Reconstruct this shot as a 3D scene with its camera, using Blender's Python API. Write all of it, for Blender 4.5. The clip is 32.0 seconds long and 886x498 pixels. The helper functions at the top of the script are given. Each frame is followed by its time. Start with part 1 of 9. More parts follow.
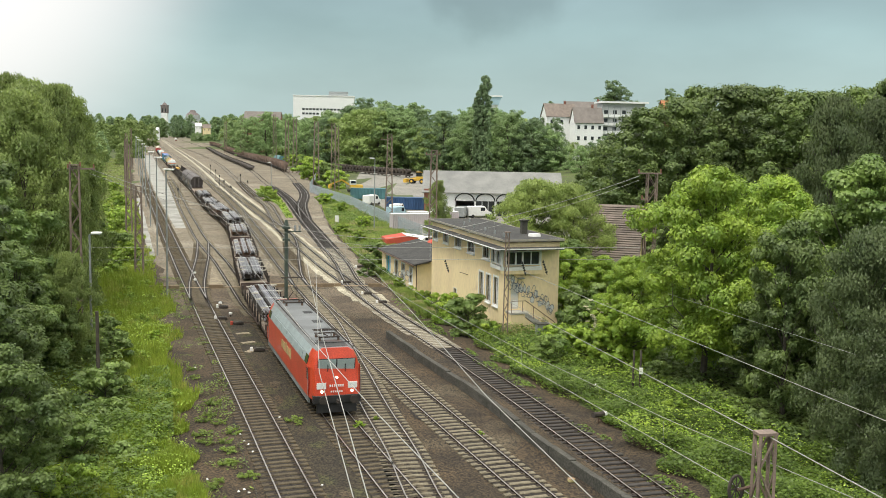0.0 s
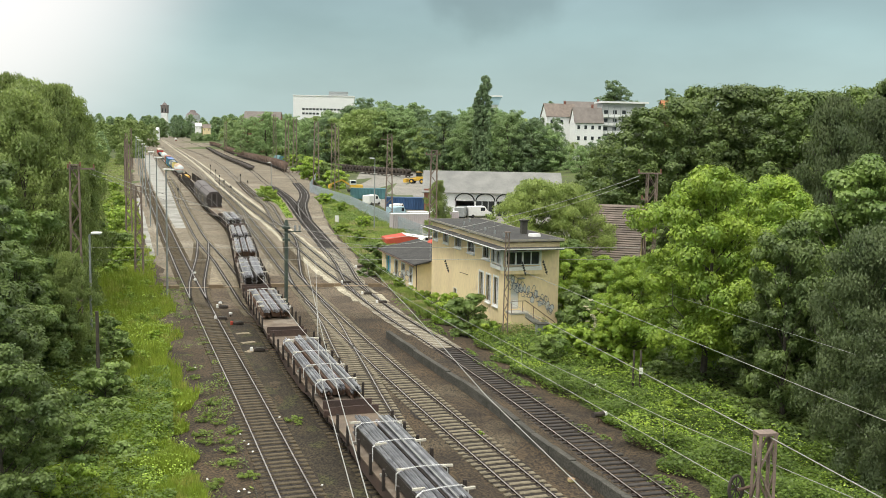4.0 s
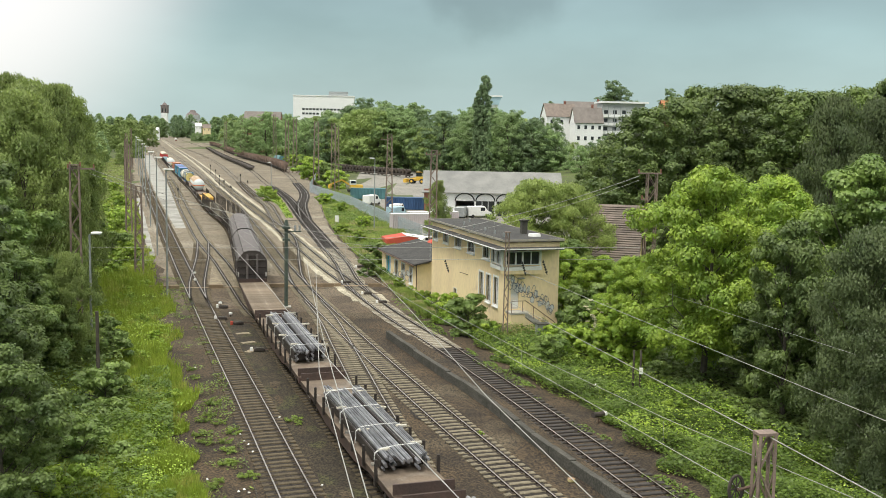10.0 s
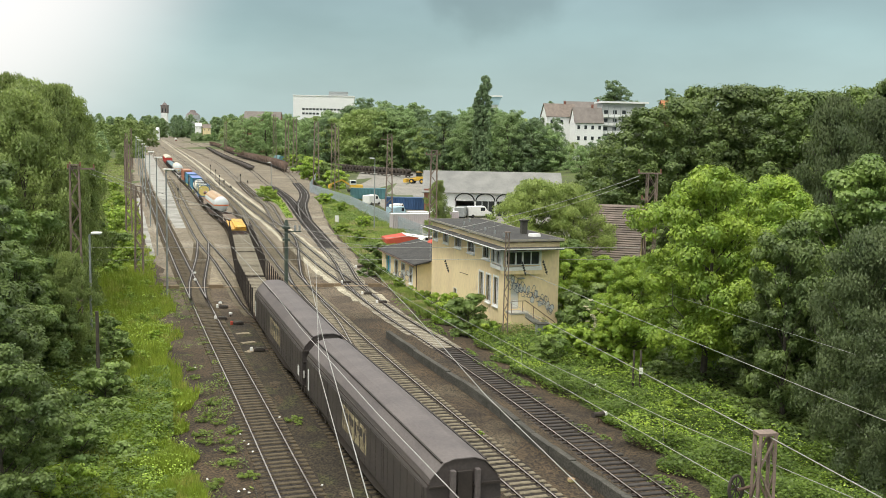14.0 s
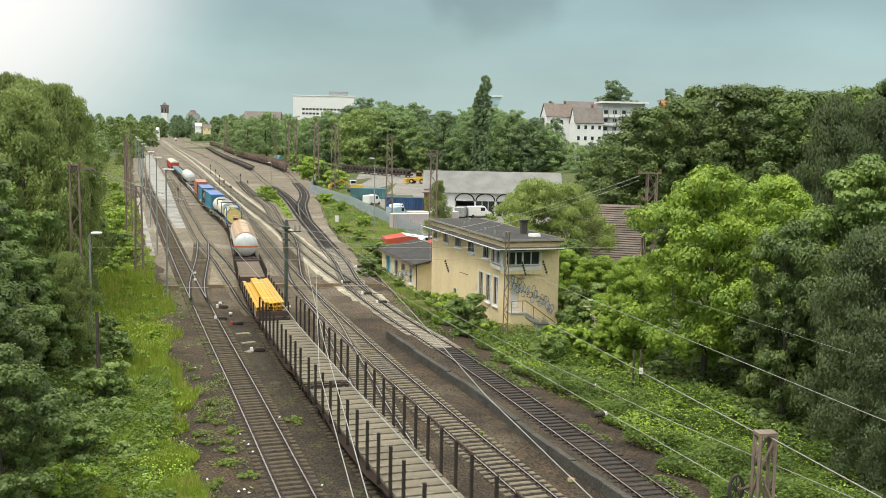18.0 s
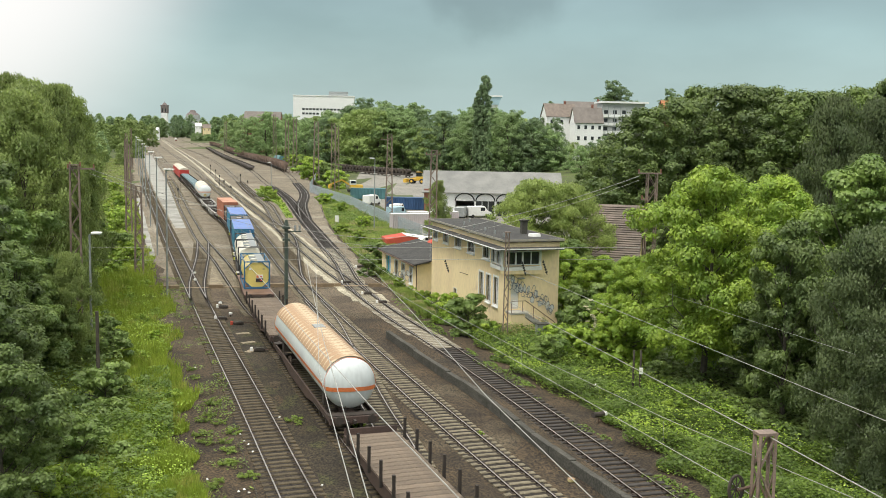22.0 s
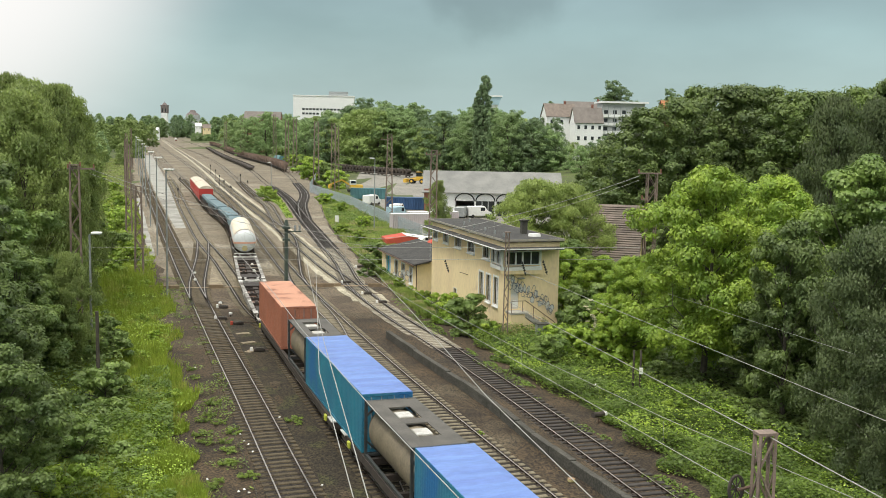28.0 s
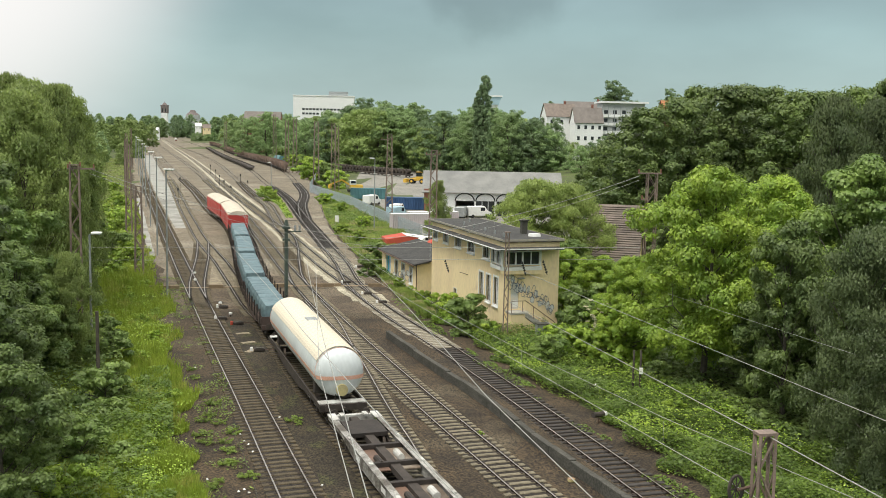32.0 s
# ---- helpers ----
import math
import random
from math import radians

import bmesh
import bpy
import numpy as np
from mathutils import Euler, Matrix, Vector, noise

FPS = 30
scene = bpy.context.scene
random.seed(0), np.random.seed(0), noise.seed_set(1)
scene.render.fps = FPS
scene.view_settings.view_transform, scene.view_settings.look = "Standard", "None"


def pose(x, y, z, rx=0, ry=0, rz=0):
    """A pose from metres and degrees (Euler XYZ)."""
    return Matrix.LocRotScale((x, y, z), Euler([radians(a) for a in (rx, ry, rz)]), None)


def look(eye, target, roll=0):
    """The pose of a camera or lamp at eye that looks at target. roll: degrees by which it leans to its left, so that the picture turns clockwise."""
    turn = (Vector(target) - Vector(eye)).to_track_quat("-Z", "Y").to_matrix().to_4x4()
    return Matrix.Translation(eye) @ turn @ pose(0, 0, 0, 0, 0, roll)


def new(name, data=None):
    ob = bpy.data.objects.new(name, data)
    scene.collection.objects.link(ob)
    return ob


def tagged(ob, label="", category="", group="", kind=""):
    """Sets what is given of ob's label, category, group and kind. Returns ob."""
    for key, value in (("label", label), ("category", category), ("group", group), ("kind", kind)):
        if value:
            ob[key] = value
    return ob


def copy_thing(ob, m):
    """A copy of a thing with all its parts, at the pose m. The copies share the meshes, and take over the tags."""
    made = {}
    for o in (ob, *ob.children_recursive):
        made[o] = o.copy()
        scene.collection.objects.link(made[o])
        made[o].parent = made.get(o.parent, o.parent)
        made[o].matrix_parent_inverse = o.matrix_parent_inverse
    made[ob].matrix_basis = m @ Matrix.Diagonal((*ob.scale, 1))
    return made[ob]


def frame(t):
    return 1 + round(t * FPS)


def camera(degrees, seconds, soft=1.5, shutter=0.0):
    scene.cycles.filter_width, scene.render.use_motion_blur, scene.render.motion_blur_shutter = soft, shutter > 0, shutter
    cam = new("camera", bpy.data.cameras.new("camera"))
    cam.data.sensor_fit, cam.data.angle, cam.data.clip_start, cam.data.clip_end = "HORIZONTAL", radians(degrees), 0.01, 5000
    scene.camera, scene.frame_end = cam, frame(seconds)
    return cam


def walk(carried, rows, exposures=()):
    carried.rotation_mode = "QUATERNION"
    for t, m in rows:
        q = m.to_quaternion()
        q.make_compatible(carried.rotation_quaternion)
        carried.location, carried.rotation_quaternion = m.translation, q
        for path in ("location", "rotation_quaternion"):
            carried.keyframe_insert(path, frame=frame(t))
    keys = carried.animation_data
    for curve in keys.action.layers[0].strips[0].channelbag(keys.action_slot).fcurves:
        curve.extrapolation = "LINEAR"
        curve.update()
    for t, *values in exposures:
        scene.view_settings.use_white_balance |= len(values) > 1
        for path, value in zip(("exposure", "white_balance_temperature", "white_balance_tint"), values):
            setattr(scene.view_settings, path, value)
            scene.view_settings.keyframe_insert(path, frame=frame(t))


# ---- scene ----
cam = camera(47.02, 32.0, soft=0.5, shutter=0.2)
EYE = (0.0, 0.0, 16.09)
VIEW = look(EYE, (0.0, math.cos(radians(6.42)), 16.09 - math.sin(radians(6.42))), 1.09)
walk(cam, [(0.0, VIEW), (32.0, VIEW)], exposures=[(0.0, 0.22), (25.0, 0.16), (32.0, 0.09)])

# ---- world and light ----
SUN_ELEV, SUN_AZ = radians(63), radians(-138)      # azimuth from +y towards +x


def make_world():
    w = bpy.data.worlds.new("storm_sky")
    w.use_nodes = True
    scene.world = w
    nt = w.node_tree
    nt.nodes.clear()
    n, l = nt.nodes.new, nt.links.new
    out = n("ShaderNodeOutputWorld")
    sky = n("ShaderNodeTexSky")
    sky.sky_type, sky.sun_disc = "NISHITA", False
    sky.sun_elevation, sky.sun_rotation = SUN_ELEV, SUN_AZ
    bg1 = n("ShaderNodeBackground")
    bg1.inputs[1].default_value = 0.06
    l(sky.outputs[0], bg1.inputs[0])
    tc = n("ShaderNodeTexCoord")
    sep = n("ShaderNodeSeparateXYZ")
    l(tc.outputs["Generated"], sep.inputs[0])
    ramp = n("ShaderNodeValToRGB")                # cloud colour by height over the horizon
    l(sep.outputs[2], ramp.inputs[0])
    e = ramp.color_ramp.elements
    e[0].position, e[0].color = 0.0, (0.43, 0.55, 0.54, 1)
    e[1].position, e[1].color = 1.0, (1.6, 1.58, 1.5, 1)
    for p, c in ((0.05, (0.385, 0.51, 0.50, 1)), (0.10, (0.35, 0.49, 0.495, 1)), (0.17, (0.28, 0.39, 0.425, 1)), (0.35, (1.0, 1.02, 0.98, 1))):
        k = e.new(p)
        k.color = c
    # broad cloud billows
    mp = n("ShaderNodeMapping")
    mp.inputs["Scale"].default_value = (1.0, 1.0, 2.6)
    l(tc.outputs["Generated"], mp.inputs[0])
    nz = n("ShaderNodeTexNoise")
    nz.inputs["Scale"].default_value, nz.inputs["Detail"].default_value = 3.2, 5
    l(mp.outputs[0], nz.inputs["Vector"])
    nr = n("ShaderNodeMapRange")
    nr.inputs[1].default_value, nr.inputs[2].default_value = 0.3, 0.7
    nr.inputs[3].default_value, nr.inputs[4].default_value = 0.86, 1.14
    l(nz.outputs[0], nr.inputs[0])
    mul = n("ShaderNodeVectorMath")
    mul.operation = "SCALE"
    l(ramp.outputs[0], mul.inputs[0])
    l(nr.outputs[0], mul.inputs["Scale"])
    # the break in the clouds
    dot = n("ShaderNodeVectorMath")
    dot.operation = "DOT_PRODUCT"
    az, el = radians(-28.5), radians(13.0)
    dot.inputs[1].default_value = (math.sin(az) * math.cos(el), math.cos(az) * math.cos(el), math.sin(el))
    l(tc.outputs["Generated"], dot.inputs[0])
    br = n("ShaderNodeMapRange")
    br.interpolation_type = "SMOOTHERSTEP"
    br.inputs[1].default_value, br.inputs[2].default_value = 0.945, 1.0
    l(dot.outputs["Value"], br.inputs[0])
    mix = n("ShaderNodeMix")
    mix.data_type = "RGBA"
    mix.inputs["B"].default_value = (1.0, 0.97, 0.94, 1)
    l(br.outputs[0], mix.inputs["Factor"])
    l(mul.outputs[0], mix.inputs["A"])
    # a darker bank of cloud overhead of the wood
    d2 = n("ShaderNodeVectorMath")
    d2.operation = "DOT_PRODUCT"
    az, el = radians(2.6), radians(10.1)
    d2.inputs[1].default_value = (math.sin(az) * math.cos(el), math.cos(az) * math.cos(el), math.sin(el))
    l(tc.outputs["Generated"], d2.inputs[0])
    n2 = n("ShaderNodeTexNoise")
    n2.inputs["Scale"].default_value, n2.inputs["Detail"].default_value = 26, 4
    l(tc.outputs["Generated"], n2.inputs["Vector"])
    wob = n("ShaderNodeMath")
    wob.operation = "MULTIPLY_ADD"
    wob.inputs[1].default_value = 0.0035
    l(n2.outputs[0], wob.inputs[0])
    l(d2.outputs["Value"], wob.inputs[2])
    bank = n("ShaderNodeMapRange")
    bank.interpolation_type = "SMOOTHSTEP"
    bank.inputs[1].default_value, bank.inputs[2].default_value = 0.9972, 1.0000
    bank.inputs[3].default_value, bank.inputs[4].default_value = 1.0, 0.8
    l(wob.outputs[0], bank.inputs[0])
    dk = n("ShaderNodeVectorMath")
    dk.operation = "SCALE"
    l(mix.outputs["Result"], dk.inputs[0])
    l(bank.outputs[0], dk.inputs["Scale"])
    bg2 = n("ShaderNodeBackground")
    l(dk.outputs[0], bg2.inputs[0])
    ms = n("ShaderNodeMixShader")
    ms.inputs[0].default_value = 0.92
    l(bg1.outputs[0], ms.inputs[1])
    l(bg2.outputs[0], ms.inputs[2])
    l(ms.outputs[0], out.inputs[0])


make_world()
sun = new("sun", bpy.data.lights.new("sun", "SUN"))
sun.data.energy, sun.data.angle, sun.data.color = 2.1, radians(16), (1.0, 0.96, 0.88)
sun.matrix_world = look((math.sin(SUN_AZ) * math.cos(SUN_ELEV) * 100, math.cos(SUN_AZ) * math.cos(SUN_ELEV) * 100, math.sin(SUN_ELEV) * 100), (0, 0, 0))


# ---- materials ----
def mat(name, a, b=None, rough=0.8, metal=0.0, scale=3.0, fine=40.0, bump=0.15, rand=0.0, leaf=0.0, spots=None, spot_at=0.62, spot_scale=0.6, coat=0.0, stretch=(1, 1, 1), grain=0.13):
    """Two-scale mottled surface: broad stains from a to b, fine grain, bump, optional spots of a third colour."""
    m = bpy.data.materials.new(name)
    m.use_nodes = True
    nt = m.node_tree
    n, l = nt.nodes.new, nt.links.new
    bs = nt.nodes["Principled BSDF"]
    b = b or tuple(c * 0.72 for c in a)
    tc = n("ShaderNodeTexCoord")
    mp = n("ShaderNodeMapping")
    mp.inputs["Scale"].default_value = stretch
    l(tc.outputs["Object"], mp.inputs[0])
    n1, n2 = n("ShaderNodeTexNoise"), n("ShaderNodeTexNoise")
    n1.inputs["Scale"].default_value, n1.inputs["Detail"].default_value = scale, 4
    n2.inputs["Scale"].default_value, n2.inputs["Detail"].default_value = fine, 3
    l(mp.outputs[0], n1.inputs["Vector"])
    l(mp.outputs[0], n2.inputs["Vector"])
    r1 = n("ShaderNodeMapRange")
    r1.inputs[1].default_value, r1.inputs[2].default_value = 0.35, 0.65
    l(n1.outputs[0], r1.inputs[0])
    mx = n("ShaderNodeMix")
    mx.data_type = "RGBA"
    mx.inputs["A"].default_value, mx.inputs["B"].default_value = (*a, 1), (*b, 1)
    l(r1.outputs[0], mx.inputs["Factor"])
    col = mx.outputs["Result"]
    if spots:
        n3 = n("ShaderNodeTexNoise")
        n3.inputs["Scale"].default_value, n3.inputs["Detail"].default_value = spot_scale, 6
        l(tc.outputs["Object"], n3.inputs["Vector"])
        r3 = n("ShaderNodeMapRange")
        r3.inputs[1].default_value, r3.inputs[2].default_value = spot_at - 0.04, spot_at + 0.04
        l(n3.outputs[0], r3.inputs[0])
        m3 = n("ShaderNodeMix")
        m3.data_type = "RGBA"
        m3.inputs["B"].default_value = (*spots, 1)
        l(r3.outputs[0], m3.inputs["Factor"])
        l(col, m3.inputs["A"])
        col = m3.outputs["Result"]
    r2 = n("ShaderNodeMapRange")
    r2.inputs[1].default_value, r2.inputs[2].default_value = 0.36, 0.64
    r2.inputs[3].default_value, r2.inputs[4].default_value = 1 - grain, 1 + grain
    l(n2.outputs[0], r2.inputs[0])
    sc = n("ShaderNodeVectorMath")
    sc.operation = "SCALE"
    l(col, sc.inputs[0])
    l(r2.outputs[0], sc.inputs["Scale"])
    col = sc.outputs[0]
    if rand:
        oi = n("ShaderNodeObjectInfo")
        geo = n("ShaderNodeNewGeometry")
        add = n("ShaderNodeMath")
        add.operation = "ADD"
        l(oi.outputs["Random"], add.inputs[0])
        l(geo.outputs["Random Per Island"], add.inputs[1])
        rr = n("ShaderNodeMapRange")
        rr.inputs[1].default_value, rr.inputs[2].default_value = 0.0, 2.0
        rr.inputs[3].default_value, rr.inputs[4].default_value = 1 - rand, 1 + rand
        l(add.outputs[0], rr.inputs[0])
        s2 = n("ShaderNodeVectorMath")
        s2.operation = "SCALE"
        l(col, s2.inputs[0])
        l(rr.outputs[0], s2.inputs["Scale"])
        col = s2.outputs[0]
    l(col, bs.inputs["Base Color"])
    bs.inputs["Roughness"].default_value, bs.inputs["Metallic"].default_value = rough, metal
    bs.inputs["Coat Weight"].default_value = coat
    if bump:
        bp = n("ShaderNodeBump")
        bp.inputs["Strength"].default_value, bp.inputs["Distance"].default_value = min(1.0, bump * 2), 0.03
        l(n2.outputs[0], bp.inputs["Height"])
        l(bp.outputs[0], bs.inputs["Normal"])
    if leaf:
        tr = n("ShaderNodeBsdfTranslucent")
        l(col, tr.inputs[0])
        ms = n("ShaderNodeMixShader")
        ms.inputs[0].default_value = leaf
        l(bs.outputs[0], ms.inputs[1])
        l(tr.outputs[0], ms.inputs[2])
        l(ms.outputs[0], nt.nodes["Material Output"].inputs[0])
    return m


def glow(name, c, k):
    m = bpy.data.materials.new(name)
    m.use_nodes = True
    bs = m.node_tree.nodes["Principled BSDF"]
    bs.inputs["Base Color"].default_value = (*c, 1)
    bs.inputs["Emission Color"].default_value = (*c, 1)
    bs.inputs["Emission Strength"].default_value = k
    return m


BALLAST = mat("ballast", (0.068, 0.0465, 0.0245), (0.031, 0.022, 0.0125), 0.95, scale=0.35, fine=11, bump=0.9, spots=(0.080, 0.062, 0.037), spot_at=0.6, spot_scale=0.15, grain=0.95)
CINDER = mat("mossy_cinder_gravel", (0.045, 0.034, 0.0185), (0.027, 0.021, 0.0125), 0.95, scale=0.5, fine=11, bump=0.9, spots=(0.048, 0.046, 0.018), spot_at=0.58, spot_scale=0.6, grain=0.95)
# Intermediate tone towards the far bed, whose colour holds glancing light.
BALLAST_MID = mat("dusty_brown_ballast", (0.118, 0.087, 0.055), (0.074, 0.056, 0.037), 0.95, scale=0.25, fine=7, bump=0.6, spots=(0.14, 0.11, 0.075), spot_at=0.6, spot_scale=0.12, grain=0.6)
BALLAST_GREY = mat("fresh_grey_ballast", (0.40, 0.37, 0.30), (0.27, 0.25, 0.205), 0.95, scale=0.5, fine=7, bump=0.5, grain=0.45)
# Paler far ballast: less stain, plus glancing light put into the colour.
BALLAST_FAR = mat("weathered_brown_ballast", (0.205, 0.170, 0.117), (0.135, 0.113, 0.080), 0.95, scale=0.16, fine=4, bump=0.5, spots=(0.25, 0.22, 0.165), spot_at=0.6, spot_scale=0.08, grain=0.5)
# Oil-stained ballast; the bands along the rails also carry painted shadow in this tone.
BALLAST_STAIN_SHADE = mat("oily_ballast", (0.032, 0.024, 0.0155), (0.019, 0.0148, 0.0105), 0.95, scale=0.4, fine=11, bump=0.9, grain=0.9)
BALLAST_SAND = mat("trodden_sandy_ballast", (0.30, 0.255, 0.175), (0.20, 0.165, 0.115), 0.95, scale=0.6, fine=7, bump=0.5, spots=(0.13, 0.105, 0.07), spot_at=0.6, spot_scale=0.3, grain=0.4)
PATH_GREY = mat("damp_concrete_slabs", (0.36, 0.355, 0.315), (0.25, 0.245, 0.22), 0.85, scale=0.25, fine=6, bump=0.2, spots=(0.20, 0.19, 0.165), spot_at=0.58, spot_scale=0.12, grain=0.2)
BALLAST_PALE = mat("pale_ballast", (0.47, 0.43, 0.32), (0.33, 0.30, 0.22), 0.95, scale=0.5, fine=7, bump=0.5, grain=0.4)
SOIL = mat("soil_with_weeds", (0.085, 0.115, 0.022), (0.055, 0.068, 0.022), 0.95, scale=0.2, fine=5, bump=0.4, spots=(0.10, 0.085, 0.06), spot_at=0.66, spot_scale=0.08, grain=0.5)
GRAVEL_YARD = mat("yard_gravel", (0.27, 0.255, 0.22), (0.20, 0.19, 0.165), 0.95, scale=0.1, fine=4, bump=0.2, grain=0.4)
RAIL_SIDE = mat("rusty_rail", (0.05, 0.034, 0.025), (0.038, 0.027, 0.02), 0.7, 0.4, fine=20)
RAIL_TOP = mat("worn_rail_head", (0.44, 0.41, 0.38), (0.30, 0.275, 0.25), 0.40, 0.85, fine=30, bump=0.03)
SLEEPER_OLD = mat("weathered_concrete_sleeper", (0.116, 0.091, 0.053), (0.066, 0.052, 0.031), 0.9, scale=2, fine=14, rand=0.3, grain=0.35)
SLEEPER_NEW = mat("pale_concrete_sleeper", (0.225, 0.193, 0.130), (0.135, 0.116, 0.079), 0.9, scale=2, fine=14, rand=0.3, grain=0.3)
SLEEPER_WOOD = mat("dark_timber_sleeper", (0.06, 0.053, 0.046), (0.04, 0.035, 0.032), 0.9, scale=2, fine=18, rand=0.3)
CONCRETE = mat("weathered_concrete", (0.46, 0.445, 0.395), (0.34, 0.33, 0.29), 0.9, scale=0.5, fine=14, bump=0.3, grain=0.25)
CONCRETE_DARK = mat("stained_concrete", (0.088, 0.084, 0.070), (0.052, 0.051, 0.042), 0.9, scale=0.7, fine=10, bump=0.3, grain=0.4)
GALV = mat("galvanised_steel", (0.40, 0.42, 0.42), (0.31, 0.33, 0.33), 0.5, 0.5, fine=25, bump=0.05)
RUSTY = mat("rusty_steel", (0.19, 0.12, 0.085), (0.13, 0.09, 0.07), 0.8, 0.3, scale=2, fine=22)
MAST_RUST = mat("weathered_brown_mast_paint", (0.27, 0.205, 0.165), (0.19, 0.145, 0.12), 0.85, 0.1, scale=1.2, fine=16)
ROOF_MID = mat("weathered_grey_roof_tiles", (0.21, 0.185, 0.165), (0.16, 0.14, 0.125), 0.85, scale=0.4, fine=5)
TOWER_STONE = mat("sooty_tower_stone", (0.21, 0.175, 0.165), (0.17, 0.14, 0.135), 0.9, scale=0.2, fine=2)
WALL_HAZY = mat("pale_grey_wall", (0.52, 0.53, 0.52), (0.44, 0.45, 0.45), 0.8, scale=0.2, fine=3)
MAST_GREEN = mat("dark_green_painted_steel", (0.085, 0.11, 0.09), (0.06, 0.08, 0.066), 0.6, 0.2)
WIRE = mat("copper_wire", (0.42, 0.42, 0.39), (0.33, 0.33, 0.31), 0.6, 0.2, bump=0)
BLACK = mat("black_rubber", (0.02, 0.02, 0.02), (0.03, 0.03, 0.03), 0.6)
UNDER = mat("brake_dust_steel", (0.075, 0.06, 0.05), (0.05, 0.042, 0.036), 0.85, 0.2, scale=2, fine=20)
WHEEL = mat("wheel_steel", (0.14, 0.11, 0.09), (0.09, 0.075, 0.06), 0.6, 0.6)
PLASTER = mat("cream_render", (0.88, 0.725, 0.44), (0.80, 0.645, 0.39), 0.9, scale=0.35, fine=5, bump=0.03, spots=(0.70, 0.55, 0.36), spot_at=0.68, spot_scale=0.5, stretch=(1, 1, 0.35), grain=0.05)
WHITE = mat("white_paint", (0.84, 0.84, 0.81), (0.76, 0.76, 0.73), 0.55, scale=0.8, fine=9, bump=0.0, grain=0.05)
FELT = mat("roof_felt", (0.058, 0.056, 0.052), (0.04, 0.039, 0.037), 0.9, scale=0.6, fine=8, bump=0.25, grain=0.45)
GLASS = mat("window_glass", (0.03, 0.035, 0.04), (0.02, 0.025, 0.03), 0.06, bump=0)
LEAF_LIGHT = mat("bright_leaves", (0.36, 0.48, 0.06), (0.19, 0.31, 0.038), 0.5, scale=0.5, fine=6, bump=0, rand=0.35, leaf=0.3, grain=0.2)
LEAF_MID = mat("green_leaves", (0.245, 0.335, 0.083), (0.13, 0.21, 0.052), 0.5, scale=0.4, fine=6, bump=0, rand=0.35, leaf=0.3, grain=0.2)
LEAF_DARK = mat("dark_leaves", (0.175, 0.24, 0.062), (0.09, 0.14, 0.038), 0.5, scale=0.4, fine=6, bump=0, rand=0.35, leaf=0.3, grain=0.2)
LEAF_GREY = mat("greyish_willow_leaves", (0.295, 0.365, 0.105), (0.205, 0.275, 0.078), 0.5, scale=0.4, fine=6, bump=0, rand=0.35, leaf=0.3, grain=0.2)
LEAF_WILLOW = mat("pale_willow_leaves", (0.37, 0.45, 0.125), (0.26, 0.34, 0.09), 0.5, scale=0.5, fine=6, bump=0, rand=0.35, leaf=0.3, grain=0.2)
LEAF_SAGE = mat("dusky_sallow_leaves", (0.126, 0.164, 0.062), (0.080, 0.114, 0.043), 0.5, scale=0.5, fine=6, bump=0, rand=0.35, leaf=0.25, grain=0.2)
# Leaves of far trees: distance haze mixed into the colour, paler and greyer.
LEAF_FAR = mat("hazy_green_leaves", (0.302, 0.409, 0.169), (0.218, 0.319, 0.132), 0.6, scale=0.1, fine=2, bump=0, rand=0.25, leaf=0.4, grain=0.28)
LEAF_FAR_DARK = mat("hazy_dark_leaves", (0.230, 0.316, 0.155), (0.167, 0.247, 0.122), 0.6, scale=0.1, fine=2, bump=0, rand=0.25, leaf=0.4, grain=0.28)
GRASS = mat("tall_grass", (0.34, 0.425, 0.055), (0.22, 0.30, 0.037), 0.7, scale=0.45, fine=4, bump=0, rand=0.4, leaf=0.4, spots=(0.40, 0.42, 0.10), spot_at=0.6, spot_scale=0.5)
GRASS_DRY = mat("seeding_grass", (0.36, 0.42, 0.12), (0.22, 0.30, 0.07), 0.7, scale=0.25, fine=4, bump=0, rand=0.35, leaf=0.4, spots=(0.38, 0.36, 0.18), spot_at=0.58, spot_scale=0.3)
LEAF_WEED = mat("dusty_weed_leaves", (0.24, 0.33, 0.055), (0.13, 0.20, 0.035), 0.5, scale=0.8, fine=6, bump=0, rand=0.35, leaf=0.3, grain=0.2)
LEAF_BANK = mat("creeper_leaves", (0.172, 0.26, 0.036), (0.090, 0.152, 0.023), 0.5, scale=0.8, fine=6, bump=0, rand=0.35, leaf=0.3, grain=0.2)
BARK = mat("bark", (0.10, 0.085, 0.065), (0.07, 0.06, 0.05), 0.95, fine=12, bump=0.5)


# ---- mesh helpers ----
def part(name, bm, material, parent=None, label="", smooth=False):
    """Links a bmesh as one mesh object under a thing or a part."""
    me = bpy.data.meshes.new(name)
    bm.to_mesh(me)
    bm.free()
    for k in (material if isinstance(material, (list, tuple)) else [material]):
        me.materials.append(k)
    if smooth:
        me.shade_smooth()
    ob = new(name, me)
    ob.parent = parent
    if label:
        tagged(ob, label)
    return ob


def again(ob, parent, m=None):
    """The same part once more, sharing its mesh."""
    o = new(ob.name.split(".")[0], ob.data)
    o.parent = parent
    o.matrix_basis = m if m is not None else Matrix()
    return o


def thing(name, label, category, m=None, group="", kind=""):
    ob = new(name)
    ob.empty_display_size = 0.3
    ob.matrix_basis = m if m is not None else Matrix()
    return tagged(ob, label, category, group, kind)


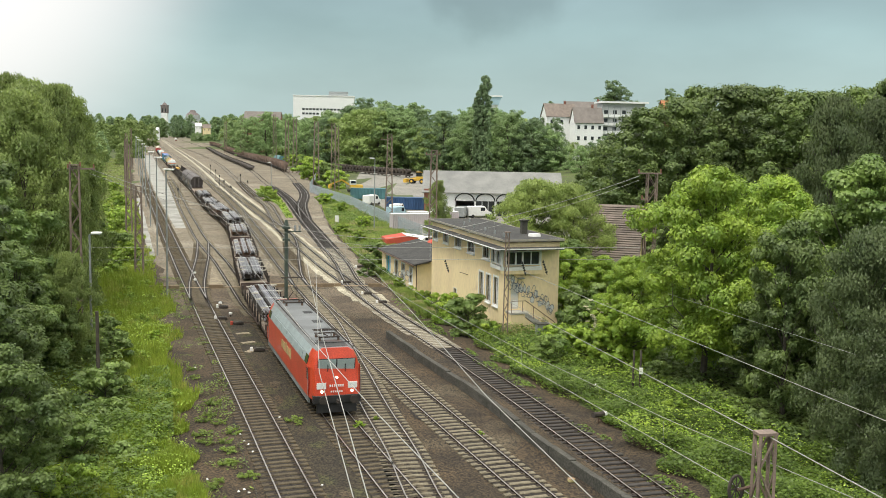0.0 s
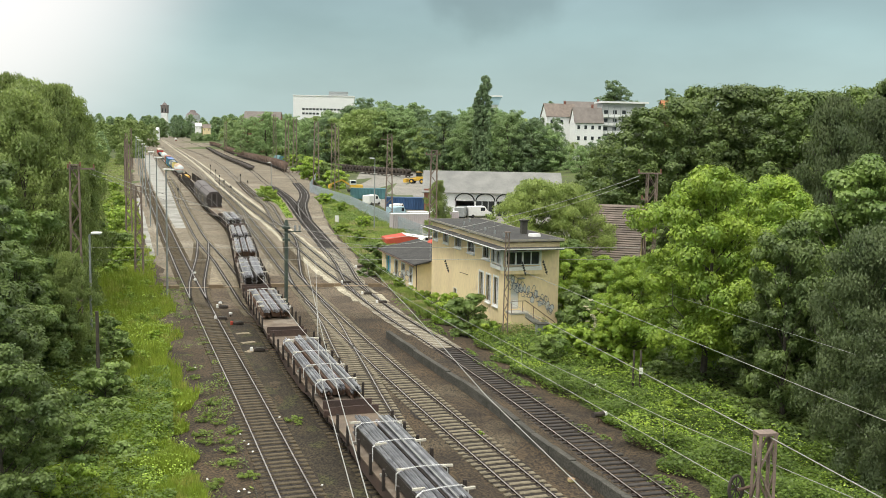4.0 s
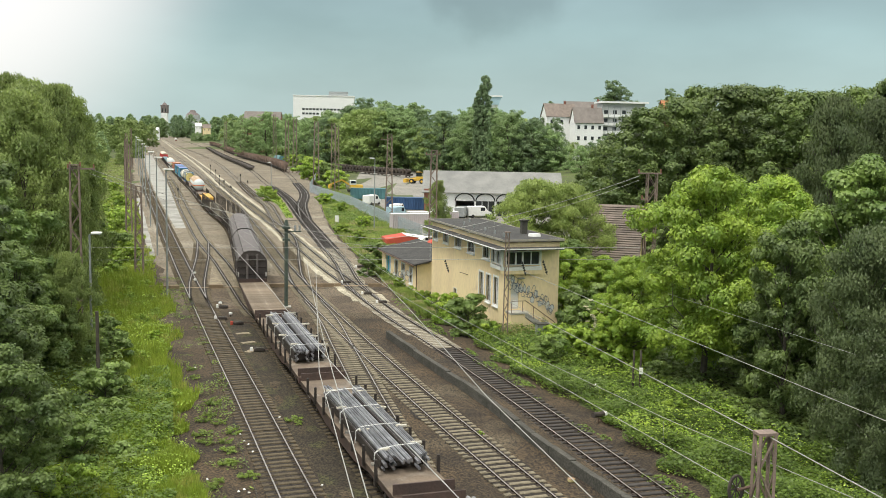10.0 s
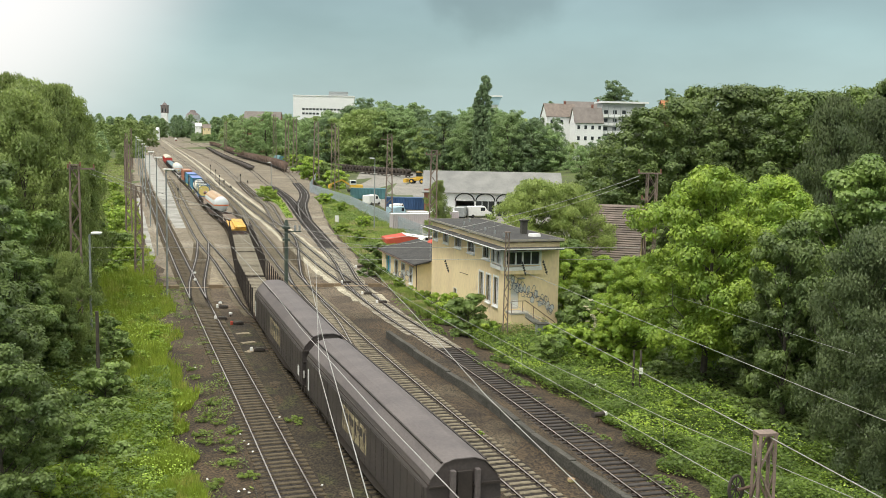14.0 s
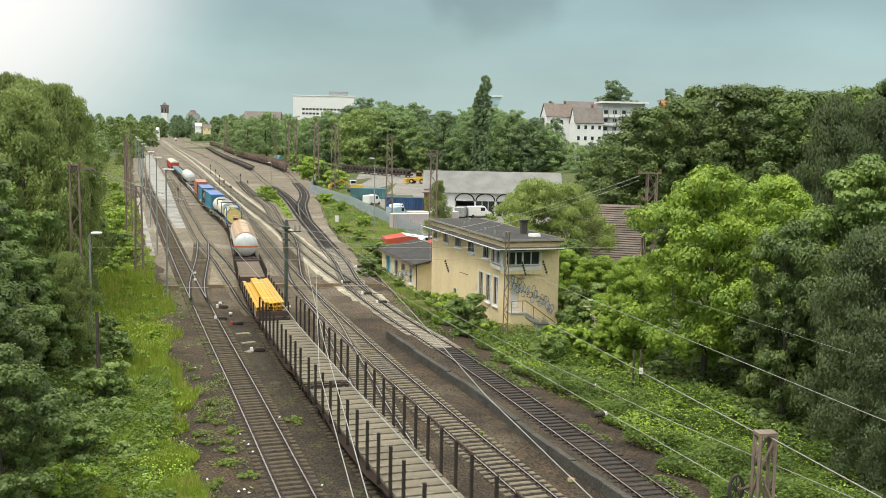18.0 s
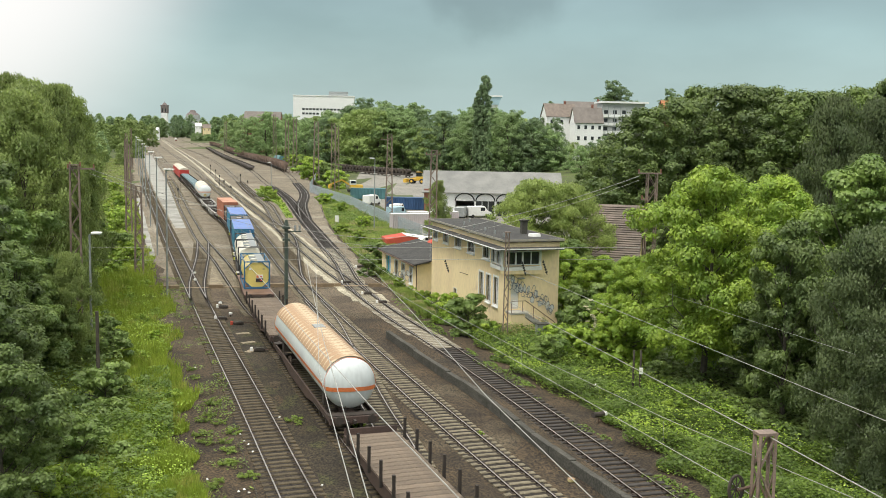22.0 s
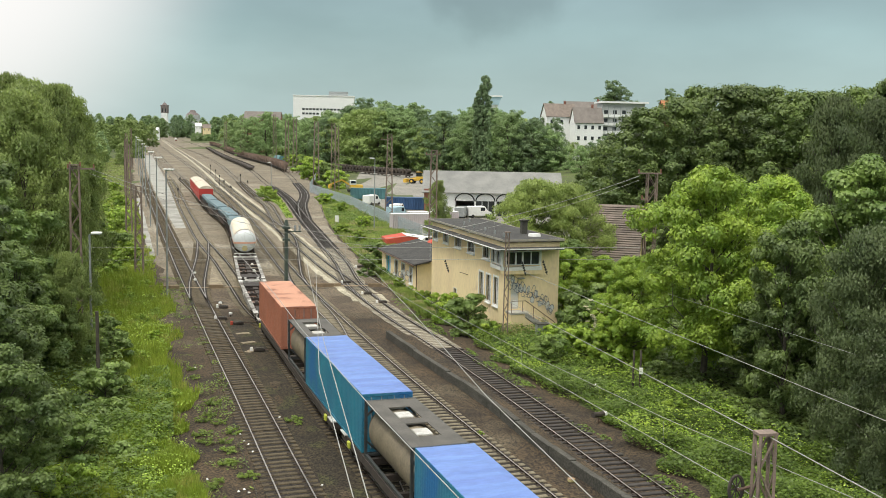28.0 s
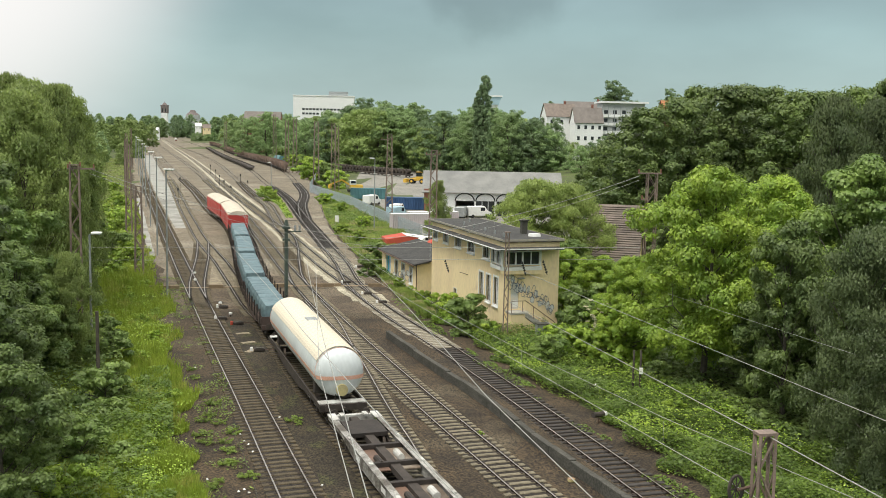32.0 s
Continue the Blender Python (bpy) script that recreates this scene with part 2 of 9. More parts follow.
def add_box(bm, x0, x1, y0, y1, z0, z1, mi=0):
    v = [bm.verts.new(p) for p in ((x0, y0, z0), (x1, y0, z0), (x1, y1, z0), (x0, y1, z0), (x0, y0, z1), (x1, y0, z1), (x1, y1, z1), (x0, y1, z1))]
    for f in ((3, 2, 1, 0), (4, 5, 6, 7), (0, 1, 5, 4), (1, 2, 6, 5), (2, 3, 7, 6), (3, 0, 4, 7)):
        bm.faces.new([v[i] for i in f]).material_index = mi
    return v


def box(x0, x1, y0, y1, z0, z1, bevel=0.0):
    bm = bmesh.new()
    add_box(bm, x0, x1, y0, y1, z0, z1)
    if bevel:
        bmesh.ops.bevel(bm, geom=bm.edges[:], offset=bevel, segments=1, affect="EDGES")
    return bm


def add_tube(bm, p0, p1, r0, r1=None, seg=8, cap=True):
    p0, p1 = Vector(p0), Vector(p1)
    r1 = r0 if r1 is None else r1
    d = (p1 - p0).normalized()
    a = d.orthogonal().normalized()
    b = d.cross(a)
    ring = lambda p, r: [bm.verts.new(p + (a * math.cos(i * math.tau / seg) + b * math.sin(i * math.tau / seg)) * r) for i in range(seg)]
    v, w = ring(p0, r0), ring(p1, r1)
    for i in range(seg):
        bm.faces.new((v[i], v[(i + 1) % seg], w[(i + 1) % seg], w[i]))
    if cap:
        bm.faces.new(v[::-1])
        bm.faces.new(w)


def tube(p0, p1, r0, r1=None, seg=8):
    bm = bmesh.new()
    add_tube(bm, p0, p1, r0, r1, seg)
    return bm


def add_beam(bm, p0, p1, w, h=None):
    """Square bar between two points."""
    p0, p1 = Vector(p0), Vector(p1)
    h = h or w
    d = (p1 - p0).normalized()
    a = d.cross(Vector((0, 0, 1)))
    a = a.normalized() if a.length > 0.01 else Vector((1, 0, 0))
    b = d.cross(a)
    v = [[bm.verts.new(p + a * i * w / 2 + b * j * h / 2) for i, j in ((-1, -1), (1, -1), (1, 1), (-1, 1))] for p in (p0, p1)]
    for i in range(4):
        bm.faces.new((v[0][i], v[0][(i + 1) % 4], v[1][(i + 1) % 4], v[1][i]))
    bm.faces.new(v[0][::-1])
    bm.faces.new(v[1])


def prism(profile, y0, y1, bm=None, mi=0):
    """Extrudes an x-z outline along y."""
    bm = bm or bmesh.new()
    a = [bm.verts.new((x, y0, z)) for x, z in profile]
    b = [bm.verts.new((x, y1, z)) for x, z in profile]
    k = len(profile)
    for i in range(k):
        bm.faces.new((a[i], a[(i + 1) % k], b[(i + 1) % k], b[i])).material_index = mi
    bm.faces.new(a[::-1]).material_index = mi
    bm.faces.new(b).material_index = mi
    bmesh.ops.recalc_face_normals(bm, faces=bm.faces[:])
    return bm


def mesh_ob(name, verts, faces, material, parent=None, label="", category="", kind=""):
    me = bpy.data.meshes.new(name)
    me.from_pydata(verts, [], faces)
    me.materials.append(material)
    ob = new(name, me)
    ob.parent = parent
    return tagged(ob, label, category, "", kind)


# ---- plan of the tracks: x as a smooth function of y ----
def curve(knots):
    ys = np.array([k[1] for k in knots], float)
    xs = np.array([k[0] for k in knots], float)
    o = np.argsort(ys)
    ys, xs = ys[o], xs[o]
    sl = np.diff(xs) / np.diff(ys)
    m = np.concatenate([[sl[0]], (sl[:-1] * np.diff(ys)[1:] + sl[1:] * np.diff(ys)[:-1]) / (np.diff(ys)[1:] + np.diff(ys)[:-1]), [sl[-1]]])

    def f(y):
        y = np.asarray(y, float)
        i = np.clip(np.searchsorted(ys, y) - 1, 0, len(ys) - 2)
        h = ys[i + 1] - ys[i]
        t = np.clip((y - ys[i]) / h, 0, 1)
        v = (2 * t**3 - 3 * t**2 + 1) * xs[i] + (t**3 - 2 * t**2 + t) * h * m[i] + (-2 * t**3 + 3 * t**2) * xs[i + 1] + (t**3 - t**2) * h * m[i + 1]
        return v + np.minimum(y - ys[0], 0) * m[0] + np.maximum(y - ys[-1], 0) * m[-1]
    return f


LINE_A = curve([(5.3, 8), (-6.1, 43), (-11.7, 60.4), (-17.1, 76.9), (-21.7, 91.1), (-29.2, 114.2), (-36.8, 138), (-50.3, 180.7), (-77.2, 265.5), (-104, 353), (-270, 905)])
LINE_M = curve([(-14.7, 84.5), (-16.6, 89.6), (-21.5, 105.2), (-28, 126), (-33.9, 143.6), (-44.8, 179.5), (-73.6, 278), (-139, 496), (-262, 905)])
LINE_AM = curve([(-21.7, 91.1), (-23.0, 95.1), (-25.3, 103.9), (-27.6, 114.5), (-30.3, 127.4), (-34.6, 145.9)])
LINE_B = curve([(15.5, -7), (-1.45, 43.3), (-5.42, 55), (-8.65, 65), (-12.55, 77.5), (-16.2, 90), (-20.5, 107), (-24.75, 125.7), (-37, 174), (-42, 189), (-66, 269), (-84, 327), (-256, 900)])
LINE_C = curve([(3.4, 30), (-0.6, 43.3), (-1.9, 50.1), (-3.6, 57.4), (-5.9, 68.3), (-7.5, 75.7), (-9.6, 85.6), (-12.7, 97.3)])
LINE_D = curve([(15.5, 10), (4.5, 43.6), (-0.2, 57.6), (-5.2, 73.2), (-9, 85.6), (-12.5, 97.3), (-15.6, 108.4), (-19.4, 122.3), (-24.1, 140.2), (-32.2, 171), (-40, 200.6), (-70, 305), (-250, 905)])
LINE_E = curve([(19, 12), (9.9, 43.9), (8.4, 49.1), (6.2, 56.5), (4.7, 61.5), (0.2, 75.7), (-4.1, 88.1), (-8.9, 104), (-14.2, 121.5), (-21, 146), (-26.8, 167), (-33, 188.4), (-45, 229.8), (-62.4, 291.5), (-110, 460), (-240, 905)])
LINE_F = curve([(-6.4, 96), (-8.4, 103), (-12.7, 125.5), (-17.1, 146.6), (-25, 184), (-39.4, 252.9), (-55, 315), (-78.2, 413), (-121.8, 569), (-212, 905), (-272, 1113)])
LINE_G = curve([(-25, 184), (-30.6, 219), (-35.5, 259), (-45.6, 315), (-66.8, 420), (-118.3, 599), (-201, 911), (-350.7, 1451)])
LINE_N = curve([(-26.9, 167.5), (-32.7, 195.2), (-38.6, 222), (-44.9, 244.4), (-67.7, 333), (-108, 487.6), (-232, 905)])
LINE_X = curve([(-27.3, 169), (-23.3, 153.6), (-20.6, 138.6), (-18.1, 122.4), (-16.2, 111.4), (-13.6, 101.0)])
RAIL_Z = 0.17
EDGE_L = curve([(0.5, 8), (-10.2, 43.3), (-15.0, 60.7), (-20.2, 77.5), (-27.5, 100), (-36, 125), (-60, 200), (-107.8, 353), (-274, 905)])
EDGE_R = curve([(22, 10), (11.3, 45.3), (8.6, 55), (6.2, 63.7), (3.3, 71.5), (0.2, 81.7), (-4.6, 101), (-9.6, 125), (-15, 151), (-22, 190), (-29, 240), (-38, 300), (-61, 420), (-112, 599), (-194, 911), (-343, 1451)])


def strip(name, left, right, y0, y1, z, material, label, category, step=2.0, wobble=0.0, lift=0.0):
    """A sheet between two lines of the plan, with slightly uneven edges and surface."""
    n = max(2, int((y1 - y0) / step))
    ys = np.linspace(y0, y1, n + 1)
    rnd = np.random.RandomState(5)
    verts, faces = [], []
    k = 10
    for y in ys:
        a, b = float(left(y)) + rnd.normal() * wobble, float(right(y)) + rnd.normal() * wobble
        for j in range(k + 1):
            verts.append((a + (b - a) * j / k, y, z + (noise.noise(((a + (b - a) * j / k) * 1.7, y * 0.9, 0)) * lift if 0 < j < k else 0)))
    for i in range(n):
        for j in range(k):
            p = i * (k + 1) + j
            faces.append((p, p + 1, p + k + 2, p + k + 1))
    return mesh_ob(name, verts, faces, material, None, label, category, "structure")


# ---- ground ----
def build_ground():
    n = 60
    xs = np.concatenate([np.linspace(-1600, -120, 14), np.linspace(-110, 110, 56), np.linspace(120, 1600, 14)])
    ys = np.concatenate([np.linspace(-300, 0, 8), np.linspace(6, 260, 80), np.linspace(280, 3500, 40)])
    verts = [(x, y, ground_z(x, y)) for y in ys for x in xs]
    w = len(xs)
    faces = [(j * w + i, j * w + i + 1, (j + 1) * w + i + 1, (j + 1) * w + i) for j in range(len(ys) - 1) for i in range(w - 1)]
    mesh_ob("ground", verts, faces, SOIL, None, "weedy earth with patches of grass beside the railway", "ground", "structure")
    strip("railway_bed", lambda y: EDGE_L(y) - 1.6, lambda y: EDGE_R(y) + 1.5, -560, 2500, 0.03, BALLAST, "brown-grey ballast bed with oil stains under the tracks", "ballast", 2.0, 0.25, 0.05)
    # Bed lightens in steps: fewer stains, and glancing reflection painted into its tone.
    strip("railway_bed", lambda y: EDGE_L(y) + 0.3, lambda y: EDGE_R(y) - 0.3, 112, 2500, 0.052, BALLAST_FAR, "less stained brown ballast of the yard throat, glancing light in colour", "ballast", 4.0, 0.3, 0.02)
    strip("railway_bed", lambda y: EDGE_L(y) + 0.4, lambda y: EDGE_R(y) - 0.4, 90, 113, 0.045, BALLAST_MID, "mid-tone brown ballast round the turnouts", "ballast", 2.0, 0.3, 0.02)
    for line, y0, y1 in ((LINE_A, 10, 800), (LINE_B, 10, 800), (LINE_D, 12, 800), (LINE_F, 104, 800), (LINE_C, 34, 84), (LINE_AM, 99, 134)):
        strip("stained_ballast", lambda y: line(y) - 1.25, lambda y: line(y) + 1.25, y0, min(y1, 118), 0.062, BALLAST_STAIN_SHADE, "dark oil-stained ballast between the rails", "ballast", 1.3, 0.12, 0.025)
    strip("pale_ballast_strip", lambda y: LINE_E(y) - 1.35, lambda y: LINE_E(y) + 1.35, 75.6, 96, 0.085, BALLAST_GREY, "fresh grey ballast under a relaid track", "ballast", 2.0, 0.05, 0.01)
    strip("pale_ballast_strip", lambda y: LINE_E(y) - 2.0, lambda y: LINE_E(y) + 1.7, 96.2, 182, 0.085, BALLAST_PALE, "pale sandy ballast under a relaid turnout", "ballast", 2.0, 0.12, 0.01)
    strip("pale_ballast_strip", lambda y: LINE_N(y) - 1.1, lambda y: LINE_N(y) + 1.1, 184, 246, 0.088, BALLAST_PALE, "pale ballast in a yard turnout", "ballast", 2.0, 0.1, 0.01)
    strip("pale_ballast_strip", lambda y: LINE_AM(y) + 0.9, lambda y: LINE_M(y) - 0.9, 105, 134, 0.083, BALLAST_SAND, "trodden sandy ballast between turnout branches", "ballast", 2.0, 0.1, 0.01)
    strip("pale_ballast_strip", lambda y: LINE_A(y) + 0.95, lambda y: LINE_AM(y) - 0.9, 104, 113, 0.083, BALLAST_SAND, "trodden sandy ballast in a turnout", "ballast", 2.0, 0.1, 0.01)
    strip("pale_ballast_strip", lambda y: LINE_M(y) + 1.2, lambda y: LINE_M(y) + 2.2, 100, 122, 0.083, BALLAST_SAND, "trodden sandy ballast beside a siding", "ballast", 2.0, 0.15, 0.01)
    strip("concrete_path", lambda y: LINE_A(y) - 3.6, lambda y: LINE_A(y) - 2.8, 128, 235, 0.08, PATH_GREY, "narrow pale concrete walkway along the masts", "path", 3.0, 0.06)
    for k in (-1, 1):
        strip("pale_ballast_strip", lambda y: LINE_E(y) + k * 1.45 - 0.62, lambda y: LINE_E(y) + k * 1.45 + 0.62, 182.5, 1500, 0.085, BALLAST_PALE, "pale ballast shoulder of a relaid track", "ballast", 3.0, 0.08, 0.02)
    strip("pale_ballast_strip", lambda y: LINE_F(y) - 1.3, lambda y: LINE_F(y) + 1.3, 106, 140, 0.09, BALLAST_PALE, "pale ballast in a turnout", "ballast", 2.0, 0.1, 0.02)
    strip("concrete_path", lambda y: LINE_A(y) + 1.7, lambda y: LINE_M(y) - 1.25, 166, 620, 0.075, PATH_GREY, "pale concrete service path between two tracks", "path", 3.0, 0.05)
    strip("pale_ballast_strip", lambda y: LINE_M(y) - 1.2, lambda y: LINE_M(y) + 1.2, 104, 420, 0.085, BALLAST_SAND, "pale ballast under a siding", "ballast", 2.0, 0.1, 0.02)
    # Bands beside each rail: rust fallout plus rail shadow put into the colour.
    for line, y0, y1 in ((LINE_A, 92, 1400), (LINE_AM, 94, 144), (LINE_B, 92, 1400), (LINE_D, 92, 1400), (LINE_E, 80, 1400), (LINE_F, 99, 1000), (LINE_G, 190, 1000), (LINE_N, 172, 1400), (LINE_M, 90, 1400), (LINE_X, 103, 166)):
        for k in (-0.7535, 0.7535):
            strip("stained_ballast", lambda y: line(y) + k - 0.2, lambda y: line(y) + k + 0.2, y0, y1, 0.122, BALLAST_STAIN_SHADE, "dark band along a rail, rust fallout with painted rail shade", "ballast", 4.0, 0.03)
    strip("cinder_strip", lambda y: LINE_A(y) + 1.35, lambda y: LINE_B(y) - 1.35, 10, 84, 0.05, CINDER, "dark cinder strip between siding and running line", "ballast", 2.0, 0.12, 0.03)
    strip("loading_yard", lambda y: np.interp(y, [150, 300, 440, 600], [-1, -27, -36, -60]), lambda y: np.interp(y, [150, 230, 350, 600], [30, 34, 12, -30]), 150, 600, 0.05, GRAVEL_YARD, "pale gravel loading yard behind the fence", "yard", 4.0, 0.2)


def ground_z(x, y):
    """Level railway; beyond its edges the earth is a little uneven and rises far to the right."""
    if y < 5:
        return -0.02
    a, b = float(EDGE_L(y)), float(EDGE_R(y))
    out = max(a - x, x - b, 0.0)
    z = -0.02 + min(1.0, out / 4) * (0.25 * noise.noise((x * 0.12, y * 0.12, 0)))
    if x > b + 60 and y > 250:
        z += min(26.0, (x - b - 60) * 0.10)
    return z


build_ground()
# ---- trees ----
# Light far leaves, again with distance haze in the base colour.
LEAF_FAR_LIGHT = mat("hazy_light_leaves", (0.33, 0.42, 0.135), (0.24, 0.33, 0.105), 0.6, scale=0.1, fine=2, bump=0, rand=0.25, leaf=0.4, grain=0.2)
def leaf_cloud(centers, radii, count, size, seed, shell=0.75, droop=0.0, up=0.55):
    """Leaves as small folded quads, scattered near the skins of many clumps."""
    r = np.random.RandomState(seed)
    centers, radii = np.asarray(centers, float), np.asarray(radii, float)
    wgt = (radii[:, 0] * radii[:, 1] * radii[:, 2]) ** (2 / 3)
    pick = r.choice(len(centers), count, p=wgt / wgt.sum())
    d = r.normal(size=(count, 3))
    d /= np.linalg.norm(d, axis=1)[:, None]
    under = (d[:, 2] < -0.15) & (r.rand(count) < 0.45)      # leaves lie on the upper side of their spray
    d[under, 2] *= -0.8
    rad = shell + (1.05 - shell) * r.rand(count) ** 0.7
    rad += 0.12 * np.sin(d[:, 0] * 5 + pick) * np.cos(d[:, 2] * 4 + pick * 2.0)
    p = centers[pick] + d * radii[pick] * rad[:, None]
    p[:, 2] -= droop * r.rand(count) ** 2
    nrm = d * 0.85 + r.normal(size=(count, 3)) * 0.3 + np.array([0, 0, up * 0.6])
    nrm /= np.linalg.norm(nrm, axis=1)[:, None]
    a = np.cross(nrm, r.normal(size=(count, 3)))
    a /= np.linalg.norm(a, axis=1)[:, None] + 1e-9
    if droop:
        a = a * 0.8 + np.array([0, 0, -1.0])
        a /= np.linalg.norm(a, axis=1)[:, None]
    b = np.cross(nrm, a)
    s = size * (0.6 + 0.8 * r.rand(count))[:, None]
    v = np.empty((count, 3, 3))
    v[:, 0], v[:, 1], v[:, 2] = p - a * s, p + a * s * 0.5 + b * s * 0.62, p + a * s * 0.6 - b * s * 0.62
    f = np.arange(count * 3).reshape(-1, 3)
    return v.reshape(-1, 3), f


def leaves(name, verts, faces, material, parent=None):
    me = bpy.data.meshes.new(name)
    n = len(verts)
    me.vertices.add(n)
    me.vertices.foreach_set("co", np.ascontiguousarray(verts, dtype=np.float32).ravel())
    me.loops.add(faces.size)
    me.loops.foreach_set("vertex_index", faces.ravel().astype(np.int32))
    me.polygons.add(len(faces))
    me.polygons.foreach_set("loop_start", (np.arange(len(faces)) * faces.shape[1]).astype(np.int32))
    me.update(calc_edges=True)
    me.materials.append(material)
    ob = new(name, me)
    ob.parent = parent
    return ob


def make_tree(label, h, w, count, size, material, seed, trunk=0.25, base=0.25, clumps=26, droop=0.0, column=False, bark=None, m=None, category="tree", shape=1.0):
    """Tapered trunk, limbs that reach the boughs, and a crown of leaf clumps with gaps between them."""
    r = random.Random(seed)
    t = thing("tree" if category == "tree" else "shrub", label, category, m)
    boughs = []
    nb = 24 if not column else 20
    for i in range(nb):
        u = (i + 0.5) / nb
        z = h * (base + (0.97 - base) * u)
        prof = (math.sin(math.pi * min(1, 0.16 + u * 0.86)) ** 0.7 if not column else 0.55 + 0.45 * math.sin(math.pi * u))
        ang, rr = i * 2.4 + r.uniform(-0.6, 0.6), w * 0.5 * prof * r.uniform(0.4, 0.76)
        k = w * (0.14 + 0.08 * r.random()) * (0.75 + 0.5 * prof)
        if column:
            rr, k = rr * 0.45, w * 0.26 * prof
        boughs.append((math.cos(ang) * rr, math.sin(ang) * rr, min(z, h - k * 0.8), k))
    cs, rs = [], []
    n2 = int(clumps * 3.4)
    for i in range(n2):
        bx, by, bz, k = boughs[i % nb]
        d = Vector((r.gauss(0, 1), r.gauss(0, 1), r.gauss(0.25, 0.9))).normalized()
        q = k * r.uniform(0.62, 1.12)
        c = w * r.uniform(0.045, 0.1) * shape
        zz = bz + d.z * q * (0.85 if not column else 1.7)
        cs.append((bx + d.x * q, by + d.y * q, max(c * 0.5, min(zz, h - c * 0.5))))
        rs.append((c * r.uniform(0.9, 1.4), c * r.uniform(0.9, 1.4), c * r.uniform(0.55, 1.0) if not column else c * 1.6))
    bm = bmesh.new()
    lean = Vector((r.uniform(-0.04, 0.04) * h, r.uniform(-0.04, 0.04) * h, 0))
    pts = [Vector((0, 0, -0.3)), lean * 0.4 + Vector((0, 0, h * 0.35)), lean + Vector((0, 0, h * 0.85))]
    for i, (a, b) in enumerate(((trunk, trunk * 0.65), (trunk * 0.65, trunk * 0.12))):
        add_tube(bm, pts[i], pts[i + 1], a, b, 7, False)
    for bx, by, bz, k in boughs:
        z0 = max(h * 0.15, bz - h * 0.2)
        add_tube(bm, lean * (z0 / h) + Vector((0, 0, z0)), (bx, by, bz), trunk * 0.32 * (1 - z0 / h * 0.6), 0.03, 5, False)
    for i in range(0, n2, 5):
        bx, by, bz, k = boughs[i % nb]
        add_tube(bm, (bx, by, bz), cs[i], 0.02 * w / 10, 0.008, 4, False)
    part("trunk", bm, bark or BARK, t)
    v, f = leaf_cloud(cs, rs, count, size, seed, shell=0.35, droop=droop)
    leaves("crown", v, f, material, t)
    return t


class Grove:
    """Copies of one tree; the first call places the tree itself."""
    def __init__(self, **kw):
        self.src, self.used, self.kw = None, False, kw

    def at(self, x, y, s=1.0, rz=None, sz=None, z=None):
        rz = (x * 1.7 + y * 2.3) % 6.28 if rz is None else rz
        if self.src is None:
            self.src = make_tree(**self.kw)
            zz = ground_z(x, y) if z is None else z
            self.src.matrix_basis = Matrix.LocRotScale((x, y, zz), Euler((0, 0, rz)), (s, s, sz or s))
            self.s0 = Vector(self.src.scale)
            return self.src
        zz = ground_z(x, y) if z is None else z
        k = (s / self.s0[0], s / self.s0[1], (sz or s) / self.s0[2])
        return copy_thing(self.src, Matrix.LocRotScale((x, y, zz), Euler((0, 0, rz)), k))


MAPLE = Grove(label="large bright green maple tree with a dense crown", h=14.5, w=12.5, count=78000, size=0.14, material=LEAF_LIGHT, seed=3, trunk=0.3, base=0.16, clumps=52)
OAK = Grove(label="dark green broadleaf tree in full leaf", h=15, w=11, count=42000, size=0.165, material=LEAF_DARK, seed=7, trunk=0.3, base=0.2, clumps=40)
ASH = Grove(label="mid-green broadleaf tree beside the railway", h=14, w=10, count=42000, size=0.16, material=LEAF_MID, seed=11, trunk=0.28, base=0.14, clumps=40)
BIRCH = Grove(label="birch tree with hanging grey-green twigs", h=18, w=8, count=52000, size=0.13, material=LEAF_GREY, seed=17, trunk=0.2, base=0.06, clumps=80, droop=1.1)
SHRUB = Grove(label="leafy green shrub on the embankment", h=3.2, w=4.2, count=6500, size=0.15, material=LEAF_MID, seed=23, trunk=0.06, base=0.02, clumps=16, category="shrub")
SHRUB_L = Grove(label="bright green bramble shrub on the embankment", h=2.4, w=4.4, count=6500, size=0.14, material=LEAF_LIGHT, seed=29, trunk=0.05, base=0.0, clumps=16, category="shrub")
SALLOW = Grove(label="dusky grey-green sallow at the edge of the wood", h=11, w=7.5, count=62000, size=0.09, material=LEAF_SAGE, seed=61, trunk=0.18, base=0.03, clumps=60, droop=0.6)
WILLOW = Grove(label="rounded light green willow behind the signal box", h=11.8, w=11.5, count=56000, size=0.12, material=LEAF_WILLOW, seed=19, trunk=0.25, base=0.05, clumps=44, droop=0.25)
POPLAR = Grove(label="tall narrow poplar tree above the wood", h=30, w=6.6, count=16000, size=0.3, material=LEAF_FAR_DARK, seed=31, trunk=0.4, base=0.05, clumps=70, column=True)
WOOD_D = Grove(label="dark green broadleaf tree of the wood", h=20, w=14, count=36000, size=0.22, material=LEAF_DARK, seed=47, trunk=0.4, base=0.05, clumps=60)
WOOD_M = Grove(label="green broadleaf tree of the wood", h=20, w=14, count=36000, size=0.22, material=LEAF_MID, seed=53, trunk=0.4, base=0.05, clumps=60)
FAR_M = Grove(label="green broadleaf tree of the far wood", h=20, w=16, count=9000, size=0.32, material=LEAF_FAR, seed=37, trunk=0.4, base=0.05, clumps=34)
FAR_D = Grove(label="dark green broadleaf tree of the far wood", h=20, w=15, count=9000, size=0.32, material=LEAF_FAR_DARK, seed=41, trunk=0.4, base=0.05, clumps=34)
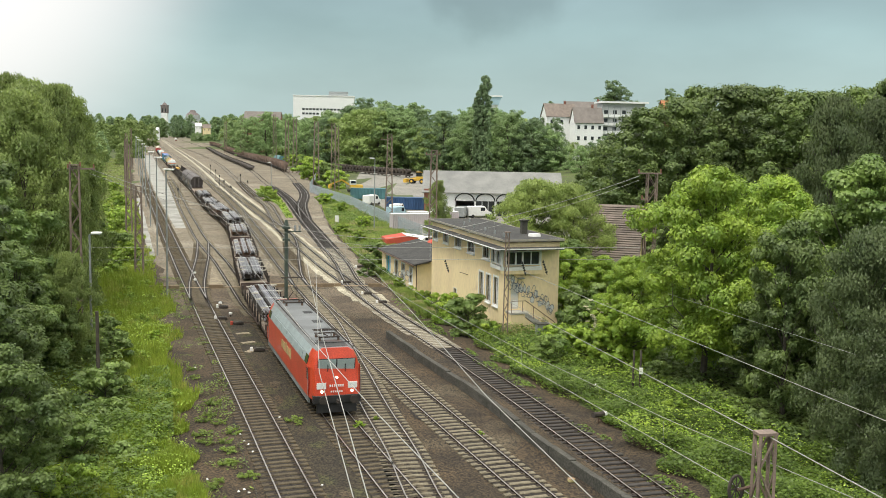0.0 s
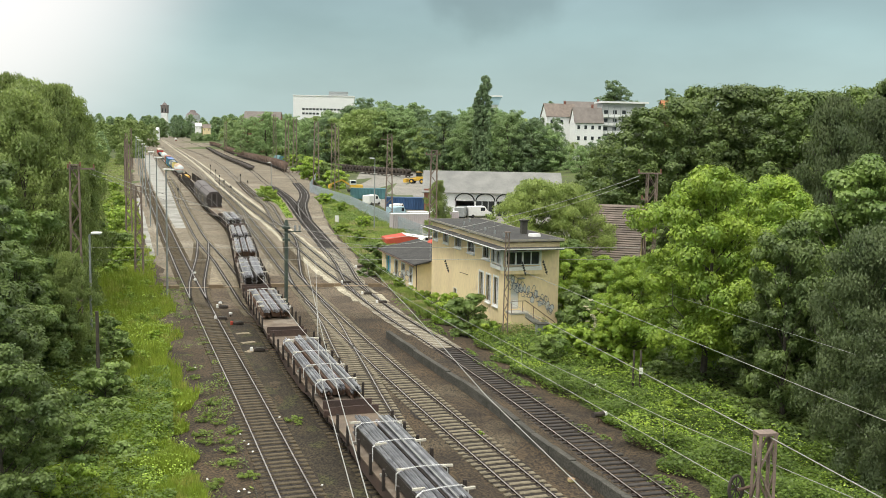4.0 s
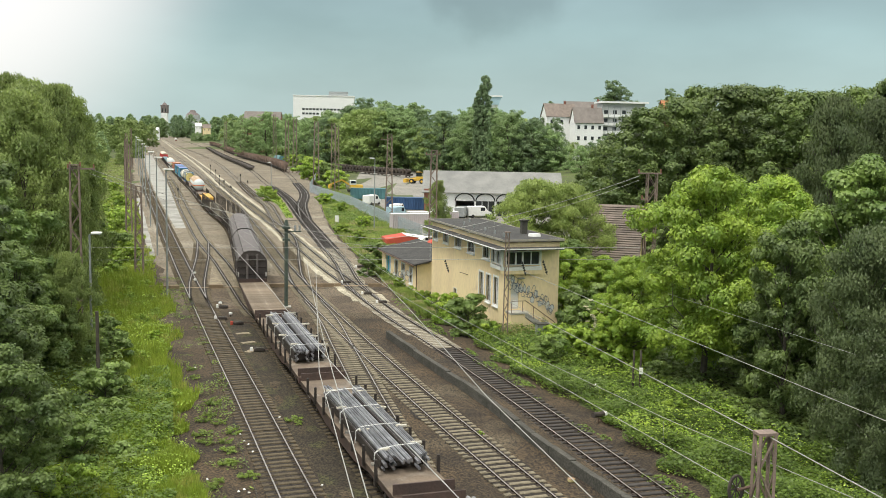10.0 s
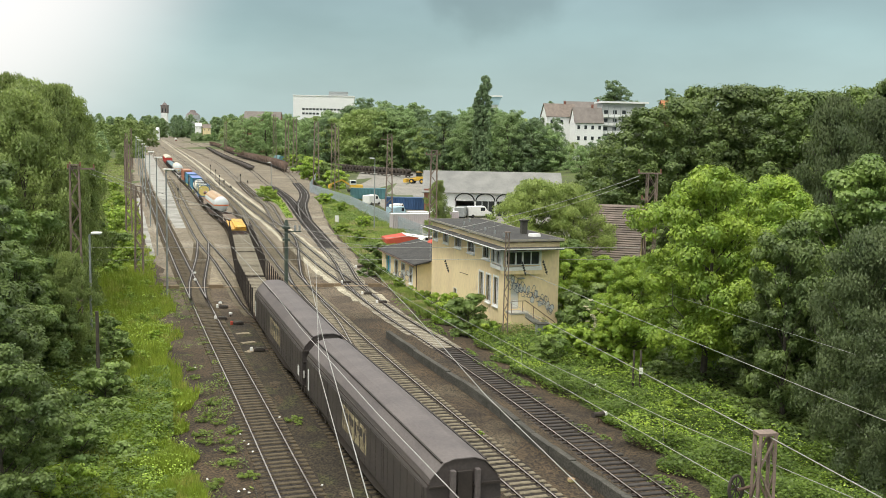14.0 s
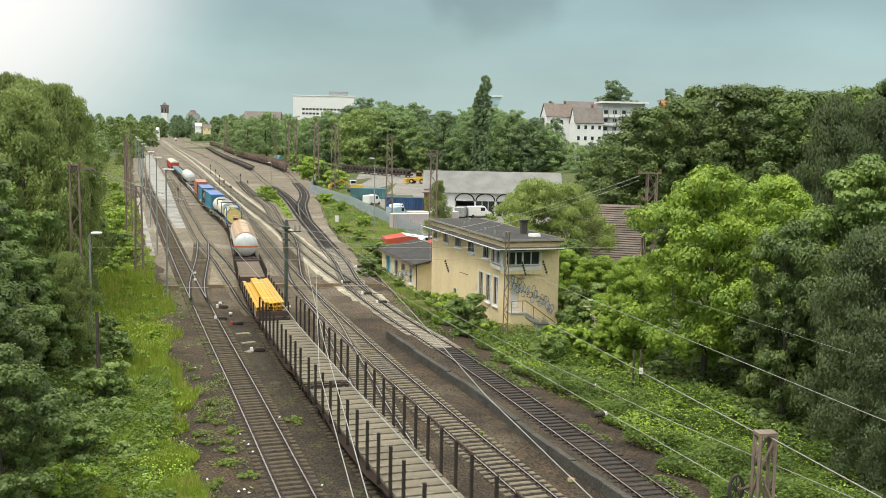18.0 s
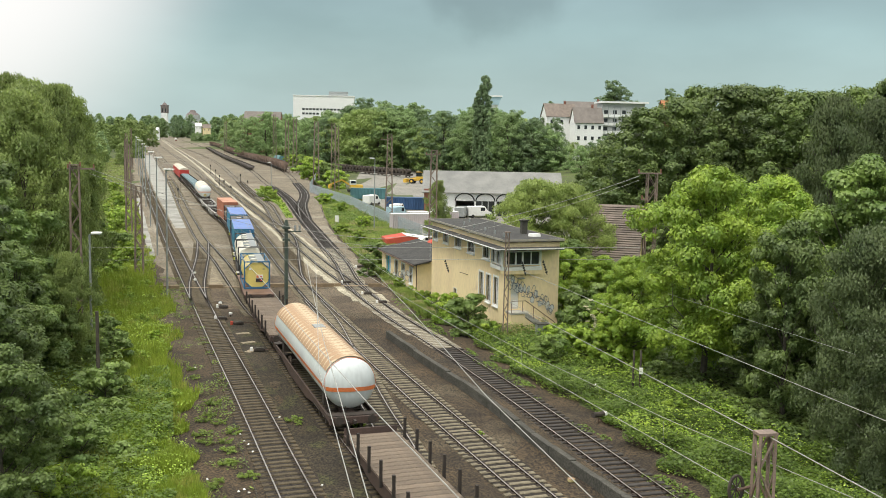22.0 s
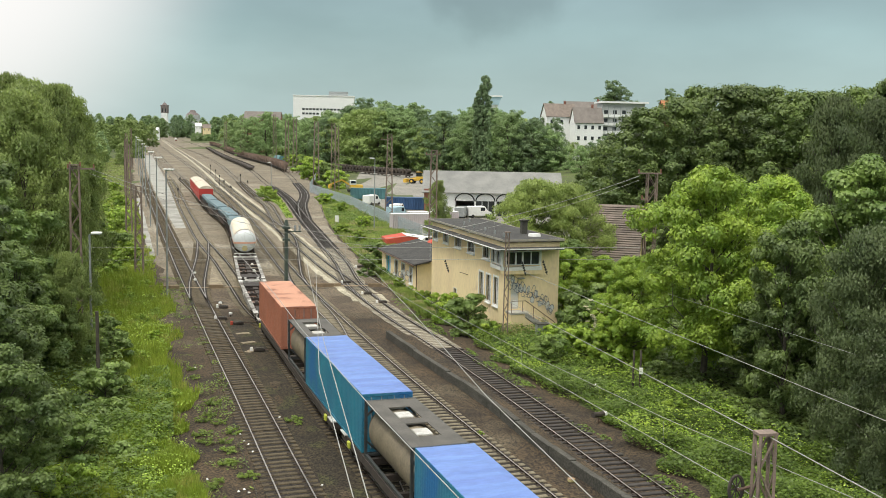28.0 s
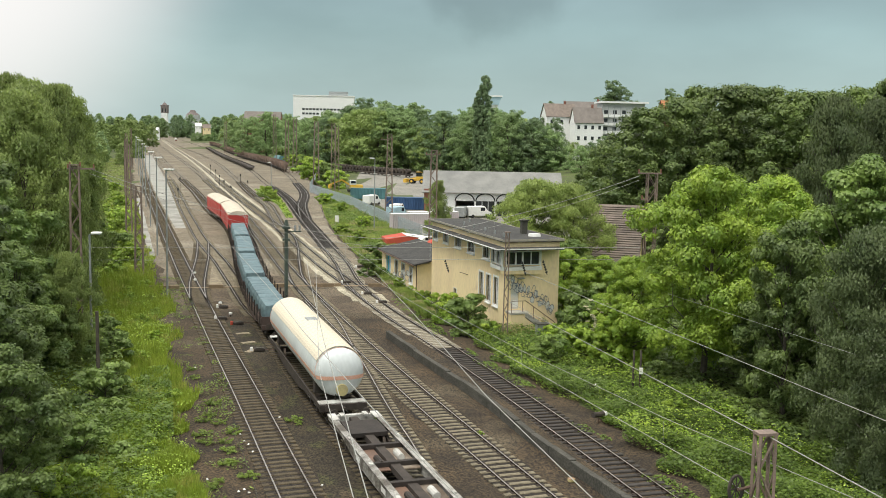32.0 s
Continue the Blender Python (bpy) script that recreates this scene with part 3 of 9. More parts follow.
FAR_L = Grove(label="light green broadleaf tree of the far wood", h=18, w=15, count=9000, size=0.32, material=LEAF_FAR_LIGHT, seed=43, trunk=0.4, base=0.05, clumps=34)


class Stand:
    """Distant rows of trees, nobody could count them: all of one tree kind joined in one crown mesh."""
    def __init__(self, h, w, count, size, material, seed):
        self.rows, self.arg = [], (h, w, count, size, material, seed)

    def at(self, x, y, s=1.0, z=None):
        self.rows.append((x, y, s, ground_z(x, y) if z is None else z))

    def build(self, label):
        h, w, count, size, material, seed = self.arg
        allv = []
        for i, (x, y, s, z) in enumerate(self.rows):
            r = random.Random(seed + i)
            cs, rs = [], []
            for k in range(60):
                u = (k + 0.5) / 60
                prof = math.sin(math.pi * min(1, 0.16 + u * 0.86)) ** 0.7
                a, q = k * 2.4 + r.random(), w * 0.42 * prof * r.uniform(0.35, 1.0)
                c = w * r.uniform(0.07, 0.13)
                cs.append((math.cos(a) * q, math.sin(a) * q, h * (0.05 + 0.9 * u)))
                rs.append((c * 1.2, c * 1.2, c * r.uniform(0.6, 0.95)))
            v, f = leaf_cloud(cs, rs, count, size, seed + i, shell=0.4)
            allv.append(v * s + np.array([x, y, z]))
        v = np.concatenate(allv)
        ob = leaves("distant_trees", v, np.arange(len(v)).reshape(-1, 3), material)
        tagged(ob, label, "trees", "", "stuff")


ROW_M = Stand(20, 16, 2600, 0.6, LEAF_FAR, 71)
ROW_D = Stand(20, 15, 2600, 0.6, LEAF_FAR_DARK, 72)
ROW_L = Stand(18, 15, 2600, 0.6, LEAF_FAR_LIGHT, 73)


def build_trees():
    r = random.Random(2)
    # wood beside the sidings, on the side of the tall grass
    for x, y, s, g in ((-17.2, 39, 0.5, OAK), (-20.3, 45, 0.5, OAK), (-23.8, 52, 0.6, OAK), (-25.8, 58, 0.6, ASH), (-27.0, 64, 0.58, ASH), (-29.2, 69, 0.6, ASH), (-33.0, 73, 0.78, ASH), (-33.6, 82, 1.06, BIRCH), (-36.2, 88, 1.1, BIRCH), (-38.2, 84, 1.06, BIRCH), (-36.8, 95, 1.03, BIRCH),
                       (-35.0, 76, 0.98, ASH), (-41.0, 98, 1.06, BIRCH), (-43.5, 93, 1.12, BIRCH), (-46.5, 108, 1.05, BIRCH), (-39.6, 102, 0.7, OAK), (-34.2, 88, 0.6, OAK), (-45, 114, 0.7, ASH), (-46, 122, 0.9, OAK), (-27, 50, 0.9, OAK), (-30, 60, 1.0, OAK), (-22, 43, 0.75, OAK), (-29.8, 77, 0.32, ASH), (-24.6, 70, 0.2, ASH), (-25.4, 65.6, 0.4, ASH)):
        g.at(x, y, s)
    for x, y, s, sz in ((-33.4, 88, 0.72, 1.1), (-36.5, 90, 0.78, 1.13), (-35.0, 97, 0.7, 1.06), (-41.0, 87, 0.85, 1.2), (-39.0, 92, 0.72, 1.16), (-44.0, 90, 0.8, 1.2), (-36.6, 97, 1.0, 1.12), (-38.7, 101, 0.95, 1.12), (-34.2, 93, 0.62, 0.86), (-35.0, 84, 0.6, 0.72), (-24.7, 66.6, 0.46, 0.44)):
        BIRCH.at(x, y, s, sz=sz)
    for i in range(20):
        y = 430 + i * 34
        (ROW_L, ROW_M)[i % 2].at(float(EDGE_L(y)) - 12 - 26 * r.random(), y, 0.55 + 0.4 * r.random(), z=0)
    for i in range(40):
        u = i / 39
        (ROW_M, ROW_L, ROW_D)[i % 3].at(-900 + u * 420 + r.uniform(-6, 6), 2330 + r.uniform(-35, 35), 0.85 + 0.5 * r.random(), z=0)
    for x, y, s in ((-236, 705, 1.35), (-226, 712, 1.5), (-216, 700, 1.4), (-274, 905, 1.45), (-262, 915, 1.3), (-146, 432, 0.75), (-139, 440, 0.62), (-172, 560, 0.85), (-163, 545, 0.7), (-300, 1010, 1.5)):
        ROW_L.at(x, y, s * 0.9, z=0)
    for i in range(14):
        ROW_M.at(-345 + i * 3.2 + r.uniform(-2, 2), 1405 - i * 3, 0.5 + 0.2 * r.random(), z=0)
    for x, y, s in ((-160, 770, 1.2), (-150, 755, 1.3), (-139, 765, 1.25), (-128, 750, 1.35), (-117, 745, 1.4)):
        FAR_M.at(x, y, s, z=0)
    for i in range(22):
        y = 210 + i * 22
        (ROW_M, ROW_L)[i % 2].at(float(EDGE_L(y)) - 16 - r.random() * 24, y, 0.5 + 0.3 * r.random())
    for i in range(30):
        y = 120 + i * 16
        ROW_M.at(float(EDGE_L(y)) - 26 - r.random() * 18, y, 0.42 + 0.2 * r.random()) if i % 2 else ROW_L.at(float(EDGE_L(y)) - 22 - r.random() * 18, y, 0.38 + 0.2 * r.random())
    # the big maple and its neighbours on the embankment
    MAPLE.at(17.6, 67.0, 0.82, sz=0.98)
    for x, y, s, sz, g in ((25.6, 79, 0.78, 0.92, MAPLE), (19.8, 57.5, 0.56, 0.77, OAK), (25.8, 64.5, 0.98, 1.08, ASH), (30.5, 62, 0.9, 1.1, ASH), (21.9, 51.5, 0.95, 1.08, SALLOW), (20.9, 45.5, 0.8, 0.8, SALLOW), (24.5, 47, 1.0, 1.1, SALLOW),
                           (22.0, 60, 0.5, 0.5, OAK), (23.0, 55, 0.5, 0.62, OAK), (26.5, 54, 0.6, 0.75, OAK), (26.8, 42, 0.55, 0.6, OAK), (19.8, 62.5, 0.4, 0.42, OAK), (22.5, 69, 0.55, 0.62, ASH), (12.8, 71.8, 0.28, 0.34, MAPLE), (14.2, 75.5, 0.4, 0.5, MAPLE), (16.4, 93, 0.45, 0.36, ASH), (20.5, 98, 0.45, 0.34, MAPLE), (36.0, 95, 1.3, 1.85, SALLOW), (41.5, 98, 1.35, 1.84, SALLOW), (48.0, 104, 1.5, 2.05, SALLOW),
                           (35, 76, 0.9, 0.95, ASH), (40, 68, 1.0, 1.1, ASH), (31, 92, 0.75, 0.8, MAPLE)):
        g.at(x, y, s, sz=sz)
    for x, y, s, g in ((9.4, 107, 0.98, WILLOW), (13.7, 110, 0.93, WILLOW), (11.2, 93, 0.4, MAPLE), (13.5, 86, 0.42, MAPLE), (12.8, 97, 0.45, ASH), (24.5, 108, 0.55, ASH), (33, 125, 0.75, MAPLE), (-0.9, 152, 0.52, BIRCH), (27, 172, 0.8, ASH), (40.5, 262, 0.7, ASH), (35.0, 250, 0.62, OAK), (46.0, 270, 0.75, MAPLE), (23, 140, 0.62, ASH), (30, 150, 0.8, OAK)):
        g.at(x, y, s)
    # tall dark wood behind
    for i in range(30):
        x = 26 + (i % 15) * 5.9 + r.uniform(-2, 2)
        y = 134 + (i // 15) * 26 + r.uniform(-6, 6)
        top = 16.0 + y * float(np.interp(x / y, (0.155, 0.166, 0.199, 0.239, 0.294, 0.328, 0.357, 0.389, 0.42, 0.52), (-0.01, 0.0165, 0.027, 0.049, 0.06, 0.051, 0.049, 0.051, 0.061, 0.06)))
        (WOOD_D if r.random() < 0.8 else WOOD_M).at(x, y, top / 20.0 * (0.92 + 0.1 * r.random()), z=0)
    for i in range(14):
        if i < 5:
            WOOD_M.at(44 + i * 7.0 + r.uniform(-2, 2), 90 + i * 4 + r.uniform(-6, 6), 0.8 + 0.15 * r.random(), z=0)
    # long wood beyond the loading yard
    for i in range(64):
        u = (i % 32) / 31
        x, y = -52 + u * 118, 462 - u * 105 + (i // 32) * 55
        g = (FAR_M, FAR_D, FAR_L, FAR_M)[r.randrange(4)]
        g.at(x + r.uniform(-4, 4), y + r.uniform(-10, 10), (1.0 + 0.35 * r.random() + (i // 32) * 0.27 + 0.12 * math.sin(u * 9)) * (1.0 if u < 0.68 else 0.84 if u < 0.82 else 0.5), z=0)
    for i in range(40):
        u = i / 39
        g = (ROW_M, ROW_D, ROW_L)[r.randrange(3)]
        g.at(-232 + u * 192 + r.uniform(-6, 6), 1120 - u * 620 + r.uniform(-20, 20), 0.9 + 0.5 * r.random() + (1 - u) * 0.4, z=0)
    for i in range(64):
        u = i / 63
        g = (ROW_M, ROW_D)[r.randrange(2)]
        g.at(-800 + u * 530 + r.uniform(-8, 8), 1930 + r.uniform(-30, 30), 1.6 + 0.65 * r.random(), z=0)
    for i in range(7):
        FAR_M.at(-112 + i * 11, 590 + r.uniform(-15, 15), 1.2 + 0.2 * r.random(), z=0)
    for x, y, s in ((38, 98, 0.8), (45, 101, 0.78), (29.5, 104, 0.6)):
        ASH.at(x, y, s)
    POPLAR.at(11.6, 300, 0.98, sz=1.10, z=0)
    POPLAR.at(9.6, 301, 0.85, sz=0.97, z=0)
    POPLAR.at(66, 640, 1.12, z=4)
    FAR_D.at(97.8, 600, 1.45, z=20)
    FAR_D.at(102.5, 604, 1.3, z=20)
    FAR_M.at(94.5, 602, 1.05, z=21)
    FAR_M.at(36, 395, 0.95, z=0)
    FAR_D.at(28, 390, 1.1, z=0)
    FAR_D.at(43.6, 400, 0.62, sz=1.16, z=0)
    FAR_M.at(39.5, 402, 0.7, sz=1.1, z=0)
    FAR_D.at(131, 600, 1.0, z=25)
    FAR_D.at(145.6, 602, 1.05, z=25)
    ROW_M.build("hazy green trees along the horizon and far sidings")
    ROW_D.build("hazy dark green trees along the horizon")
    ROW_L.build("light green trees along the far sidings")


build_trees()


# ---- rails ----
def rail_mesh(line, y0, y1, side, step):
    ys = np.arange(y0, y1 + step * 0.5, step)
    prof = ((-0.07, 0.0), (-0.02, 0.03), (-0.02, 0.11), (-0.036, 0.12), (-0.036, 0.17), (0.036, 0.17), (0.036, 0.12), (0.02, 0.11), (0.02, 0.03), (0.07, 0.0))
    verts, faces, mats = [], [], []
    k = len(prof)
    for i, y in enumerate(ys):
        x = float(line(y))
        dx = float(line(y + 0.5) - line(y - 0.5))
        n = Vector((1, -dx, 0)).normalized()
        for a, z in prof:
            verts.append((x + n.x * (side * 0.7535 + a), y + n.y * (side * 0.7535 + a), RAIL_Z - 0.17 + z))
        if i:
            for j in range(k):
                p = (i - 1) * k + j
                q = (i - 1) * k + (j + 1) % k
                faces.append((p, q, q + k, p + k))
                mats.append(1 if j == 4 else 0)
    me = bpy.data.meshes.new("rail")
    me.from_pydata(verts, [], faces)
    me.materials.append(RAIL_SIDE)
    me.materials.append(RAIL_TOP)
    me.polygons.foreach_set("material_index", mats)
    return me


TRACKS = {}


def build_tracks():
    for key, line, y0, y1, label in (("A", LINE_A, 8, 900, "siding on weathered concrete sleepers"), ("M", LINE_M, 85, 900, "siding leaving the running line by a turnout"), ("AM", LINE_AM, 91.5, 145, "curved turnout branch between two sidings"),
                                     ("B", LINE_B, -560, 900, "running line on concrete sleepers used by the goods train"), ("C", LINE_C, 30, 97, "turnout branch with pale concrete sleepers"), ("D", LINE_D, 10, 900, "running line on concrete sleepers"),
                                     ("E", LINE_E, 12, 900, "outer track on dark timber sleepers, relaid pale farther on"), ("F", LINE_F, 96, 900, "yard track with dark ballast"), ("G", LINE_G, 186, 900, "yard track under stored hopper wagons"),
                                     ("N", LINE_N, 168, 900, "yard track beside the relaid line"), ("X", LINE_X, 101, 169, "crossover curve between two lines")):
        t = thing("railway_track", label, "railway track", None, "tracks of the yard", "structure")
        TRACKS[key] = t
        for side in (-1, 1):
            ys = min(y1, 260)
            o = new("rail", rail_mesh(line, y0, ys, side, 2.0))
            o.parent = t
            if y1 > 260:
                o = new("rail", rail_mesh(line, ys, 2400, side, 14.0))
                o.parent = t


build_tracks()
# ---- the goods train ----
# Things of the train are built round their middle: x across, y backwards along the train, z from the rail top.
TRAIN = []          # (thing, distance of its middle behind the reference point at 0 s)


def ride(ob, middle):
    TRAIN.append((ob, middle))
    return ob


RED_PAINT = mat("traffic_red_paint", (0.66, 0.075, 0.032), (0.56, 0.065, 0.03), 0.35, scale=0.8, fine=15, bump=0.02, coat=0.3)
LOCO_GREY = mat("pale_grey_paint", (0.34, 0.40, 0.41), (0.28, 0.33, 0.34), 0.5, scale=1.2, fine=15, bump=0.02)
ROOF_GREY = mat("dusty_grey_roof", (0.20, 0.21, 0.21), (0.13, 0.135, 0.135), 0.55, scale=0.5, fine=12, bump=0.05)
SOOT = mat("sooty_grey_roof_end", (0.085, 0.08, 0.078), (0.05, 0.048, 0.046), 0.75, scale=0.9, fine=12, spots=(0.16, 0.12, 0.11), spot_at=0.6, spot_scale=0.8)
SKIRT = mat("grey_underframe_paint", (0.22, 0.25, 0.25), (0.15, 0.165, 0.165), 0.7, scale=1.0, fine=14)
LAMP_ON = glow("headlamp_glow", (1.0, 0.93, 0.75), 1.6)
# Pale base puts the sky's reflection into the windscreen colour.
GLASS_SKY = mat("windscreen_glass", (0.46, 0.55, 0.54), (0.40, 0.48, 0.48), 0.12, bump=0)
STEEL_BAR = mat("bare_steel_bars", (0.40, 0.40, 0.42), (0.22, 0.22, 0.24), 0.38, 0.6, scale=1.5, fine=20, rand=0.85, bump=0.05)
RUST_BAR = mat("rusting_steel_bars", (0.135, 0.078, 0.05), (0.075, 0.048, 0.034), 0.8, 0.2, scale=2, fine=20, rand=0.7)
STAKE_DARK = mat("sooty_stake_steel", (0.050, 0.040, 0.034), (0.034, 0.028, 0.024), 0.7, 0.2, scale=2, fine=18)
TIMBER = mat("grey_timber", (0.40, 0.385, 0.345), (0.27, 0.255, 0.225), 0.9, fine=20, rand=0.45)
BATTEN = mat("fresh_pale_battens", (0.68, 0.64, 0.54), (0.55, 0.51, 0.42), 0.85, fine=20, rand=0.2)
STRAP = mat("pale_binding_strap", (0.80, 0.80, 0.78), (0.7, 0.7, 0.68), 0.6)
DECK_BROWN = mat("worn_plank_deck", (0.215, 0.165, 0.118), (0.135, 0.105, 0.08), 0.9, scale=1.0, fine=14, rand=0.35, spots=(0.25, 0.21, 0.165), spot_at=0.6)
DECK_PALE = mat("bleached_plank_deck", (0.255, 0.20, 0.14), (0.155, 0.118, 0.083), 0.9, scale=0.5, fine=14, rand=0.5, spots=(0.40, 0.35, 0.27), spot_at=0.56, spot_scale=0.45, stretch=(0.5, 1, 1))
DECK_OLIVE = mat("weathered_olive_planks", (0.235, 0.205, 0.142), (0.145, 0.125, 0.088), 0.9, scale=0.8, fine=14, rand=0.35, spots=(0.30, 0.275, 0.21), spot_at=0.6, spot_scale=0.6)
DECK_RUST = mat("rusty_red_brown_steel", (0.205, 0.118, 0.078), (0.13, 0.08, 0.058), 0.6, scale=1.2, fine=14)
WAGON_BROWN = mat("oxide_brown_paint", (0.095, 0.06, 0.048), (0.065, 0.045, 0.038), 0.75, scale=1.0, fine=14)
HOOD = mat("sooty_brown_hood", (0.076, 0.063, 0.058), (0.054, 0.046, 0.043), 0.6, scale=0.6, fine=10, bump=0.05, stretch=(1, 0.4, 1))
FADED_PANEL = mat("flaking_cream_panel", (0.42, 0.36, 0.22), (0.20, 0.16, 0.10), 0.8, scale=1.6, fine=10, spots=(0.10, 0.08, 0.065), spot_at=0.58, spot_scale=2.0, grain=0.3)
HOOD_ROOF = mat("dull_brown_roof", (0.141, 0.122, 0.115), (0.107, 0.092, 0.089), 0.6, scale=0.5, fine=10, bump=0.05)
MARK_YELLOW = mat("lime_yellow_paint", (0.55, 0.58, 0.06), (0.42, 0.45, 0.06), 0.6)
CREAM_MARK = mat("faded_yellow_panel", (0.50, 0.43, 0.2), (0.42, 0.36, 0.18), 0.7)
YELLOW = mat("yellow_steel_beams", (0.72, 0.42, 0.05), (0.62, 0.35, 0.04), 0.55, fine=16, rand=0.12)
TANK_WHITE = mat("white_tank_paint", (0.66, 0.70, 0.70), (0.58, 0.62, 0.62), 0.4, scale=0.6, fine=5, bump=0.0, stretch=(1, 1, 0.4), grain=0.05)
TANK_TAN = mat("rust_stained_sunshade", (0.44, 0.285, 0.165), (0.35, 0.235, 0.145), 0.7, scale=0.7, fine=10, spots=(0.62, 0.50, 0.34), spot_at=0.55, spot_scale=0.8)
TANK_CREAM = mat("cream_sunshade", (0.75, 0.68, 0.54), (0.67, 0.60, 0.47), 0.7, scale=0.7, fine=10)
ORANGE = mat("orange_band", (0.72, 0.20, 0.06), (0.62, 0.18, 0.06), 0.6)
SALMON = mat("faded_orange_band", (0.75, 0.42, 0.30), (0.68, 0.40, 0.30), 0.6)
BOX_RED = mat("faded_red_container", (0.40, 0.15, 0.09), (0.33, 0.13, 0.08), 0.7, scale=0.5, fine=12, bump=0.03)
BOX_RED_TOP = mat("sun_bleached_container_roof", (0.56, 0.29, 0.19), (0.48, 0.24, 0.155), 0.75, scale=0.5, fine=10, spots=(0.27, 0.12, 0.075), spot_at=0.57, spot_scale=0.55)
BOX_BLUE = mat("blue_green_container", (0.03, 0.215, 0.31), (0.035, 0.155, 0.27), 0.6, scale=0.35, fine=10, bump=0.03, spots=(0.02, 0.14, 0.34), spot_at=0.6, spot_scale=0.35)
BOX_BLUE_TOP = mat("blue_tarpaulin_roof", (0.14, 0.245, 0.56), (0.11, 0.185, 0.47), 0.4, scale=0.8, fine=6, bump=0.08, stretch=(0.35, 2.2, 1))
FRAME_BLUE = mat("blue_frame_paint", (0.04, 0.17, 0.33), (0.03, 0.13, 0.27), 0.5)
TANK_YELLOW = mat("yellow_tank_paint", (0.75, 0.62, 0.19), (0.68, 0.56, 0.19), 0.4, scale=0.6, fine=10, bump=0, grain=0.04)
TANK_CREAMW = mat("off_white_tank", (0.76, 0.74, 0.64), (0.66, 0.63, 0.52), 0.4, scale=0.7, fine=10, bump=0, grain=0.05)
TANK_DIRTY = mat("dirty_beige_tank", (0.24, 0.20, 0.14), (0.15, 0.125, 0.09), 0.6, scale=0.8, fine=8)
PLATE_DARK = mat("dirty_walkway_plate", (0.12, 0.112, 0.098), (0.08, 0.075, 0.066), 0.75, scale=1.0, fine=14)
FRAME_DARK = mat("dark_frame_paint", (0.06, 0.065, 0.065), (0.04, 0.045, 0.045), 0.6)
TARP = mat("grey_blue_tarpaulin", (0.15, 0.225, 0.245), (0.105, 0.16, 0.18), 0.65, scale=0.8, fine=5, bump=0.1)
RED_SIDE = mat("red_wagon_side", (0.52, 0.05, 0.04), (0.43, 0.045, 0.04), 0.5, scale=0.7)
CREAM_ROOF = mat("cream_wagon_roof", (0.62, 0.55, 0.44), (0.53, 0.46, 0.37), 0.7, scale=0.6)
WORN_GREY = mat("chipped_grey_paint", (0.38, 0.37, 0.34), (0.10, 0.085, 0.07), 0.7, scale=1.2, fine=12, grain=0.45)
WHITE_WEAR = mat("worn_white_steel", (0.62, 0.62, 0.58), (0.38, 0.36, 0.33), 0.6, scale=1.5, fine=16)


def wheelset(parent, y, r=0.46):
    bm = bmesh.new()
    for s in (-1, 1):
        add_tube(bm, (s * 0.68, y, r), (s * 0.82, y, r), r, r * 0.98, 16)
    add_tube(bm, (-0.68, y, r), (0.68, y, r), 0.09, None, 6)
    return part("wheelset", bm, WHEEL, parent)


def bogie(parent, y, base=1.8):
    bm = bmesh.new()
    for s in (-1, 1):
        prof = [(-base / 2 - 0.45, 0.55), (base / 2 + 0.45, 0.55), (base / 2 + 0.45, 0.68), (0.5, 0.8), (-0.5, 0.8), (-base / 2 - 0.45, 0.68)]
        a = [bm.verts.new((s * 0.95, y + p, z)) for p, z in prof]
        b = [bm.verts.new((s * 1.09, y + p, z)) for p, z in prof]
        for i in range(6):
            bm.faces.new((a[i], a[(i + 1) % 6], b[(i + 1) % 6], b[i]))
        bm.faces.new(a), bm.faces.new(b)
        for d in (-base / 2, base / 2):
            add_box(bm, min(s * 0.98, s * 1.16), max(s * 0.98, s * 1.16), y + d - 0.16, y + d + 0.16, 0.34, 0.62)
    add_box(bm, -0.95, 0.95, y - 0.2, y + 0.2, 0.5, 0.85)
    bmesh.ops.recalc_face_normals(bm, faces=bm.faces[:])
    b = part("bogie", bm, UNDER, parent)
    for d in (-base / 2, base / 2):
        wheelset(b, y + d)
    return b


def buffers(parent, half):
    for e in (-1, 1):
        for s in (-1, 1):
            bm = tube((s * 0.875, e * (half - 0.62), 1.05), (s * 0.875, e * (half - 0.12), 1.05), 0.1, None, 8)
            add_tube(bm, (s * 0.875, e * (half - 0.12), 1.05), (s * 0.875, e * (half - 0.05), 1.05), 0.23, None, 12)
            part("buffer", bm, UNDER, parent)
        bm = box(-0.06, 0.06, min(e * (half - 0.7), e * (half - 0.1)), max(e * (half - 0.7), e * (half - 0.1)), 0.85, 1.0)
        part("coupling", bm, UNDER, parent)


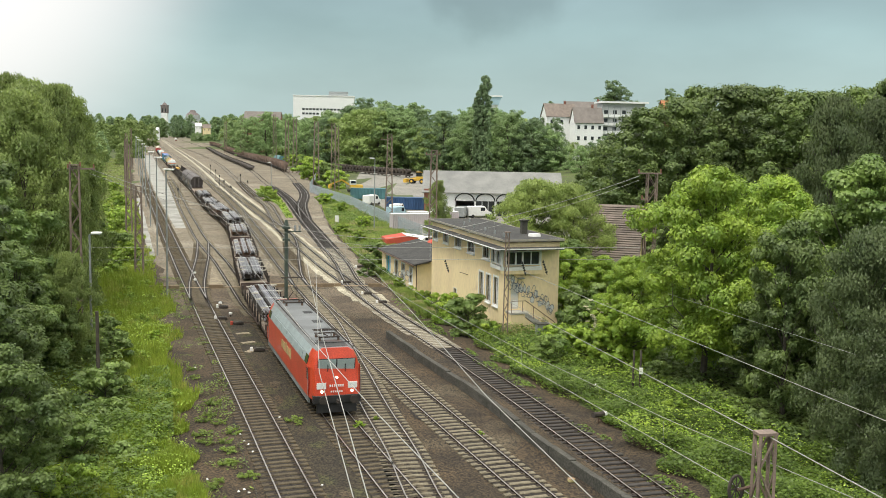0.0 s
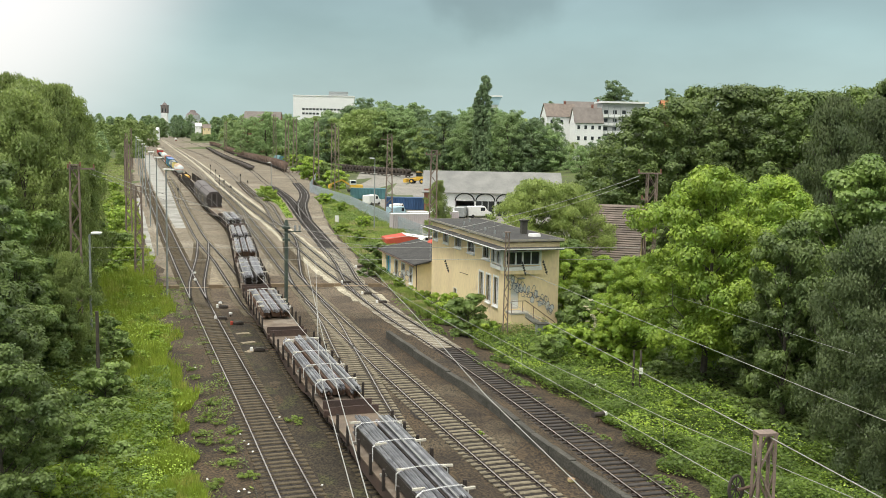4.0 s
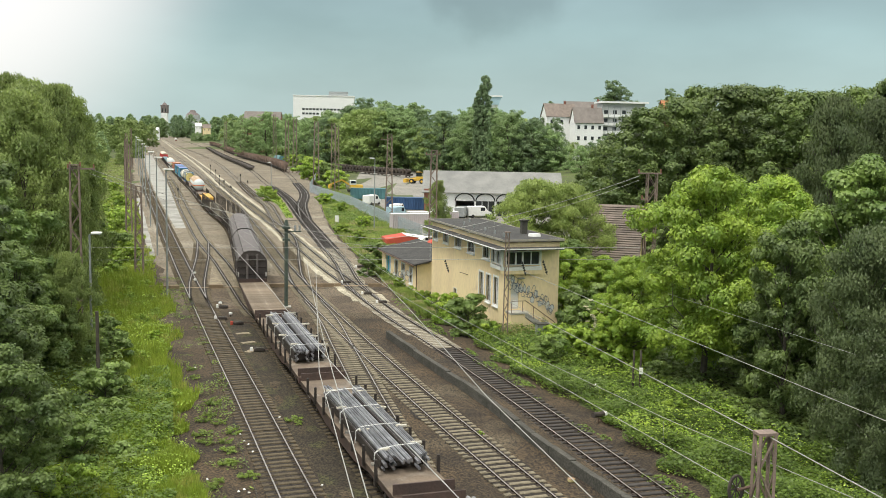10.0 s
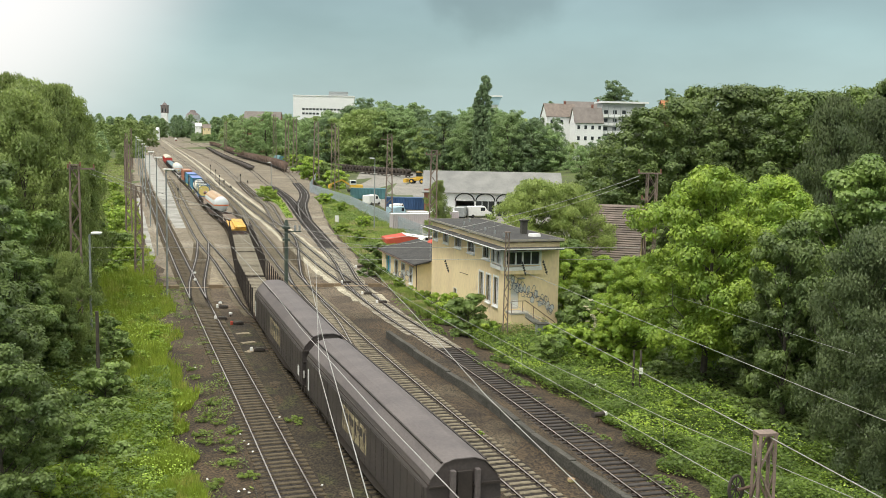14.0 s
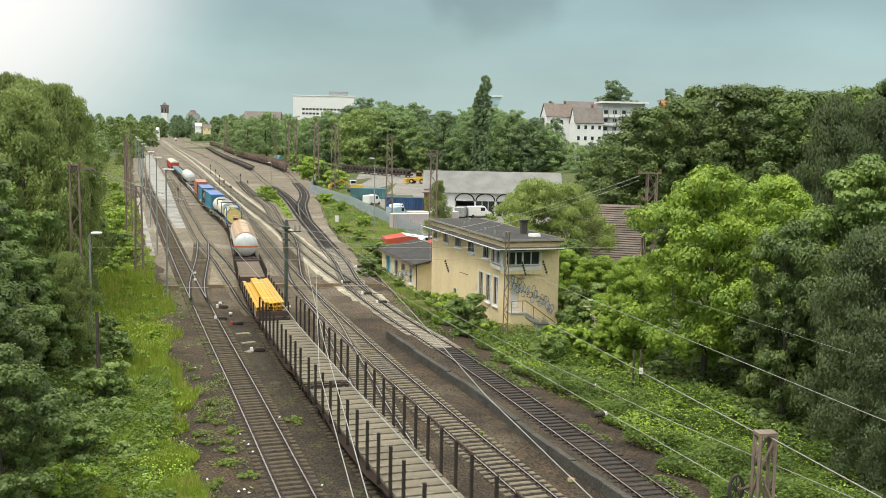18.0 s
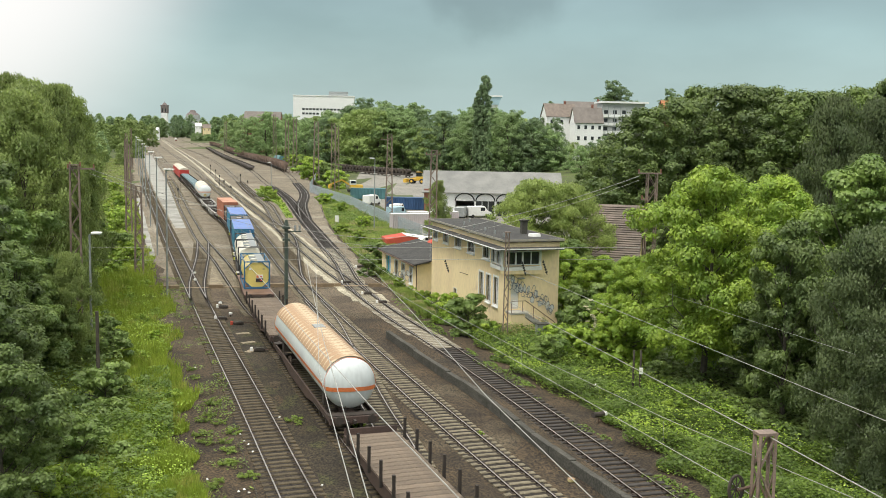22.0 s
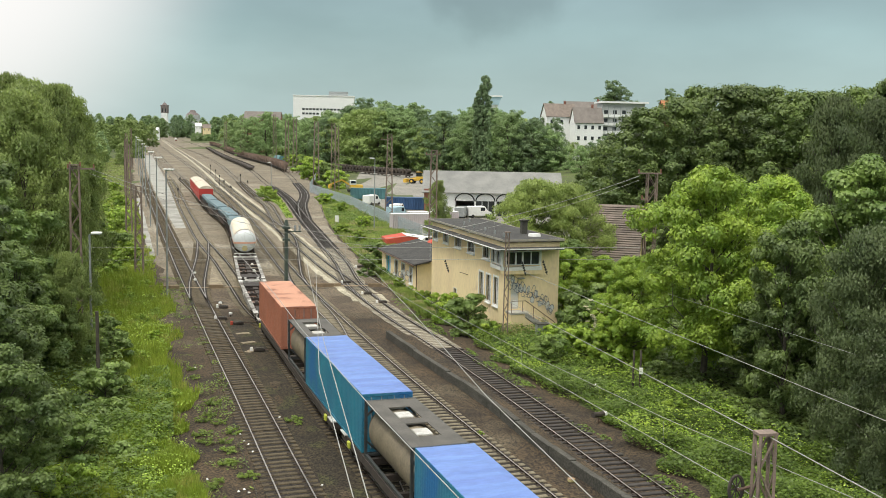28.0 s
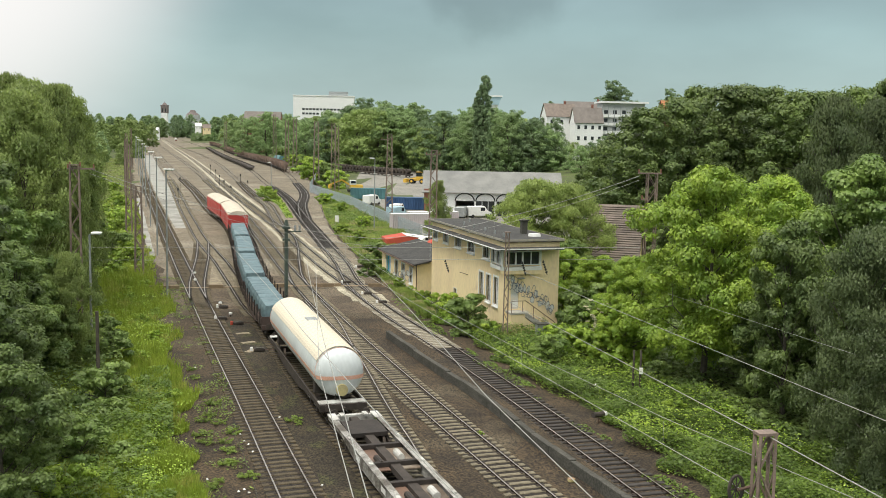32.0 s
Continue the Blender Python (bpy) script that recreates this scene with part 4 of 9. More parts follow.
def frame_under(parent, half, mt, top=1.12):
    bm = bmesh.new()
    for s in (-1, 1):
        prof = [(-half + 0.6, top), (half - 0.6, top), (half - 0.6, top - 0.25), (half * 0.55, top - 0.3), (half * 0.3, top - 0.62), (-half * 0.3, top - 0.62), (-half * 0.55, top - 0.3), (-half + 0.6, top - 0.25)]
        a = [bm.verts.new((s * 1.22, p, z)) for p, z in prof]
        b = [bm.verts.new((s * 1.32, p, z)) for p, z in prof]
        for i in range(8):
            bm.faces.new((a[i], a[(i + 1) % 8], b[(i + 1) % 8], b[i]))
        bm.faces.new(a), bm.faces.new(b)
    add_box(bm, -0.3, 0.3, -half + 0.6, half - 0.6, top - 0.4, top - 0.05)
    for e in (-1, 1):
        add_box(bm, -1.32, 1.32, min(e * (half - 0.62), e * (half - 0.44)), max(e * (half - 0.62), e * (half - 0.44)), top - 0.35, top)
    bmesh.ops.recalc_face_normals(bm, faces=bm.faces[:])
    return part("underframe", bm, mt, parent)


def flat_wagon(label, length, deck, plank=0.0, stakes=(), stake_h=1.2, end_board=0.0, hoops=False, paint=None, slats=0.0):
    half = length / 2
    w = thing("flat_wagon", label, "flat wagon", None, "goods wagons of the train")
    paint = paint or WAGON_BROWN
    frame_under(w, half, paint)
    dk = part("deck", box(-1.36, 1.36, -half + 0.62, half - 0.62, 1.121, 1.18), UNDER if slats else paint if plank else deck, w)
    if plank:
        n = int((length - 1.3) / plank)
        bm = box(-1.33, 1.33, -plank * 0.46 * (slats or 1), plank * 0.46 * (slats or 1), 0, 0.055 if not slats else 0.1)
        p = part("plank", bm, deck, dk)
        for i in range(n):
            m = Matrix.Translation((0, -half + 0.65 + plank * (i + 0.5), 1.181))
            if i:
                again(p, dk, m)
            else:
                p.matrix_basis = m
    for e in (-1, 1):
        if end_board:
            y = e * (half - 0.66)
            part("end_board", box(-1.34, 1.34, y - 0.04, y + 0.04, 1.182, 1.18 + end_board), paint, w)
    first = None
    for y in stakes:
        for s in (-1, 1):
            if first is None:
                bm = box(-0.06, 0.06, -0.07, 0.07, -0.2, stake_h)
                first = part("stake", bm, STAKE_DARK, w)
                first.matrix_basis = Matrix.Translation((s * 1.42, y, 1.18))
            else:
                again(first, w, Matrix.Translation((s * 1.42, y, 1.18)))
    if hoops:
        for i in range(0, len(stakes) - 1, 2):
            part("top_rail", box(1.385, 1.455, stakes[i], stakes[i + 1], 1.18 + stake_h, 1.27 + stake_h), paint, w)
    for e in (-1, 1):
        bogie(w, e * (half - 3.4))
    buffers(w, half)
    return w


def bar_load(label, y0, y1, seed, groups=3, wide=2.3, high=1.0, rusty=False):
    """Bundles of long steel bars on timber bearers, bound by straps; only bars of the skin are built."""
    r = random.Random(seed)
    t = thing("bar_load", label, "steel bars", None, "steel loads of the train")
    z0 = 1.19
    for y in (y0 + 1.2, (y0 + y1) / 2, y1 - 1.2):
        part("bearer", box(-1.25, 1.25, y - 0.06, y + 0.06, z0, z0 + 0.12), TIMBER, t)
    gw = wide / groups
    rr = 0.075
    layers = int(high / (1.85 * rr))
    low = layers * 0.4 if rusty else -1
    for g in range(groups):
        xc = -wide / 2 + gw * (g + 0.5)
        per = int(gw * 0.94 / (2 * rr))
        a0, a1 = y0 + r.uniform(-0.4, 0.5), y1 + r.uniform(-0.5, 0.4)
        drop = r.choice((0, 0, 1))
        for lay in range(layers - drop):
            n = per - (1 if lay % 2 else 0) - (1 if lay * 1.85 * rr > high * 0.75 else 0)
            for i in range(n):
                top = lay >= layers - drop - 2
                if not top and not (i in (0, n - 1) and (g in (0, groups - 1))):
                    continue
                x = xc + (i - (n - 1) / 2) * 2 * rr + r.uniform(-0.02, 0.02)
                z = z0 + 0.12 + rr + lay * rr * 1.85 + r.uniform(-0.012, 0.03) * top
                sk = r.uniform(-0.045, 0.045) * top
                part("bar", tube((x - sk, a0 + r.uniform(-0.35, 0.2), z), (x + sk, a1 + r.uniform(-0.2, 0.35), z), rr * 0.95, None, 6), RUST_BAR if lay < low else STEEL_BAR, t)
        # the cut ends of the bars inside the bundle
        h0 = z0 + 0.12
        part("bundle_core", box(xc - gw * 0.42, xc + gw * 0.42, a0 + 0.35, a1 - 0.35, h0 + 0.02, h0 + (layers - drop - 2) * rr * 1.85, 0.02), RUST_BAR if rusty else STAKE_DARK, t)
    top = z0 + 0.12 + layers * rr * 1.85 + 0.02
    for y in (y0 + 0.9, y0 + (y1 - y0) * 0.36, y0 + (y1 - y0) * 0.66, y1 - 1.0):
        bm = bmesh.new()
        y += r.uniform(-0.4, 0.4)
        h = wide / 2 + 0.03
        tw = r.uniform(-0.25, 0.25)
        pts = [(-h, z0 + 0.1), (-h, top - 0.18), (-h * 0.75, top + 0.02), (0, top + 0.05), (h * 0.75, top + 0.02), (h, top - 0.18), (h, z0 + 0.1)]
        rows = [[bm.verts.new((px * k, y + dy + tw * px / h, pz + (k - 1) * 0.6)) for px, pz in pts] for dy, k in ((-0.035, 1.0), (0.035, 1.0), (0.035, 1.02), (-0.035, 1.02))]
        for q in range(4):
            for i in range(len(pts) - 1):
                bm.faces.new((rows[q][i], rows[q][i + 1], rows[(q + 1) % 4][i + 1], rows[(q + 1) % 4][i]))
        part("strap", bm, STRAP, t)
        for sx in (-1, 1):
            yb = y + r.uniform(-0.5, 0.5)
            o = part("batten", box(-0.26, 0.26, -0.05, 0.05, 0, 0.09), BATTEN, t)
            o.matrix_basis = Matrix.Translation((sx * r.uniform(0.75, 1.15), yb, top - 0.1 + r.uniform(-0.02, 0.06))) @ Matrix.Rotation(r.uniform(-0.2, 0.2), 4, "Z")
    return t


def tank_barrel(bm, y0, y1, r, zc, seg=28, dome=0.45):
    rings = []
    ys = [(y0, 0.05), (y0 + dome * 0.08, 0.45), (y0 + dome * 0.3, 0.75), (y0 + dome * 0.65, 0.93), (y0 + dome, 1.0), (y1 - dome, 1.0), (y1 - dome * 0.65, 0.93), (y1 - dome * 0.3, 0.75), (y1 - dome * 0.08, 0.45), (y1, 0.05)]
    for y, k in ys:
        rings.append([bm.verts.new((r * k * math.cos(i * math.tau / seg), y, zc + r * k * math.sin(i * math.tau / seg))) for i in range(seg)])
    for a, b in zip(rings, rings[1:]):
        for i in range(seg):
            bm.faces.new((a[i], a[(i + 1) % seg], b[(i + 1) % seg], b[i]))
    bm.faces.new(rings[0]), bm.faces.new(rings[-1])
    bmesh.ops.recalc_face_normals(bm, faces=bm.faces[:])


def shell_arc(r, zc, y0, y1, a0, a1, thick=0.03, n=14, ribs=0):
    """A curved sheet round a barrel, from angle a0 to a1 in degrees over the x axis."""
    bm = bmesh.new()
    steps = [y0 + (y1 - y0) * i / max(1, ribs) for i in range(ribs + 1)] if ribs else [y0, y1]
    for k in range(len(steps) - 1):
        ya, yb = steps[k] + 0.012 * bool(ribs), steps[k + 1] - 0.012 * bool(ribs)
        g = []
        for rr in (r, r + thick):
            for y in (ya, yb):
                g.append([bm.verts.new((rr * math.cos(radians(a0 + (a1 - a0) * i / n)), y, zc + rr * math.sin(radians(a0 + (a1 - a0) * i / n)))) for i in range(n + 1)])
        for i in range(n):
            bm.faces.new((g[0][i], g[1][i], g[1][i + 1], g[0][i + 1]))
            bm.faces.new((g[2][i], g[2][i + 1], g[3][i + 1], g[3][i]))
            bm.faces.new((g[0][i], g[0][i + 1], g[2][i + 1], g[2][i]))
            bm.faces.new((g[1][i], g[3][i], g[3][i + 1], g[1][i + 1]))
        for i in (0, n):
            bm.faces.new((g[0][i], g[2][i], g[3][i], g[1][i]))
    bmesh.ops.recalc_face_normals(bm, faces=bm.faces[:])
    return bm


def gas_tank_wagon(label, length, shade, band, ring=False):
    half = length / 2
    w = thing("tank_wagon", label, "tank wagon", None, "goods wagons of the train")
    frame_under(w, half, WAGON_BROWN if not ring else UNDER)
    bm = bmesh.new()
    r, zc = 1.38, 2.66
    tank_barrel(bm, -half + 0.9, half - 0.9, r, zc, 32, 0.7)
    part("barrel", bm, TANK_WHITE, w, "", True)
    n = 22
    d = (length - 3.4) / n
    plate = None
    for i in range(n):
        m = Matrix.Translation((0, -half + 1.7 + d * (i + 0.5), 0))
        if plate is None:
            plate = part("sunshade_plate", shell_arc(r + 0.05, zc, -d / 2 + 0.015, d / 2 - 0.015, 28, 152, 0.03, 16), shade, w)
            plate.matrix_basis = m
        else:
            again(plate, w, m)
    part("band", shell_arc(r + 0.004, zc, -half + 1.55, half - 1.55, -12, -4, 0.006, 3), band, w)
    part("band", shell_arc(r + 0.004, zc, -half + 1.55, half - 1.55, 184, 192, 0.006, 3), band, w)
    for e in (-1, 1):
        y = e * (half - 1.6)
        part("band", shell_arc(r + 0.004, zc, y - 0.02, y + 0.02, -12, 192, 0.012, 24), band, w)
        # band across the domed end
        bm = bmesh.new()
        n = 16
        rows = []
        for dz in (-0.30, -0.08):
            row = []
            for i in range(n + 1):
                x = -1 + 2 * i / n
                x *= math.sqrt(max(0.01, r * r - dz * dz)) * 0.985
                k = math.sqrt(x * x + dz * dz) / r
                row.append(bm.verts.new((x, e * (half - 0.88 - 0.7 * (1 - math.sqrt(max(0.0, 1 - k ** 2.6)))), zc + dz)))
            rows.append(row)
        for i in range(n):
            bm.faces.new((rows[0][i], rows[0][i + 1], rows[1][i + 1], rows[1][i]))
        part("band", bm, band, w)
        part("ladder", tube((e * 0.3, y * 1.05, 1.2), (e * 0.3, y * 1.05, 1.5), 0.03), UNDER, w)
        part("saddle", box(-1.1, 1.1, e * (half - 3.4) - 0.3, e * (half - 3.4) + 0.3, 1.121, 1.75), UNDER, w)
        bogie(w, e * (half - 3.2))
        part("end_platform", box(-1.3, 1.3, min(e * (half - 1.3), e * (half - 0.63)), max(e * (half - 1.3), e * (half - 0.63)), 1.122, 1.17), WHITE_WEAR if ring else UNDER, w)
    if ring:
        bm = bmesh.new()
        add_tube(bm, (0, -half + 0.98, zc - 0.85), (0, -half + 0.78, zc - 0.85), 0.33, 0.33, 18)
        part("manhole", bm, CREAM_MARK, w)
    part("valve_box", box(-0.35, 0.35, -0.5, 0.5, zc + r + 0.02, zc + r + 0.1, 0.03), GALV, w)
    buffers(w, half)
    return w


def corrugated(bm, x, y0, y1, z0, z1, pitch, depth, s):
    """A ribbed side wall at x, facing s."""
    n = int((y1 - y0) / pitch)
    prof = []
    for i in range(n):
        y = y0 + (y1 - y0) * i / n
        d = (y1 - y0) / n
        prof += [(y, 0), (y + d * 0.35, 0), (y + d * 0.5, -depth), (y + d * 0.85, -depth)]
    prof.append((y1, 0))
    a = [bm.verts.new((x + s * p[1], p[0], z0)) for p in prof]
    b = [bm.verts.new((x + s * p[1], p[0], z1)) for p in prof]
    for i in range(len(prof) - 1):
        bm.faces.new((a[i], a[i + 1], b[i + 1], b[i]))


def box_container(label, length, height, side, top, soft_top=False, z0=1.2):
    h = length / 2
    c = thing("freight_container", label, "container", None, "containers on the train")
    wx = 1.219
    bm = bmesh.new()
    for s in (-1, 1):
        corrugated(bm, s * (wx - 0.01), -h + 0.12, h - 0.12, z0 + 0.15, z0 + height - 0.1, 0.28, 0.036 if not soft_top else 0.012, s)
    add_box(bm, -wx + 0.06, wx - 0.06, -h + 0.1, h - 0.1, z0 + 0.02, z0 + 0.15)
    v = [bm.verts.new(p) for p in ((-wx + 0.05, h - 0.05, z0 + 0.1), (wx - 0.05, h - 0.05, z0 + 0.1), (wx - 0.05, h - 0.05, z0 + height - 0.05), (-wx + 0.05, h - 0.05, z0 + height - 0.05))]
    bm.faces.new(v)
    part("wall", bm, side, c)
    bm = bmesh.new()
    for sx in (-1, 1):
        for sy in (-1, 1):
            x, y = sx * (wx - 0.06), sy * (h - 0.07)
            add_box(bm, x - 0.06, x + 0.06, y - 0.07, y + 0.07, z0, z0 + height)
        for z in (z0, z0 + height - 0.12):
            add_box(bm, sx * (wx - 0.06) - 0.055, sx * (wx - 0.06) + 0.055, -h + 0.141, h - 0.141, z, z + 0.115)
    for sy in (-1, 1):
        for z in (z0, z0 + height - 0.12):
            add_box(bm, -wx + 0.121, wx - 0.121, sy * (h - 0.07) - 0.06, sy * (h - 0.07) + 0.06, z, z + 0.115)
    part("frame", bm, side, c)
    nrows, ncols = int(length * 2), 6
    verts, faces = [], []
    for i in range(nrows + 1):
        for j in range(ncols + 1):
            x, y = -wx + 0.02 + (2 * wx - 0.04) * j / ncols, -h + 0.02 + (length - 0.04) * i / nrows
            z = z0 + height + 0.004
            if 0 < i < nrows and 0 < j < ncols:
                z += (0.05 * math.sin(i * math.pi / 3.0) ** 2 + 0.04 * noise.noise((x, y * 0.7, 3))) if soft_top else 0.02 * noise.noise((x * 2, y * 0.8, 1)) - 0.006
            verts.append((x, y, z))
    for i in range(nrows):
        for j in range(ncols):
            p = i * (ncols + 1) + j
            faces.append((p, p + 1, p + ncols + 2, p + ncols + 1))
    roof = mesh_ob("roof", verts, faces, top, c)
    for s in (-1, 1):
        x0, x1 = (-wx + 0.13, -0.01) if s < 0 else (0.01, wx - 0.13)
        d = part("door", box(x0, x1, -h + 0.02, -h + 0.08, z0 + 0.13, z0 + height - 0.14, 0.012), side, c)
        for k in (0.3, 0.75):
            x = x0 + (x1 - x0) * k
            part("lock_rod", tube((x, -h + 0.0, z0 + 0.15), (x, -h + 0.0, z0 + height - 0.15), 0.02, None, 6), GALV, d)
    return c


def tank_container(label, length, barrel, frame_mat, walkway=True, z0=1.2, height=2.6, r=1.14, full=True, lettered=False, dark=False):
    h = length / 2
    c = thing("tank_container", label, "tank container", None, "containers on the train")
    zc = z0 + height / 2
    bm = bmesh.new()
    tank_barrel(bm, -h + 0.16, h - 0.16, r, zc, 28, 0.35)
    part("barrel", bm, barrel, c, "", True)
    bm = bmesh.new()
    wx = 1.219
    for e in (-1, 1):
        y = e * (h - 0.06)
        for s in (-1, 1):
            add_beam(bm, (s * (wx - 0.06), y, z0), (s * (wx - 0.06), y, z0 + height), 0.12)
            add_beam(bm, (s * (wx - 0.06), y, z0 + height * 0.28), (s * 0.45, y, z0 + 0.08), 0.09)
            if full:
                add_beam(bm, (s * (wx - 0.06), y, z0 + height * 0.72), (s * 0.45, y, z0 + height - 0.08), 0.09)
        add_beam(bm, (-wx, y, z0 + 0.07), (wx, y, z0 + 0.07), 0.12)
        add_beam(bm, (-wx, y, z0 + height - 0.06), (wx, y, z0 + height - 0.06), 0.12)
    for s in (-1, 1):
        add_beam(bm, (s * (wx - 0.07), -h, z0 + 0.07), (s * (wx - 0.07), h, z0 + 0.07), 0.12)
        if full:
            add_beam(bm, (s * (wx - 0.07), -h, z0 + height - 0.06), (s * (wx - 0.07), h, z0 + height - 0.06), 0.08)
    part("frame", bm, frame_mat, c)
    if walkway:
        part("walkway", box(0.1, 0.75, -h + 0.3, h - 0.3, zc + r + 0.02, zc + r + 0.07), GALV, c)
        for y in (-h * 0.4, h * 0.35):
            bm = bmesh.new()
            add_tube(bm, (-0.2, y, zc + r - 0.05), (-0.2, y, zc + r + 0.1), 0.28, None, 12)
            part("hatch", bm, TANK_CREAMW, c)
    if lettered or walkway:
        part("hatch_recess", box(-0.55, 0.08, -h * 0.62, h * 0.55, zc + r - 0.03, zc + r + 0.03, 0.02), SKIRT, c)
        for k in (-1, 1):
            part("warning_triangle", box(0.62 * k - 0.1, 0.62 * k + 0.1, -h + 0.03, -h + 0.06, zc + 0.48, zc + 0.66), WHITE if k < 0 else CREAM_MARK, c)
    for e in (-1, 1):
        part("end_plate", tube((0, e * (h - 0.18), zc), (0, e * (h - 0.09), zc), r * 0.93, r * 0.82, 24), barrel, c)
    hp = part("hazard_panel", box(-0.1, 0.56, -h + 0.03, -h + 0.07, zc - 0.66, zc + 0.02), WHITE, c)
    part("hazard_footer", box(-0.1, 0.56, -h + 0.022, -h + 0.029, zc - 0.66, zc - 0.32), BLACK, hp)
    part("hazard_plate", box(-0.06, 0.2, -h + 0.02, -h + 0.029, zc - 0.26, zc - 0.03), ORANGE, hp)
    for x, z in ((0.37, zc - 0.15), (0.36, zc - 0.5)):
        d = part("hazard_diamond", box(-0.075, 0.075, -0.006, 0.006, -0.075, 0.075), RED_SIDE, hp)
        d.matrix_basis = Matrix.Translation((x, -h + 0.022, z)) @ Matrix.Rotation(math.pi / 4, 4, "Y")
    if dark:
        for s in (-1, 1):
            part("top_plate", box(min(s * 0.5, s * 1.16), max(s * 0.5, s * 1.16), -h + 0.121, h - 0.121, z0 + height - 0.06, z0 + height - 0.01), PLATE_DARK, c)
        for y0, y1 in ((-h + 0.121, -h * 0.62), (-h * 0.1, h * 0.1), (h * 0.62, h - 0.121)):
            part("top_plate", box(-0.498, 0.498, y0, y1, z0 + height - 0.06, z0 + height - 0.01), PLATE_DARK, c)
        for y in (-h * 0.36, h * 0.36, h * 0.8):
            part("hatch_cover", box(-0.4, 0.3, y - 0.45, y + 0.35, zc + r - 0.02, zc + r + 0.1, 0.03), WHITE_WEAR, c)
    if lettered:
        for i in range(6):
            x0, wd = (-0.78, 0.2) if i == 0 else (-0.78 + 0.28 * i, 0.15)
            part("lettering_bar", box(x0, x0 + wd, -h + 0.05, -h + 0.075, zc - 0.2, zc + (0.26 if i == 0 else 0.06)), BLACK, c)
    if frame_mat is FRAME_BLUE:
        for e in (-1, 1):
            bm = bmesh.new()
            pts = [(1.05, -0.6), (1.05, 0.6), (0.62, 1.12), (-0.62, 1.12), (-1.05, 0.6), (-1.05, -0.6), (-0.62, -1.12), (0.62, -1.12)]
            ring = [[bm.verts.new((x, e * (h - d), zc + z)) for x, z in pts] for d in (0.10, 0.15)]
            for i in range(8):
                bm.faces.new((ring[0][i], ring[0][(i + 1) % 8], ring[1][(i + 1) % 8], ring[1][i]))
            bm.faces.new(ring[0]), bm.faces.new(ring[1])
            bmesh.ops.recalc_face_normals(bm, faces=bm.faces[:])
            part("end_panel", bm, barrel, c, "eight-sided yellow end panel")
    return c


def container_wagon(label, length, paint, open_frame=True):
    half = length / 2
    w = thing("container_wagon", label, "container wagon", None, "goods wagons of the train")
    bm = bmesh.new()
    for s in (-1, 1):
        add_box(bm, s * 1.15 - 0.1, s * 1.15 + 0.1, -half + 0.5, half - 0.5, 0.75, 1.14)
    n = int(length / 2.4)
    for i in range(n + 1):
        y = -half + 0.62 + (length - 1.24) * i / n
        add_box(bm, -1.05, 1.05, y - 0.12, y + 0.12, 0.85, 1.13)
    part("underframe", bm, paint, w)
    for e in (-1, 1):
        part("bogie_deck", box(-0.9, 0.9, e * (half - 3.0) - 1.1, e * (half - 3.0) + 1.1, 0.9, 1.16), UNDER, w)
        bogie(w, e * (half - 3.0))
        for s in (-1, 1):
            part("brake_lever", box(s * 1.3 - 0.08, s * 1.3 + 0.08, e * (half - 2.3) - 0.18, e * (half - 2.3) + 0.18, 0.75, 1.1, 0.05), MARK_YELLOW, w)
            part("end_step", box(s * 1.2 - 0.15, s * 1.2 + 0.15, min(e * (half - 1.6), e * (half - 0.55)), max(e * (half - 1.6), e * (half - 0.55)), 1.141, 1.2), WHITE_WEAR, w)
    buffers(w, half)
    return w


